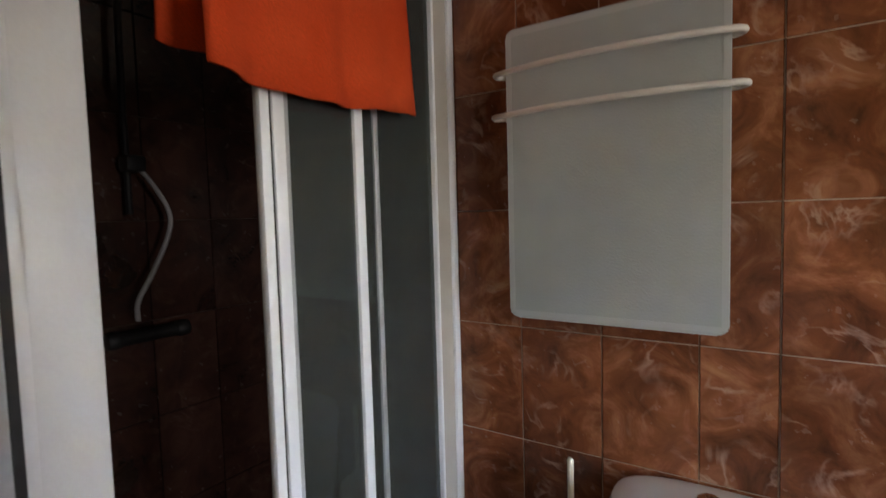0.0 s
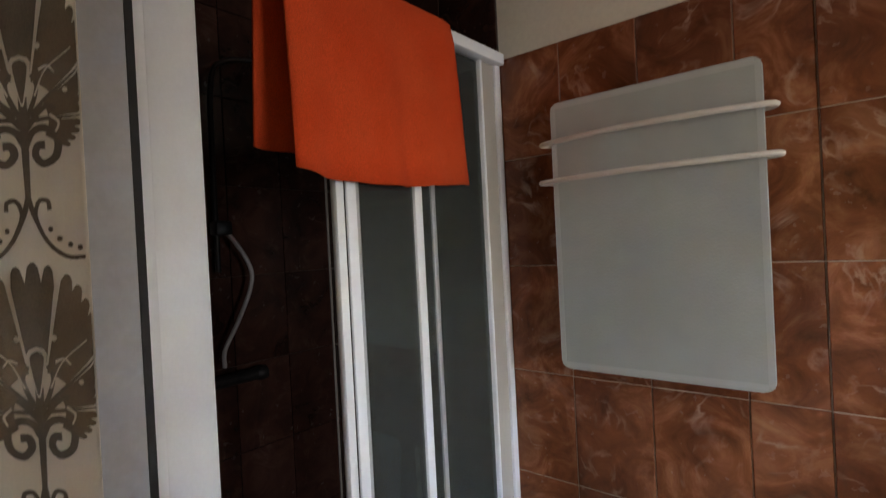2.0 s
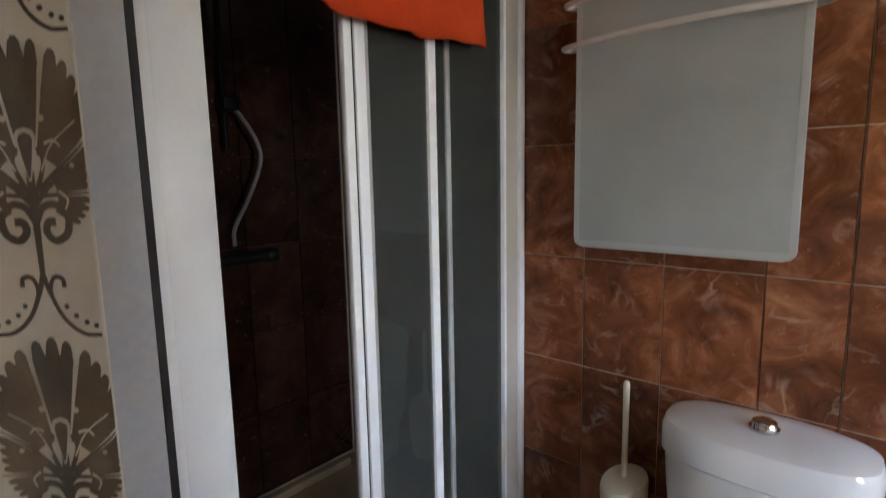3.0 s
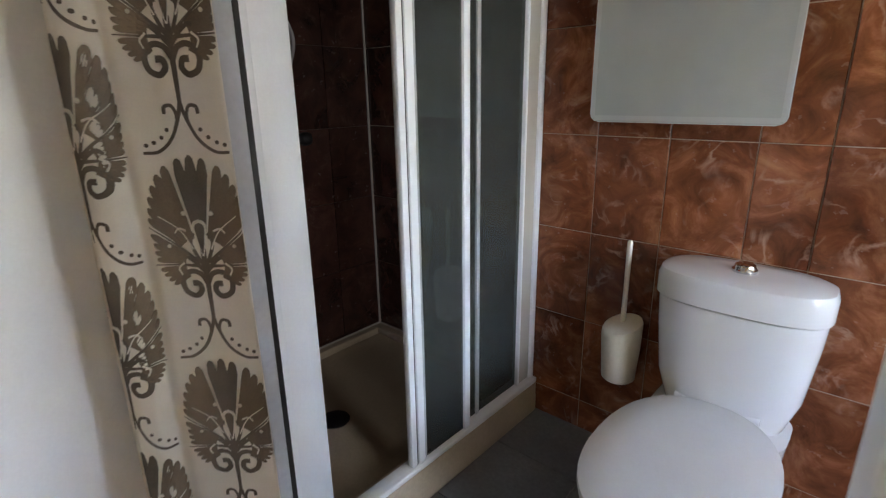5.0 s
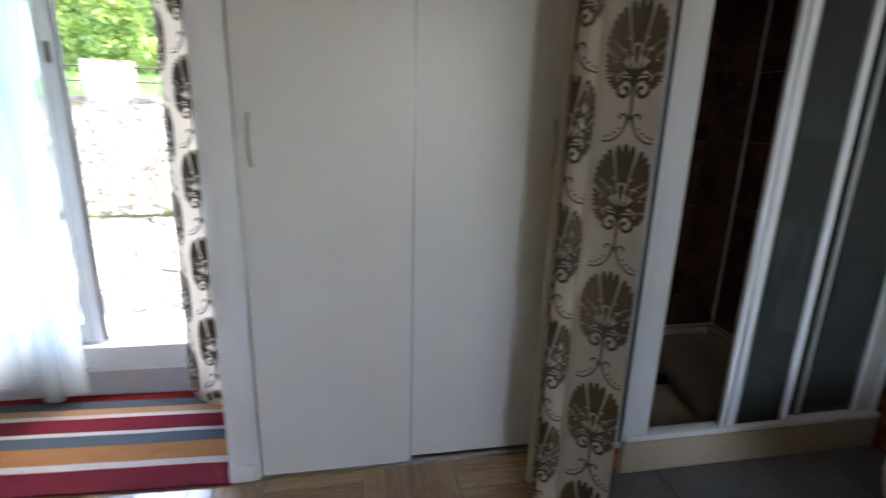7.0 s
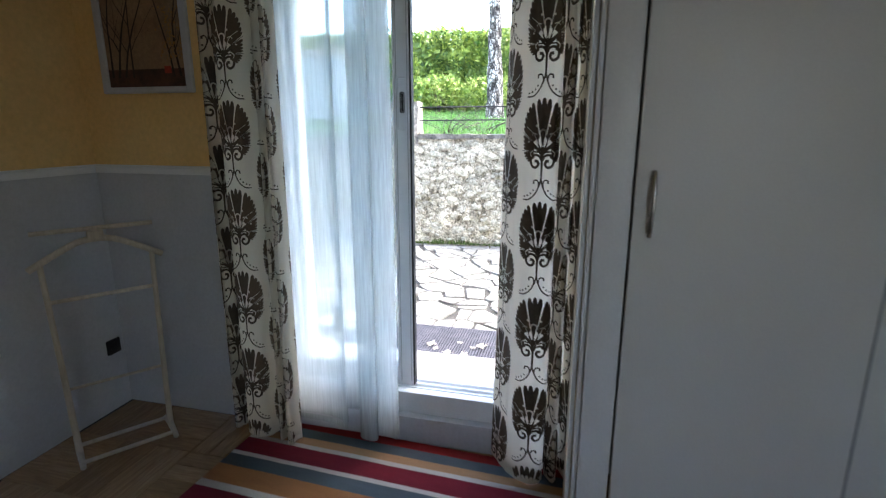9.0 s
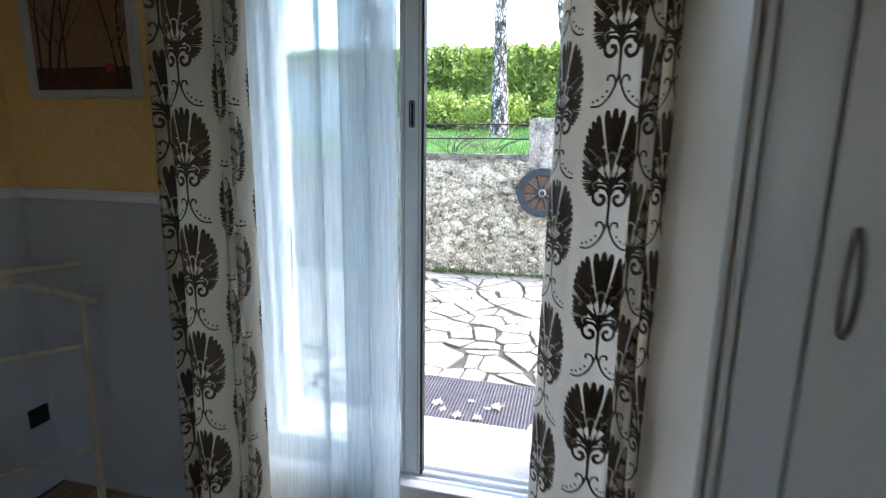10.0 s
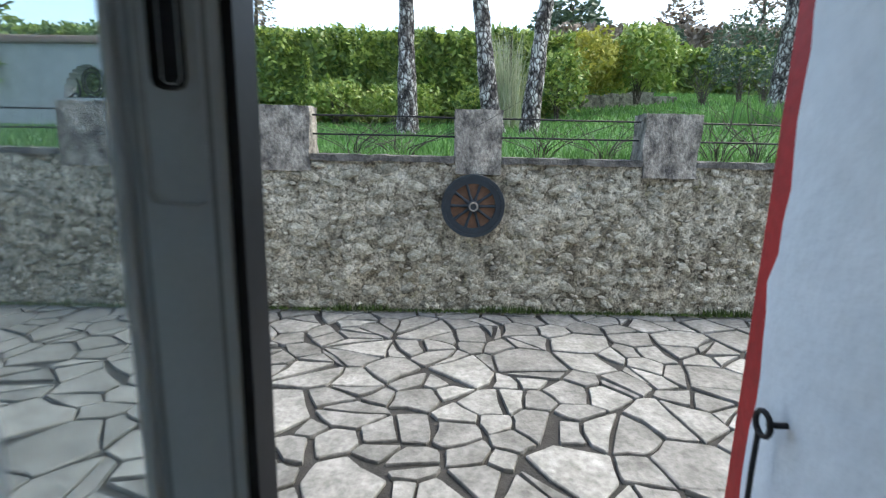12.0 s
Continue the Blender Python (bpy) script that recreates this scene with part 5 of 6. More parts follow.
def shutter_hook(y, s):
    h = thing("shutter_hook", pose(-2.250, y, 1.066), "black iron shutter hook hanging from the white reveal", "hook", "shutter hooks")
    bm = bmesh.new()
    tube(bm, [(0, s * -0.012, 0), (0, s * 0.03, 0)], 0.005, 8)
    part("pin", bm, IRON, h, "", True)
    bm = bmesh.new()
    ring = [(0.020 * math.cos(a) - 0.012, s * 0.030, 0.020 * math.sin(a) - 0.004) for a in (2 * math.pi * k / 14 for k in range(15))]
    tube(bm, ring, 0.0048, 8, caps=False)
    part("eye", bm, IRON, h, "", True)
    bm = bmesh.new()
    tube(bm, smooth_path([(-0.02, s * 0.03, -0.018), (-0.018, s * 0.032, -0.1), (-0.016, s * 0.03, -0.25), (-0.016, s * 0.03, -0.36), (-0.010, s * 0.045, -0.385), (0.0, s * 0.052, -0.37)], 5), 0.0045, 8)
    part("rod", bm, IRON, h, "", True)


shutter_hook(W1 - 0.012, -1)
shutter_hook(WS + 0.022, 1)

# ---- garden wall ----
TH = math.atan(0.062)
COPING = surface("dark_weathered_cement", (0.075, 0.070, 0.062), (0.24, 0.22, 0.19), 6, 45, 0.95, 1.0, 0.02, fade=0.5, lo=0.38, hi=0.62)
gwall = thing("garden_wall", pose(-5.83, -1.5, 0.0, 0, 0, math.degrees(TH)), "old rubble garden wall with lichen, posts and iron rails", "wall")
WTOPZ = 1.36
bm = bmesh.new()
ny, nz = 620, 58
rows = []
for j in range(nz + 1):
    z = -0.05 + (WTOPZ + 0.05) * j / nz
    row = []
    for i in range(ny + 1):
        y = -9.0 + 15.0 * i / ny
        p = Vector((0, y, z))
        d = 0.030 * noise.fractal(p * 4.0, 1.0, 2.0, 4) + 0.026 * noise.noise(p * 13.0) + 0.010 * noise.noise(p * 29.0)
        row.append(bm.verts.new((d - 0.01, y, z + (0.012 * noise.noise((y * 3, 0, 0)) if j == nz else 0))))
    rows.append(row)
back = [bm.verts.new((-0.24, -9.0 + 15.0 * i / ny, WTOPZ + 0.012 * noise.noise((i * 0.1, 4, 0)))) for i in range(ny + 1)]
foot = [bm.verts.new((-0.24, -9.0 + 15.0 * i / ny, -0.05)) for i in range(ny + 1)]
rows += [back, foot]
for a, b in zip(rows, rows[1:]):
    for i in range(ny):
        bm.faces.new((a[i], a[i + 1], b[i + 1], b[i]))
part("rubble_face", bm, RUBBLE, gwall, "rough mortar face with embedded stones", True)


def rough_block(x0, x1, y0, y1, z0, z1, n, amp, seed):
    bm = bmesh.new()
    add_box(bm, x0, x1, y0, y1, z0, z1)
    bmesh.ops.subdivide_edges(bm, edges=bm.edges[:], cuts=n, use_grid_fill=True)
    for v in bm.verts:
        p = v.co * 9 + Vector((seed, seed * 2, 0))
        v.co += Vector((noise.noise(p), noise.noise(p + Vector((9, 0, 0))), 0.6 * noise.noise(p + Vector((0, 9, 0))))) * amp
    return bm


POSTS = [(-6.35, 0.44), (-4.72, 0.42), (-3.115, 0.45), (-1.50, 0.385), (0.11, 0.46), (1.72, 0.42), (3.3, 0.44)]
for k, (y, w) in enumerate(POSTS):
    part("wall_post", rough_block(-0.25, 0.025, y + 1.5 - w / 2, y + 1.5 + w / 2, WTOPZ - 0.12, 1.765, 6, 0.018, k * 3.1), POST_STONE, gwall, "square weathered masonry post", True)
for z in (1.545, 1.700):
    bm = bmesh.new()
    tube(bm, [(-0.11, -9.0 + 15.0 * i / 60, z + 0.006 * noise.noise((i * 0.7, z, 0))) for i in range(61)], 0.008, 8)
    part("iron_rail", bm, IRON, gwall, "thin black iron rail", True)

# dark weathered cement along the top, broken by the posts
edges = sorted([-9.0] + [e for y, w in POSTS for e in (y + 1.5 - w / 2 - 0.002, y + 1.5 + w / 2 + 0.002)] + [6.0])
for y0, y1 in zip(edges[::2], edges[1::2]):
    bm = bmesh.new()
    add_box(bm, -0.25, 0.030, y0, y1, WTOPZ - 0.028, WTOPZ + 0.022)
    n = max(2, int((y1 - y0) / 0.05))
    bmesh.ops.subdivide_edges(bm, edges=[e for e in bm.edges if abs(e.verts[0].co.y - e.verts[1].co.y) > 0.01], cuts=n, use_grid_fill=True)
    for v in bm.verts:
        v.co += Vector((noise.noise(v.co * 11), 0, 0.9 * noise.noise(v.co * 8 + Vector((5, 0, 0))))) * 0.016
    part("coping", bm, COPING, gwall, "dark weathered cement coping", True)

# stones set proud in the mortar
def stone_mesh(seed):
    bm = bmesh.new()
    bmesh.ops.create_icosphere(bm, subdivisions=2, radius=1.0)
    for v in bm.verts:
        q = v.co.copy()
        v.co *= 1 + 0.55 * noise.noise(q * 1.5 + Vector((seed * 5.3, 0, 0))) + 0.30 * noise.noise(q * 3.4 + Vector((0, seed * 3.1, 0)))
        v.co.x = min(v.co.x, 0.62 + 0.25 * noise.noise(q * 2.5))
    return to_mesh("stone", bm, RUBBLE_STONE)


RUBBLE_STONE = surface("pale_rubble_stone", (0.36, 0.32, 0.225), (0.80, 0.74, 0.58), 1.8, 6.5, 0.95, 1.0, 0.016, vary=30, tone=0.42, fade=0.50, lo=0.36, hi=0.6)
SMALL_STONE = surface("pale_small_stone", (0.26, 0.23, 0.165), (0.74, 0.675, 0.53), 12.0, 60, 0.95, 1.0, 0.02, fade=0.5, lo=0.38, hi=0.58)
STONES = [stone_mesh(k) for k in range(8)]
rng = random.Random(5)
taken = []
tries = 0
while len(taken) < 300 and tries < 6000:
    tries += 1
    y, z = rng.uniform(-4.3, 1.6), rng.uniform(0.06, 1.28)
    s = rng.uniform(0.030, 0.072)
    if abs(y) < 0.32 and abs(z - 0.98) < 0.30:
        continue
    if any(abs(y - a) < (s + c) * 1.15 and abs(z - b) < (s + c) * 0.85 for a, b, c in taken):
        continue
    taken.append((y, z, s))
    ob = new("stone", STONES[rng.randrange(8)])
    ob.parent = gwall
    ob.matrix_basis = Matrix.LocRotScale((-0.008, y, z), Euler((rng.uniform(-0.5, 0.5), 0, rng.uniform(-0.15, 0.15))), (0.030 + 0.12 * s, s * 1.15, s * 0.72))

verts, faces = [], []
tries = 0
small = []
while len(small) < 1500 and tries < 30000:
    tries += 1
    y, z = rng.uniform(-8.5, 5.8), rng.uniform(0.04, 1.33)
    s = 0.014 + 0.036 * rng.random() ** 1.6
    if abs(y) < 0.30 and abs(z - 0.98) < 0.30:
        continue
    if any(abs(y - a) < (s + c) * 1.0 and abs(z - b) < (s + c) * 0.8 for a, b, c in taken):
        continue
    small.append(1)
    taken.append((y, z, s * 0.8))
    me = STONES[rng.randrange(8)]
    m = Matrix.LocRotScale((-0.006, y, z), Euler((rng.uniform(-0.6, 0.6), 0, rng.uniform(-0.2, 0.2))), (0.026 + 0.12 * s, s * 1.2, s * 0.75))
    b = len(verts)
    verts += [tuple(m @ p.co) for p in me.vertices]
    faces += [tuple(b + k for k in f.vertices) for f in me.polygons]
me = bpy.data.meshes.new("small_stones")
me.from_pydata(verts, [], faces)
me.materials.append(SMALL_STONE)
ob = new("small_stones", me)
ob.parent = gwall
tagged(ob, kind="stuff")

# moss and weeds where the wall meets the paving
bm = bmesh.new()
for _ in range(6500):
    y = rng.uniform(-8.0, 5.5)
    x = 0.02 + abs(rng.gauss(0, 0.025))
    h = rng.uniform(0.008, 0.045) * (1.7 if noise.noise((y * 1.5, 0, 0)) > 0.1 else 0.7)
    a = rng.uniform(0, 6.28)
    w = 0.008
    v = [bm.verts.new((x + w * math.cos(a), y + w * math.sin(a), 0.04)), bm.verts.new((x - w * math.cos(a), y - w * math.sin(a), 0.04)), bm.verts.new((x + rng.gauss(0, 0.01), y + rng.gauss(0, 0.01), 0.04 + h))]
    bm.faces.new(v)
moss = new("moss", to_mesh("moss", bm, MOSS))
moss.matrix_world = pose(-5.83, -1.5, 0.0, 0, 0, math.degrees(TH))
tagged(moss, "dark green moss and weeds along the wall's foot", "moss", kind="stuff")

# cart wheel hung on the wall
wheel = thing("cart_wheel", pose(-5.775, -1.53, 0.98, 0, 90, math.degrees(TH)), "small old cart wheel with blue-black rim hung on the wall", "wheel")


def ring_bm(r0, r1, z0, z1, n=48):
    bm = bmesh.new()
    prof = [(r0, z0), (r1, z0), (r1 + 0.004, (z0 + z1) / 2), (r1, z1), (r0, z1)]
    rings = [[bm.verts.new((r * math.cos(2 * math.pi * k / n), r * math.sin(2 * math.pi * k / n), z)) for k in range(n)] for r, z in prof]
    rings.append(rings[0])
    for a, b in zip(rings, rings[1:]):
        for k in range(n):
            bm.faces.new((a[k], a[(k + 1) % n], b[(k + 1) % n], b[k]))
    return bm


part("tyre", ring_bm(0.236, 0.262, 0.0, 0.05), WHEEL_BLUE, wheel, "blue-black iron tyre", True)
part("rim", ring_bm(0.188, 0.235, 0.004, 0.042), WHEEL_BLUE, wheel, "", True)
bm = bmesh.new()
lathe(bm, [(0.188, 0.0), (0.188, 0.006), (0.05, 0.008)], 32)
part("backing", bm, PANEL_RUST, wheel, "rust-brown panels between the spokes", True)
bm = bmesh.new()
lathe(bm, [(0.046, 0.0), (0.05, 0.03), (0.044, 0.06), (0.03, 0.075)], 20)
hub = part("hub", bm, WHEEL_BLUE, wheel, "", True)
part("hub_ring", ring_bm(0.026, 0.036, 0.074, 0.082, 20), SPOKE_WOOD, hub, "pale worn ring")
bm = bmesh.new()
tube(bm, [(0.045, 0, 0.028), (0.10, 0, 0.026), (0.19, 0, 0.022)], [0.017, 0.011, 0.014], 8)
spoke_me = to_mesh("spoke", bm, WHEEL_BLUE, True)
for k in range(10):
    ob = new("spoke", spoke_me)
    ob.parent = wheel
    ob.matrix_basis = pose(0, 0, 0, 0, 0, 36 * k + 18)

# ---- planting ----
def leaf_cards(bm, points, size, rng, flat=0.0):
    for p in points:
        a, b = rng.uniform(0, 6.28), rng.uniform(-1, 1)
        d = Vector((math.cos(a) * math.sqrt(1 - b * b), math.sin(a) * math.sqrt(1 - b * b), b * (1 - flat)))
        s = d.cross(Vector((rng.gauss(0, 1), rng.gauss(0, 1), rng.gauss(0, 1)))).normalized()
        L = size * rng.uniform(0.6, 1.3)
        p = Vector(p)
        bm.faces.new([bm.verts.new(p - d * L), bm.verts.new(p + s * L * 0.42), bm.verts.new(p + d * L), bm.verts.new(p - s * L * 0.42)])


def plant(name, at, mat, make, label, category, trunk=None, kind=""):
    ob = thing(name, pose(*at), label, category, kind=kind)
    for one in make if isinstance(make, list) else [make]:
        bm = bmesh.new()
        one(bm)
        part("foliage", bm, mat, ob)
    for one in trunk if isinstance(trunk, list) else [trunk] if trunk else []:
        bm = bmesh.new()
        one(bm)
        part("stem", bm, TWIG, ob, "", True)
    return ob


def hedge_make(length, depth, height, count, size, seed, y0=0.0):
    def make(bm):
        rng = random.Random(seed)
        pts = []
        for _ in range(count):
            y = y0 + rng.uniform(-length / 2, length / 2)
            top = height * (1 + 0.06 * noise.noise((y * 0.9, 2.0, 0)) + 0.05 * noise.noise((y * 4.1, 7.0, 0)))
            bulge = 0.30 * noise.noise((y * 1.7, 0, seed * 0.01))
            if rng.random() < 0.68:
                z = top * rng.random()
                pts.append((depth / 2 + bulge * (0.4 + z / top) + rng.gauss(-0.06, 0.08) + 0.24 * noise.noise((y * 2.6, z * 2.6, 1)) + 0.10 * noise.noise((y * 7, z * 7, 4)), y, z))
            else:
                pts.append((rng.uniform(-depth / 2, depth / 2), y, top + rng.gauss(0, 0.05)))
        leaf_cards(bm, pts, size, rng)
        add_box(bm, -depth / 2 + 0.1, depth / 2 - 0.22, y0 - length / 2, y0 + length / 2, -0.3, height - 0.15)
    return make


def blob_make(rx, ry, rz, count, size, seed, low=0.15):
    def make(bm):
        rng = random.Random(seed)
        pts = []
        while len(pts) < count:
            p = Vector((rng.gauss(0, 1), rng.gauss(0, 1), rng.gauss(0, 1))).normalized()
            if p.z < -0.75:
                continue
            r = (0.72 + 0.38 * rng.random()) * (1 + 0.35 * noise.noise(p * 2.2 + Vector((seed, 0, 0))))
            pts.append((p.x * rx * r, p.y * ry * r, rz * (1 + low) + p.z * rz * r))
        leaf_cards(bm, pts, size, rng)
    return make


def stems_make(spread, height, count, seed, r=0.012):
    def make(bm):
        rng = random.Random(seed)
        for _ in range(count):
            a = rng.uniform(0, 6.28)
            lean = rng.uniform(0.2, 1.0) * spread
            pts = [(0.05 * math.cos(a), 0.05 * math.sin(a), -0.05)]
            for k in range(1, 5):
                f = k / 4
                pts.append((lean * math.cos(a) * f ** 1.4 + rng.gauss(0, 0.03), lean * math.sin(a) * f ** 1.4 + rng.gauss(0, 0.03), height * f * rng.uniform(0.8, 1.05)))
            tube(bm, smooth_path(pts, 3), [r * (1 - 0.8 * i / 12) for i in range(13)], 5)
    return make


def gz(x, y):
    return ground_z(x, y)


plant("hedge", (-13.3, -6.0, gz(-13, -6)), LEAF_HEDGE, [hedge_make(2.6, 1.3, 1.86, 4600, 0.078, 3 + k, -5.2 + 2.6 * k) for k in range(5)], "tall clipped laurel hedge of glossy green leaves", "hedge")
plant("bush", (-13.4, 0.85, gz(-13.4, 0.85) + 0.28), LEAF_GOLD, blob_make(0.9, 0.95, 0.66, 3600, 0.07, 4), "rounded golden-leaved bush on the lawn", "bush", [stems_make(0.5, 0.8, 1, 4100 + i) for i in range(14)])
plant("bush", (-13.6, 2.15, gz(-13.6, 2.15) + 0.22), LEAF_GREEN, blob_make(0.9, 0.75, 0.74, 3000, 0.08, 7), "rounded yellow-green bush beside the golden one", "bush", [stems_make(0.5, 0.9, 1, 4200 + i) for i in range(14)])
plant("bush", (-14.6, 4.9, gz(-14.6, 4.9)), LEAF_DARK, blob_make(0.8, 0.8, 0.95, 1300, 0.07, 8), "dark evergreen bush behind bare shrubs", "bush", [stems_make(0.5, 1.2, 1, 4300 + i) for i in range(12)])
plant("bush", (-11.9, -4.25, gz(-11.9, -4.2)), LEAF_GREEN, blob_make(0.5, 0.6, 0.40, 1500, 0.06, 12), "low bright green shrub before the hedge", "bush", [stems_make(0.4, 0.5, 1, 4400 + i) for i in range(10)])
plant("bush", (-11.6, -2.9, gz(-11.6, -2.9)), LEAF_GREEN, blob_make(0.5, 0.7, 0.38, 1500, 0.055, 13), "low yellow-green shrub before the hedge", "bush", [stems_make(0.4, 0.5, 1, 4500 + i) for i in range(10)])
plant("bush", (-11.6, -1.3, gz(-11.6, -1.3)), LEAF_HEDGE, blob_make(0.45, 0.6, 0.36, 1200, 0.055, 14), "low dark shrub behind the tree trunks", "bush", [stems_make(0.4, 0.5, 1, 4600 + i) for i in range(10)])
plant("bush", (-12.0, 0.15, gz(-12.0, 0.1)), LEAF_HEDGE, blob_make(0.4, 0.5, 0.62, 1500, 0.06, 15), "blue-green shrub behind the tree trunks", "bush", [stems_make(0.4, 0.9, 1, 4700 + i) for i in range(10)])


def cone_make(bm):
    rng = random.Random(31)
    pts = []
    for _ in range(1500):
        f = rng.random()
        a = rng.uniform(0, 6.28)
        r = 0.30 * (1 - f) * (0.7 + 0.4 * rng.random())
        pts.append((r * math.cos(a), r * math.sin(a), 1.35 * f + 0.05))
    leaf_cards(bm, pts, 0.05, rng)


plant("small_conifer", (-12.1, -4.9, gz(-12.1, -4.9)), LEAF_HEDGE, cone_make, "small pointed conifer standing before the hedge", "conifer", lambda bm: tube(bm, [(0, 0, -0.1), (0, 0, 1.3)], [0.03, 0.01], 6))


def blades_make(count, spread, h0, h1, w, droop, seed, lines=None):
    def make(bm):
        rng = random.Random(seed)
        for _ in range(count):
            a = rng.uniform(0, 6.28)
            x0, y0 = rng.gauss(0, spread * 0.25), rng.gauss(0, spread * 0.25)
            h = rng.uniform(h0, h1)
            out = droop * rng.uniform(0.2, 1.0)
            s = Vector((-math.sin(a), math.cos(a), 0)) * w
            prev = None
            for k in range(5):
                f = k / 4
                c = Vector((x0 + out * f ** 2 * math.cos(a), y0 + out * f ** 2 * math.sin(a), h * (f - 0.18 * f ** 3)))
                pair = (bm.verts.new(c - s * (1 - 0.85 * f)), bm.verts.new(c + s * (1 - 0.85 * f)))
                if prev:
                    bm.faces.new((prev[0], prev[1], pair[1], pair[0]))
                prev = pair
    return make


plant("pampas_grass", (-10.8, -0.95, gz(-10.8, -0.95)), LEAF_PAMPAS, blades_make(420, 0.6, 1.0, 2.0, 0.008, 0.45, 51), "pale tufted pampas grass with tall dry stems", "grass", blades_make(24, 0.4, 1.9, 2.5, 0.006, 0.25, 52))
plant("daffodil_clump", (-10.3, 3.2, gz(-10.3, 3.2)), LEAF_GRASS, blades_make(500, 2.0, 0.25, 0.45, 0.010, 0.12, 53), "clump of tall green bulb leaves on the lawn", "plant")
for k, (x, y, h) in enumerate(((-6.4, -2.2, 0.62), (-6.4, -0.9, 0.58), (-6.45, 1.1, 0.95), (-6.5, 1.7, 1.0), (-6.5, -3.9, 0.5), (-6.35, -2.65, 0.6), (-6.35, -0.35, 0.55), (-6.35, 0.7, 0.8), (-14.3, 3.9, 1.6), (-15.2, 5.8, 1.9))):
    ob = thing("bare_shrub", pose(x, y, gz(x, y) - 0.02), "leafless winter shrub with thin arching twigs", "shrub", "bare shrubs")
    for j in range(9 if k < 8 else 16):
        bm = bmesh.new()
        stems_make(1.5 if k < 8 else 0.7, h * (0.55 + 0.06 * (j % 5)), 1, 100 + k * 20 + j, 0.006 if k < 8 else 0.009)(bm)
        stems_make(1.1, h * 0.7, 1, 500 + k * 20 + j, 0.004)(bm)
        part("twig", bm, TWIG, ob, "", True)

# lawn blades
bm = bmesh.new()
rng = random.Random(77)
for _ in range(52000):
    y = rng.uniform(-7.5, 8.5)
    x = wall_x(y) - 0.3 - 13.0 * rng.random() ** 1.6
    z = ground_z(x, y)
    h = rng.uniform(0.03, 0.11) * (1.0 + 1.2 * max(0.0, noise.noise((x * 1.3, y * 1.3, 2.0))))
    a = rng.uniform(0, 6.28)
    w = 0.006 + 0.0022 * (wall_x(y) - x)
    bm.faces.new((bm.verts.new((x + w * math.cos(a), y + w * math.sin(a), z - 0.01)), bm.verts.new((x - w * math.cos(a), y - w * math.sin(a), z - 0.01)), bm.verts.new((x + rng.gauss(0, 0.03), y + rng.gauss(0, 0.03), z + h))))
tagged(new("grass", to_mesh("grass", bm, LEAF_GRASS)), "rough green lawn grass behind the garden wall", "grass", kind="stuff")


def tree(at, spine, radii, label, leaf, crown_z, crown_r, count, seed):
    t = thing("tree", pose(*at), label, "tree", "garden trees")
    rng = random.Random(seed)
    bm = bmesh.new()
    pts = smooth_path(spine, 10)
    rad = [radii[0] + (radii[1] - radii[0]) * (i / (len(pts) - 1)) ** 0.7 for i in range(len(pts))]
    tube(bm, pts, rad, 18)
    for v in bm.verts:
        v.co += Vector((noise.noise(v.co * 6 + Vector((seed, 0, 0))), noise.noise(v.co * 6 + Vector((0, seed, 5))), 0)) * 0.022
    part("trunk", bm, BARK, t, "pale flaking bark over dark furrows", True)
    tips = []
    for k in range(9):
        i = rng.randrange(int(len(pts) * 0.62), len(pts) - 1)
        a = rng.uniform(0, 6.28)
        L = crown_r * rng.uniform(0.6, 1.0)
        p0 = pts[i]
        lim = smooth_path([p0, p0 + Vector((math.cos(a) * L * 0.5, math.sin(a) * L * 0.5, 0.4)), p0 + Vector((math.cos(a) * L, math.sin(a) * L, 0.9))], 4)
        bm = bmesh.new()
        tube(bm, lim, [0.06 * (1 - 0.85 * j / (len(lim) - 1)) for j in range(len(lim))], 7)
        part("limb", bm, BARK, t, "", True)
        tips += lim[3:]
    bm = bmesh.new()
    cards = []
    for _ in range(count):
        c = rng.choice(tips)
        cards.append((c.x + rng.gauss(0, 0.35), c.y + rng.gauss(0, 0.35), c.z + rng.gauss(0.1, 0.25)))
    leaf_cards(bm, cards, 0.11, rng)
    part("crown", bm, leaf, t)


tree((-9.5, -2.52, gz(-9.5, -2.5) - 0.05), [(0, 0, 0), (0, -0.02, 0.9), (0, -0.04, 2.1), (0.1, 0.0, 5), (0.1, 0.1, 8)], (0.185, 0.06), "pine with pale flaking bark standing on the lawn", LEAF_DARK, 7, 1.8, 900, 61)
tree((-9.5, -1.22, gz(-9.5, -1.2) - 0.05), [(0, 0.03, 0), (0, -0.08, 0.6), (0, -0.28, 2.1), (0.0, -0.7, 5), (0, -1.0, 8)], (0.18, 0.07), "pine with thick flaking trunk leaning slightly", LEAF_DARK, 7, 1.8, 900, 62)
tree((-9.5, -0.68, gz(-9.5, -0.7) - 0.05), [(0, 0, 0), (0, 0.07, 0.9), (0, 0.18, 2.05), (-0.1, 0.6, 5), (0, 0.9, 8)], (0.165, 0.06), "slimmer pine with dark trunk leaning from its neighbour", LEAF_DARK, 7, 1.8, 900, 63)
tree((-10.5, 3.55, gz(-10.5, 3.5) - 0.05), [(0, 0, 0), (0, 0.03, 1.0), (0, 0.05, 2.1), (0, 0.1, 5), (0, 0.1, 8)], (0.25, 0.10), "broad dark pine trunk at the lawn's edge", LEAF_DARK, 7, 1.8, 900, 64)


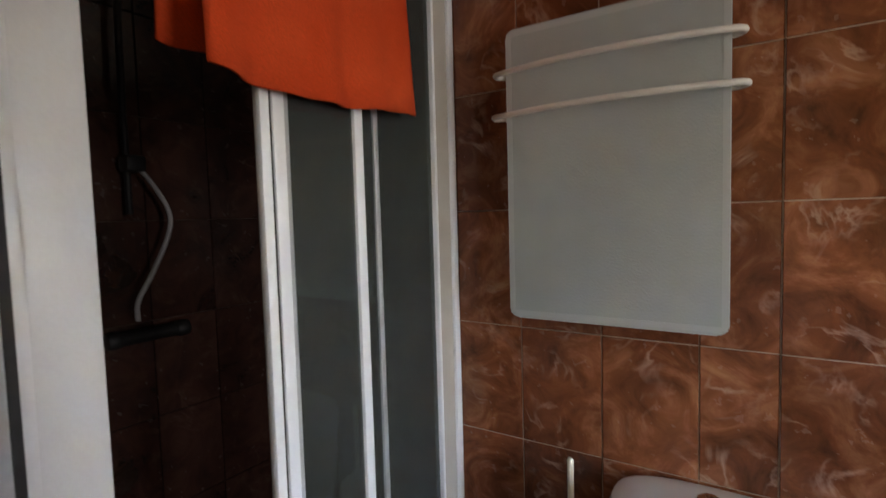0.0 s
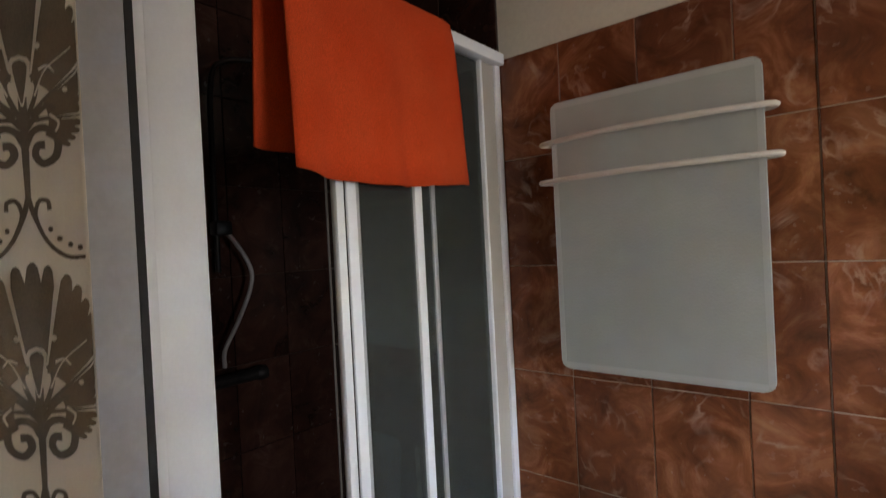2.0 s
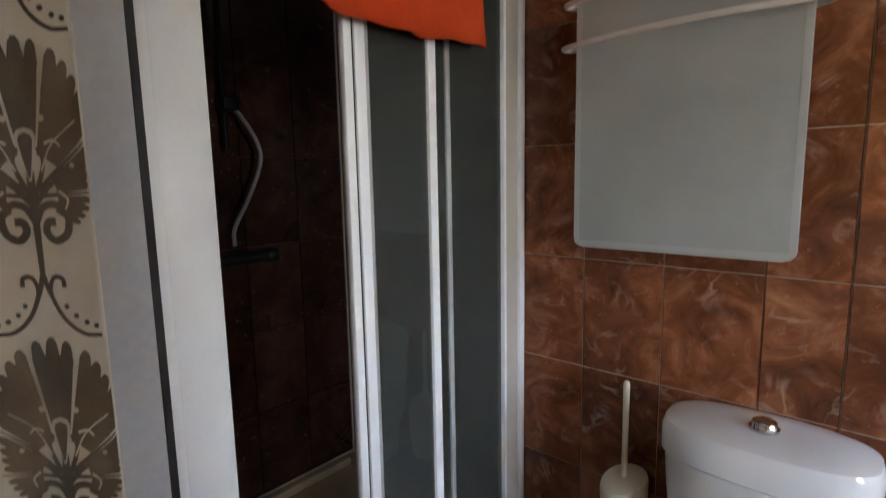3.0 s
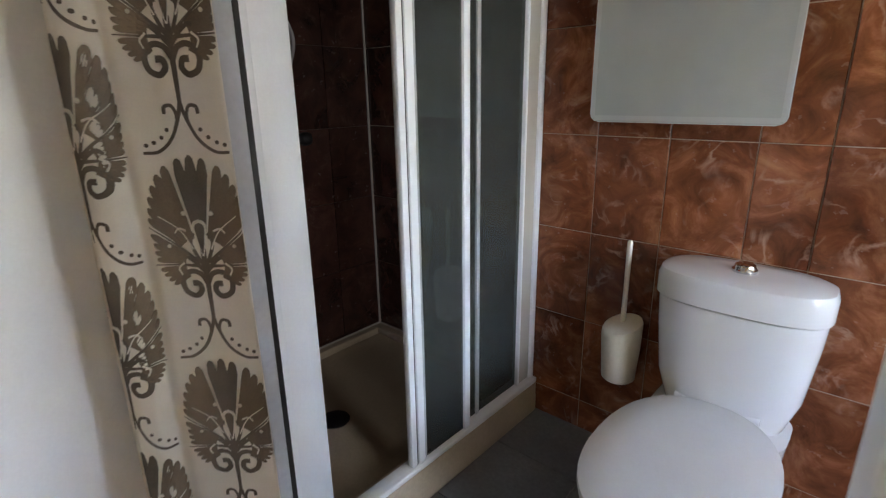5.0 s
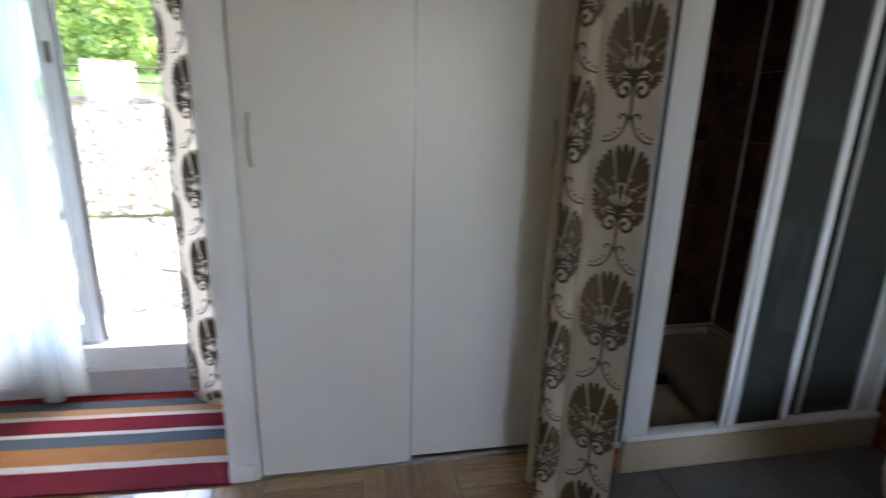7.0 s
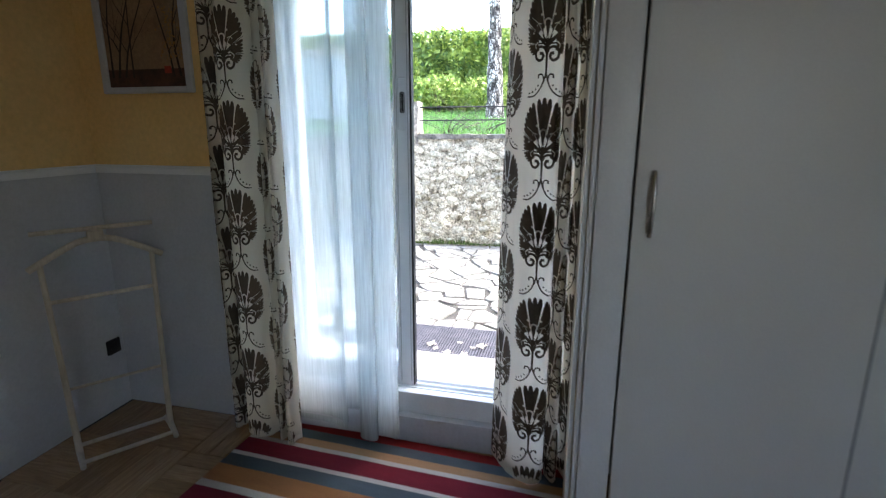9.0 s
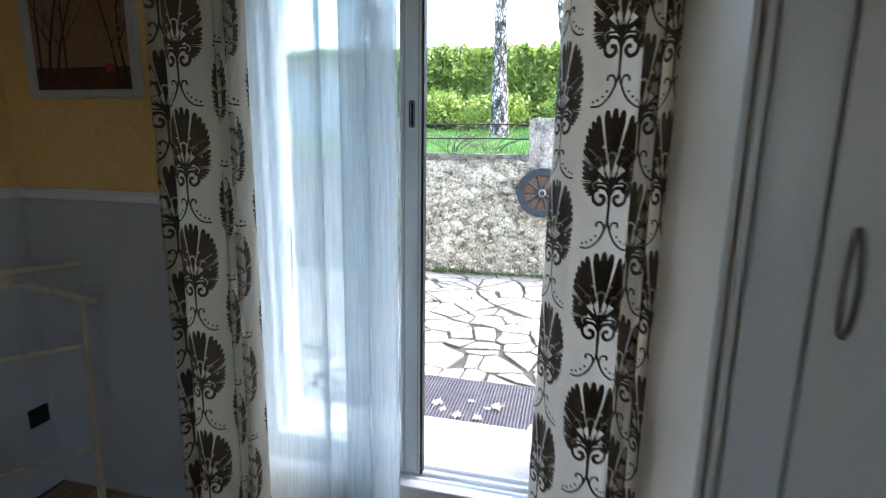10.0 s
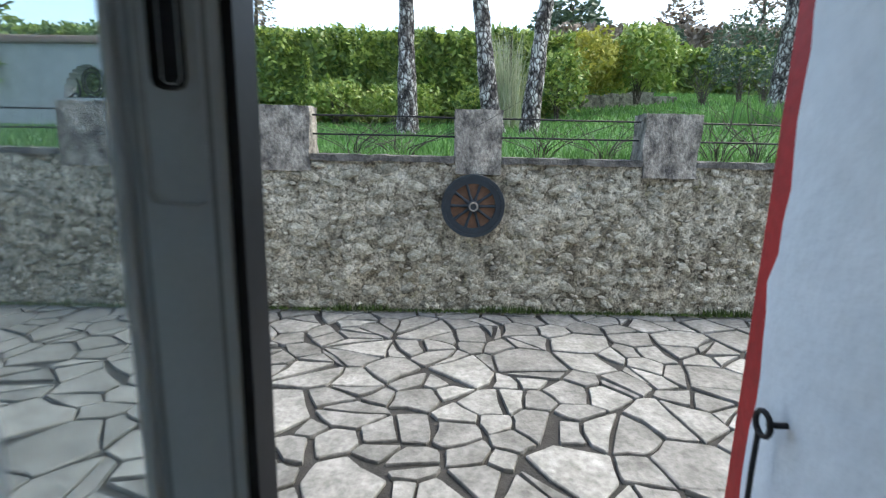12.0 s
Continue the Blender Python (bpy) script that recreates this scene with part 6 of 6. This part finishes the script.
def far_tree(at, h, r, mat, count, seed, label, size=0.22):
    t = thing("far_tree", pose(*at), label, "tree", "far trees")
    rng = random.Random(seed)
    bm = bmesh.new()
    tube(bm, [(0, 0, -0.5), (0.1, 0, h * 0.5), (0, 0.1, h * 0.95)], [0.22, 0.14, 0.03], 8)
    part("trunk", bm, TWIG, t, "", True)
    bm = bmesh.new()
    for k in range(14):
        z = h * rng.uniform(0.25, 0.95)
        a = rng.uniform(0, 6.28)
        L = r * (1.05 - 0.7 * z / h)
        tube(bm, smooth_path([(0, 0, z), (L * 0.5 * math.cos(a), L * 0.5 * math.sin(a), z + 0.2), (L * math.cos(a), L * math.sin(a), z + 0.5)], 3), [0.05 * (1 - 0.13 * j) for j in range(7)], 5)
    part("limbs", bm, TWIG, t, "", True)
    bm = bmesh.new()
    pts = []
    for k in range(count):
        z = h * rng.uniform(0.22, 1.0)
        a = rng.uniform(0, 6.28)
        L = r * (1.1 - 0.75 * z / h) * math.sqrt(rng.random()) * (1 + 0.4 * noise.noise((a, z, seed)))
        pts.append((L * math.cos(a), L * math.sin(a), z + 0.3 * noise.noise((a * 3, z * 2, 0))))
    leaf_cards(bm, pts, size, rng, 0.5)
    part("crown", bm, mat, t)


plant("far_hedge", (-19.5, 8.0, gz(-19.5, 8.0) - 0.1), LEAF_HEDGE, hedge_make(13.0, 1.6, 1.5, 6000, 0.14, 81), "loose green hedge at the end of the lawn", "hedge")
plant("far_hedge", (-22.5, 9.5, gz(-22.0, 9.0)), LEAF_BROWN, hedge_make(16.0, 2.0, 2.6, 5000, 0.16, 82), "brown winter thicket beyond the lawn", "hedge")
far_tree((-27, 2.9, 4.0), 4.0, 3.4, LEAF_DARK, 1800, 71, "dark spreading cedar beyond the garden")
far_tree((-24, 6.8, 3.6), 3.6, 2.2, LEAF_BROWN, 900, 72, "bare winter tree beyond the garden", 0.14)
far_tree((-25, 10.5, 3.6), 4.2, 2.6, LEAF_BROWN, 1000, 73, "bare winter tree beyond the garden", 0.14)
far_tree((-26, -11.5, 3.0), 5.5, 1.6, LEAF_BROWN, 900, 74, "bare grey tree beyond the hedge", 0.14)
far_tree((-30, -3.0, 3.0), 3.7, 0.9, LEAF_BROWN, 300, 75, "small bare tree far beyond the hedge", 0.12)
far_tree((-9.5, -10.0, 0.9), 5.5, 1.5, LEAF_HEDGE, 2600, 76, "dark evergreen tree beside the gate wall", 0.12)
far_tree((-20, 4.9, 3.2), 2.2, 1.3, LEAF_DARK, 1200, 77, "dark evergreen shrub beyond the lawn", 0.14)

low_wall = thing("low_stone_wall", pose(-15.4, 1.6, gz(-15.4, 1.6) - 0.1), "low grey stone retaining wall under the bushes", "wall")
for k in range(7):
    part("stone_block", rough_block(-0.18, 0.18, -2.1 + 0.6 * k, -1.52 + 0.6 * k, 0.0, 0.42 + 0.05 * (k % 3), 4, 0.03, 20 + k * 2.3), POST_STONE, low_wall, "", True)

# gate wall beside the garden, with an arched opening and iron scrollwork
gate = thing("gate_wall", pose(-9.4, -7.5, 0.9), "grey gate wall with tiled coping and an arched iron grille", "gate")
bm = bmesh.new()
cy, cz, r = 0.05, 1.16, 0.42
n = 16
add_box(bm, -0.25, 0.0, -3.0, cy - r, -0.6, 1.95)
add_box(bm, -0.25, 0.0, cy + r, 2.0, -0.6, 1.95)
add_box(bm, -0.25, 0.0, cy - r, cy + r, -0.6, cz)
for k in range(n):
    a0, a1 = math.pi * k / n, math.pi * (k + 1) / n
    y0, y1 = cy + r * math.cos(a1), cy + r * math.cos(a0)
    add_box(bm, -0.25, 0.0, y0, y1, cz + r * 1.15 * min(math.sin(a0), math.sin(a1)) + 0.02, 1.95)
part("masonry", bm, FAR_RENDER, gate)
bm = bmesh.new()
add_box(bm, -0.34, 0.08, -3.0, 2.0, 1.95, 2.06, bevel=0.03)
part("coping", bm, FAR_ROOF, gate, "tiled coping", True)


def scroll(name, pts, rr=0.014):
    bm = bmesh.new()
    tube(bm, smooth_path(pts, 5), rr, 6)
    part(name, bm, IRON, gate, "", True)


for s in (1.0, 0.72):
    scroll("grille_oval", [(-0.1, cy + 0.17 * s * math.sin(a), cz + 0.24 + 0.22 * s * math.cos(a)) for a in (2 * math.pi * k / 10 for k in range(11))])
for s in (-1, 1):
    scroll("grille_scroll", [(-0.1, cy + s * 0.38, cz + 0.02), (-0.1, cy + s * 0.30, cz + 0.07), (-0.1, cy + s * 0.24, cz + 0.03), (-0.1, cy + s * 0.22, cz + 0.16), (-0.1, cy + s * 0.26, cz + 0.30)])
scroll("grille_bar", [(-0.1, cy - r, cz + 0.01), (-0.1, cy, cz + 0.01), (-0.1, cy + r, cz + 0.01)])

# ---- pieces: bathroom tiles, parquet blocks, paving stones ----
def piece_mesh(name, w, h, d, mat, bevel=0.0015):
    """A slab w by h in x and y, its top at z = d, with chamfered upper edges."""
    bm = bmesh.new()
    b = bevel
    lo = [bm.verts.new((x, y, 0)) for x, y in ((0, 0), (w, 0), (w, h), (0, h))]
    mid = [bm.verts.new((x, y, d - b)) for x, y in ((0, 0), (w, 0), (w, h), (0, h))]
    up = [bm.verts.new((x, y, d)) for x, y in ((b, b), (w - b, b), (w - b, h - b), (b, h - b))]
    for p, q in ((lo, mid), (mid, up)):
        for k in range(4):
            bm.faces.new((p[k], p[(k + 1) % 4], q[(k + 1) % 4], q[k]))
    bm.faces.new(up)
    return to_mesh(name, bm, mat)


MESHES = {}


def piece(name, w, h, d, mat, parent, m):
    key = (name, round(w, 4), round(h, 4), d, mat.name)
    if key not in MESHES:
        MESHES[key] = piece_mesh(name, w, h, d, mat)
    ob = new(name, MESHES[key])
    ob.parent = parent
    ob.matrix_basis = m
    return ob


rng = random.Random(8)
JOINT = 0.003
ROWS_Z = [0.158, 0.275, 0.600, 0.925, 1.250, 1.580, 1.915, 2.238]
north = bpy.data.objects["wall_north"]


def wall_tiles(xs, zs, parent, mat, place, jitter=0.0006):
    for x0, x1 in zip(xs, xs[1:]):
        for z0, z1 in zip(zs, zs[1:]):
            piece("tile", x1 - x0 - JOINT, z1 - z0 - JOINT, 0.010, mat, parent, place(x0 + JOINT / 2, z0 + JOINT / 2, rng.uniform(-jitter, jitter)))


def on_north(x, z, j):
    return pose(x, 1.441 + j, z, 90, 0, 0)


wall_tiles([-0.68, -0.476, -0.251, -0.024, 0.134], ROWS_Z, north, TILE_RUST, on_north)
wall_tiles([0.134, 0.360, 0.586, 0.812, 1.038, 1.264], ROWS_Z[:-1] + [2.272], north, TILE_RUST, lambda x, z, j: pose(x, 1.438 + j, z, 90, 0, 0))
part("grout", box_bm(-0.68, 0.133, 1.4335, 1.4400, 0.16, 2.236), GROUT, north, "tan cement grout")
part("grout", box_bm(0.133, 1.262, 1.4305, 1.4400, 0.16, 2.270), GROUT, north, "tan cement grout")
DARK_Z = ROWS_Z[:-1] + [2.24, 2.565, 2.675]
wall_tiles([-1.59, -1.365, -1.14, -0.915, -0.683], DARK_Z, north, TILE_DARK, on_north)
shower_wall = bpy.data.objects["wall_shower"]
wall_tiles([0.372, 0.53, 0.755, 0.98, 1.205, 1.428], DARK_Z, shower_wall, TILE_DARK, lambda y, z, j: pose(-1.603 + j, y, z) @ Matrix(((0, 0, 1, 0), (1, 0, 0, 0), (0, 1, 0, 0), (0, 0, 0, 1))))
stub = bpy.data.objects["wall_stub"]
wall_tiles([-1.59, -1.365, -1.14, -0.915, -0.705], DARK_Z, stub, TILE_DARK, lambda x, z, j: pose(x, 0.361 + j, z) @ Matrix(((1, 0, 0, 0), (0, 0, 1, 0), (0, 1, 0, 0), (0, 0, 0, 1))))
bath_floor = bpy.data.objects["floor_bathroom"]
xs, ys = [-0.655, -0.33, 0.0, 0.33, 0.66, 0.99, 1.32, 1.65, 1.98, 2.31, 2.59], [0.215, 0.50, 0.83, 1.16, 1.428]
for x0, x1 in zip(xs, xs[1:]):
    for y0, y1 in zip(ys, ys[1:]):
        piece("tile", x1 - x0 - 0.004, y1 - y0 - 0.004, 0.009, FLOOR_TILE, bath_floor, pose(x0 + 0.002, y0 + 0.002, 0.157))

# basket-weave parquet
floor_ob = bpy.data.objects["floor"]
B, N = 0.36, 4
count = 0
joined = []
for i in range(-5, 8):
    for j in range(-10, 1):
        bx, by = 0.05 + i * B, 0.203 + j * B
        for k in range(N):
            if (i + j) % 2:
                x0, y0, w, h = bx, by + k * B / N, B, B / N
            else:
                x0, y0, w, h = bx + k * B / N, by, B / N, B
            x1, y1 = min(x0 + w, EAST), min(y0 + h, 0.20)
            x0, y0 = max(x0, WEST), max(y0, SOUTH)
            if x1 - x0 < 0.02 or y1 - y0 < 0.02:
                continue
            if x0 < 1.15 and y0 > -3.4 and count < 300 and not (x1 < -1.0 and y0 > -0.95):
                count += 1
                along_y = (y1 - y0) > (x1 - x0)
                w2, h2 = x1 - x0 - 0.0012, y1 - y0 - 0.0012
                if along_y:
                    piece("parquet_block", h2, w2, 0.0045, PARQUET, floor_ob, pose(x0 + 0.0006 + w2, y0 + 0.0006, -0.0045 + rng.uniform(-0.0004, 0.0004), 0, 0, 90))
                else:
                    piece("parquet_block", w2, h2, 0.0045, PARQUET, floor_ob, pose(x0 + 0.0006, y0 + 0.0006, -0.0045 + rng.uniform(-0.0004, 0.0004)))
            else:
                joined.append((x0 + 0.0006, y0 + 0.0006, x1 - 0.0006, y1 - 0.0006))
verts, faces = [], []
for x0, y0, x1, y1 in joined:
    b = len(verts)
    verts += [(x0, y0, -0.004), (x1, y0, -0.004), (x1, y1, -0.004), (x0, y1, -0.004), (x0, y0, 0), (x1, y0, 0), (x1, y1, 0), (x0, y1, 0)]
    faces += [(b + 4, b + 5, b + 6, b + 7), (b, b + 1, b + 5, b + 4), (b + 1, b + 2, b + 6, b + 5), (b + 2, b + 3, b + 7, b + 6), (b + 3, b, b + 4, b + 7)]
me = bpy.data.meshes.new("parquet_rest")
me.from_pydata(verts, [], faces)
me.materials.append(PARQUET)
rest = new("parquet_rest", me)
rest.parent = floor_ob
tagged(rest, kind="stuff")

# crazy paving: uneven slabs of many sizes fitted together, some of them split
rng = random.Random(23)
seeds = []
for tries in range(9000):
    x, y = rng.uniform(-6.4, -2.2), rng.uniform(-9.0, 5.5)
    size = 0.07 + 0.17 * rng.random() ** (0.8 if tries < 1200 else 2.5)
    if all((x - ox) ** 2 + (y - oy) ** 2 > (0.86 * (size + osz)) ** 2 for ox, oy, osz in seeds):
        seeds.append((x, y, size))


def half(poly, a, b, c):
    """The part of a polygon where a x + b y <= c."""
    out = []
    for k in range(len(poly)):
        p, q = poly[k], poly[(k + 1) % len(poly)]
        dp, dq = a * p[0] + b * p[1] - c, a * q[0] + b * q[1] - c
        if dp <= 0:
            out.append(p)
        if (dp < 0) != (dq < 0) and dp != dq:
            f = dp / (dp - dq)
            out.append((p[0] + (q[0] - p[0]) * f, p[1] + (q[1] - p[1]) * f))
    return out


def area_of(poly):
    return abs(sum(poly[k][0] * poly[(k + 1) % len(poly)][1] - poly[(k + 1) % len(poly)][0] * poly[k][1] for k in range(len(poly)))) / 2


def warp(p):
    """Bends the joints, so that no two slabs meet along ruled lines."""
    x, y = p
    return (x + 0.075 * noise.noise((x * 2.1, y * 2.1, 3.0)) + 0.014 * noise.noise((x * 11, y * 11, 1.0)),
            y + 0.105 * noise.noise((x * 2.1, y * 2.1, 8.0)) + 0.014 * noise.noise((x * 11, y * 11, 6.0)))


def slab_outline(poly):
    """Rounds the corners and roughens the sides of one slab."""
    out = []
    for k, p in enumerate(poly):
        q = poly[(k + 1) % len(poly)]
        L = math.dist(p, q)
        cut = min(0.30, rng.uniform(0.003, 0.013) / max(L, 0.02))
        fs = [cut, 1 - cut] if L < 0.10 else [cut, rng.uniform(0.38, 0.62), 1 - cut]
        for f in fs:
            out.append((p[0] + (q[0] - p[0]) * f, p[1] + (q[1] - p[1]) * f))
    return [(x + rng.uniform(-0.004, 0.004), y + rng.uniform(-0.004, 0.004)) for x, y in map(warp, out)]


big_v, big_f, parts_made = [], [], 0
terrace = bpy.data.objects["ground"]
for sx, sy, size in seeds:
    poly = [(sx - 0.9, sy - 0.9), (sx + 0.9, sy - 0.9), (sx + 0.9, sy + 0.9), (sx - 0.9, sy + 0.9)]
    for ox, oy, osz in seeds:
        dx, dy = ox - sx, oy - sy
        d = math.hypot(dx, dy)
        if 0 < d < 1.3 and poly:
            gap = 0.0070 + 0.0075 * ((ox * oy * sx * sy * 37.7) % 1.0)
            poly = half(poly, dx / d, dy / d, (dx * sx + dy * sy) / d + (d * d + size * size - osz * osz) / (2 * d) - gap)
    poly = half(poly, 1, 0, -2.47) if poly else []
    poly = half(poly, -1, 0, 5.86 + 0.062 * (sy + 1.5)) if len(poly) > 2 else []
    if len(poly) < 3 or area_of(poly) < 0.0025:
        continue
    bits = [poly]
    for least, chance in ((0.07, 0.85), (0.045, 0.65), (0.03, 0.25)):
        cut = []
        for bit in bits:
            if len(bit) < 3 or area_of(bit) < least or rng.random() > chance:
                cut.append(bit)
                continue
            # from near one corner across to the far side, as broken slabs run
            p, q = rng.sample(bit, 2)
            mx, my = (p[0] + q[0]) / 2, (p[1] + q[1]) / 2
            a = math.atan2(q[1] - p[1], q[0] - p[0]) + math.pi / 2 + rng.uniform(-0.35, 0.35)
            nx, ny = math.cos(a), math.sin(a)
            off = nx * mx + ny * my
            two = [half(bit, nx, ny, off - 0.010), half(bit, -nx, -ny, -off - 0.010)]
            cut += two if all(len(t) > 2 and area_of(t) > 0.008 for t in two) else [bit]
        bits = cut
    for bit in bits:
        if len(bit) < 3:
            continue
        clean = []
        least = max(0.035, 0.36 * math.sqrt(area_of(bit)))
        for p in bit:
            if not clean or math.dist(p, clean[-1]) > least:
                clean.append(p)
        if len(clean) > 3 and math.dist(clean[0], clean[-1]) < least:
            clean.pop()
        if len(clean) < 3:
            continue
        rough = slab_outline(clean)
        cx, cy = sum(p[0] for p in rough) / len(rough), sum(p[1] for p in rough) / len(rough)
        h = rng.uniform(-0.004, 0.003)
        tx, ty = rng.uniform(-0.012, 0.012), rng.uniform(-0.012, 0.012)
        rim = [(x - cx, y - cy) for x, y in rough]
        lo = [(x, y, 0.0) for x, y in rim]
        hi = [(x, y, 0.015 + h + x * tx + y * ty) for x, y in rim]
        up = [(x * 0.965, y * 0.965, 0.021 + h + x * tx + y * ty) for x, y in rim]
        n = len(rough)
        vs = lo + hi + up
        fs = [tuple(range(2 * n, 3 * n))]
        for k in range(n):
            j = (k + 1) % n
            fs += [(k, j, n + j, n + k), (n + k, n + j, 2 * n + j, 2 * n + k)]
        if -4.4 < cy < 1.4 and parts_made < 300:
            parts_made += 1
            me = bpy.data.meshes.new("paving_stone")
            me.from_pydata(vs, [], fs)
            me.materials.append(PAVE_STONE)
            ob = new("paving_stone", me)
            ob.parent = terrace
            ob.matrix_basis = pose(cx, cy, 0.001)
        else:
            b = len(big_v)
            big_v += [(x + cx, y + cy, z + 0.001) for x, y, z in vs]
            big_f += [tuple(b + i for i in f) for f in fs]
me = bpy.data.meshes.new("paving_rest")
me.from_pydata(big_v, [], big_f)
me.materials.append(PAVE_STONE)
ob = new("paving_rest", me)
ob.parent = terrace
tagged(ob, kind="stuff")
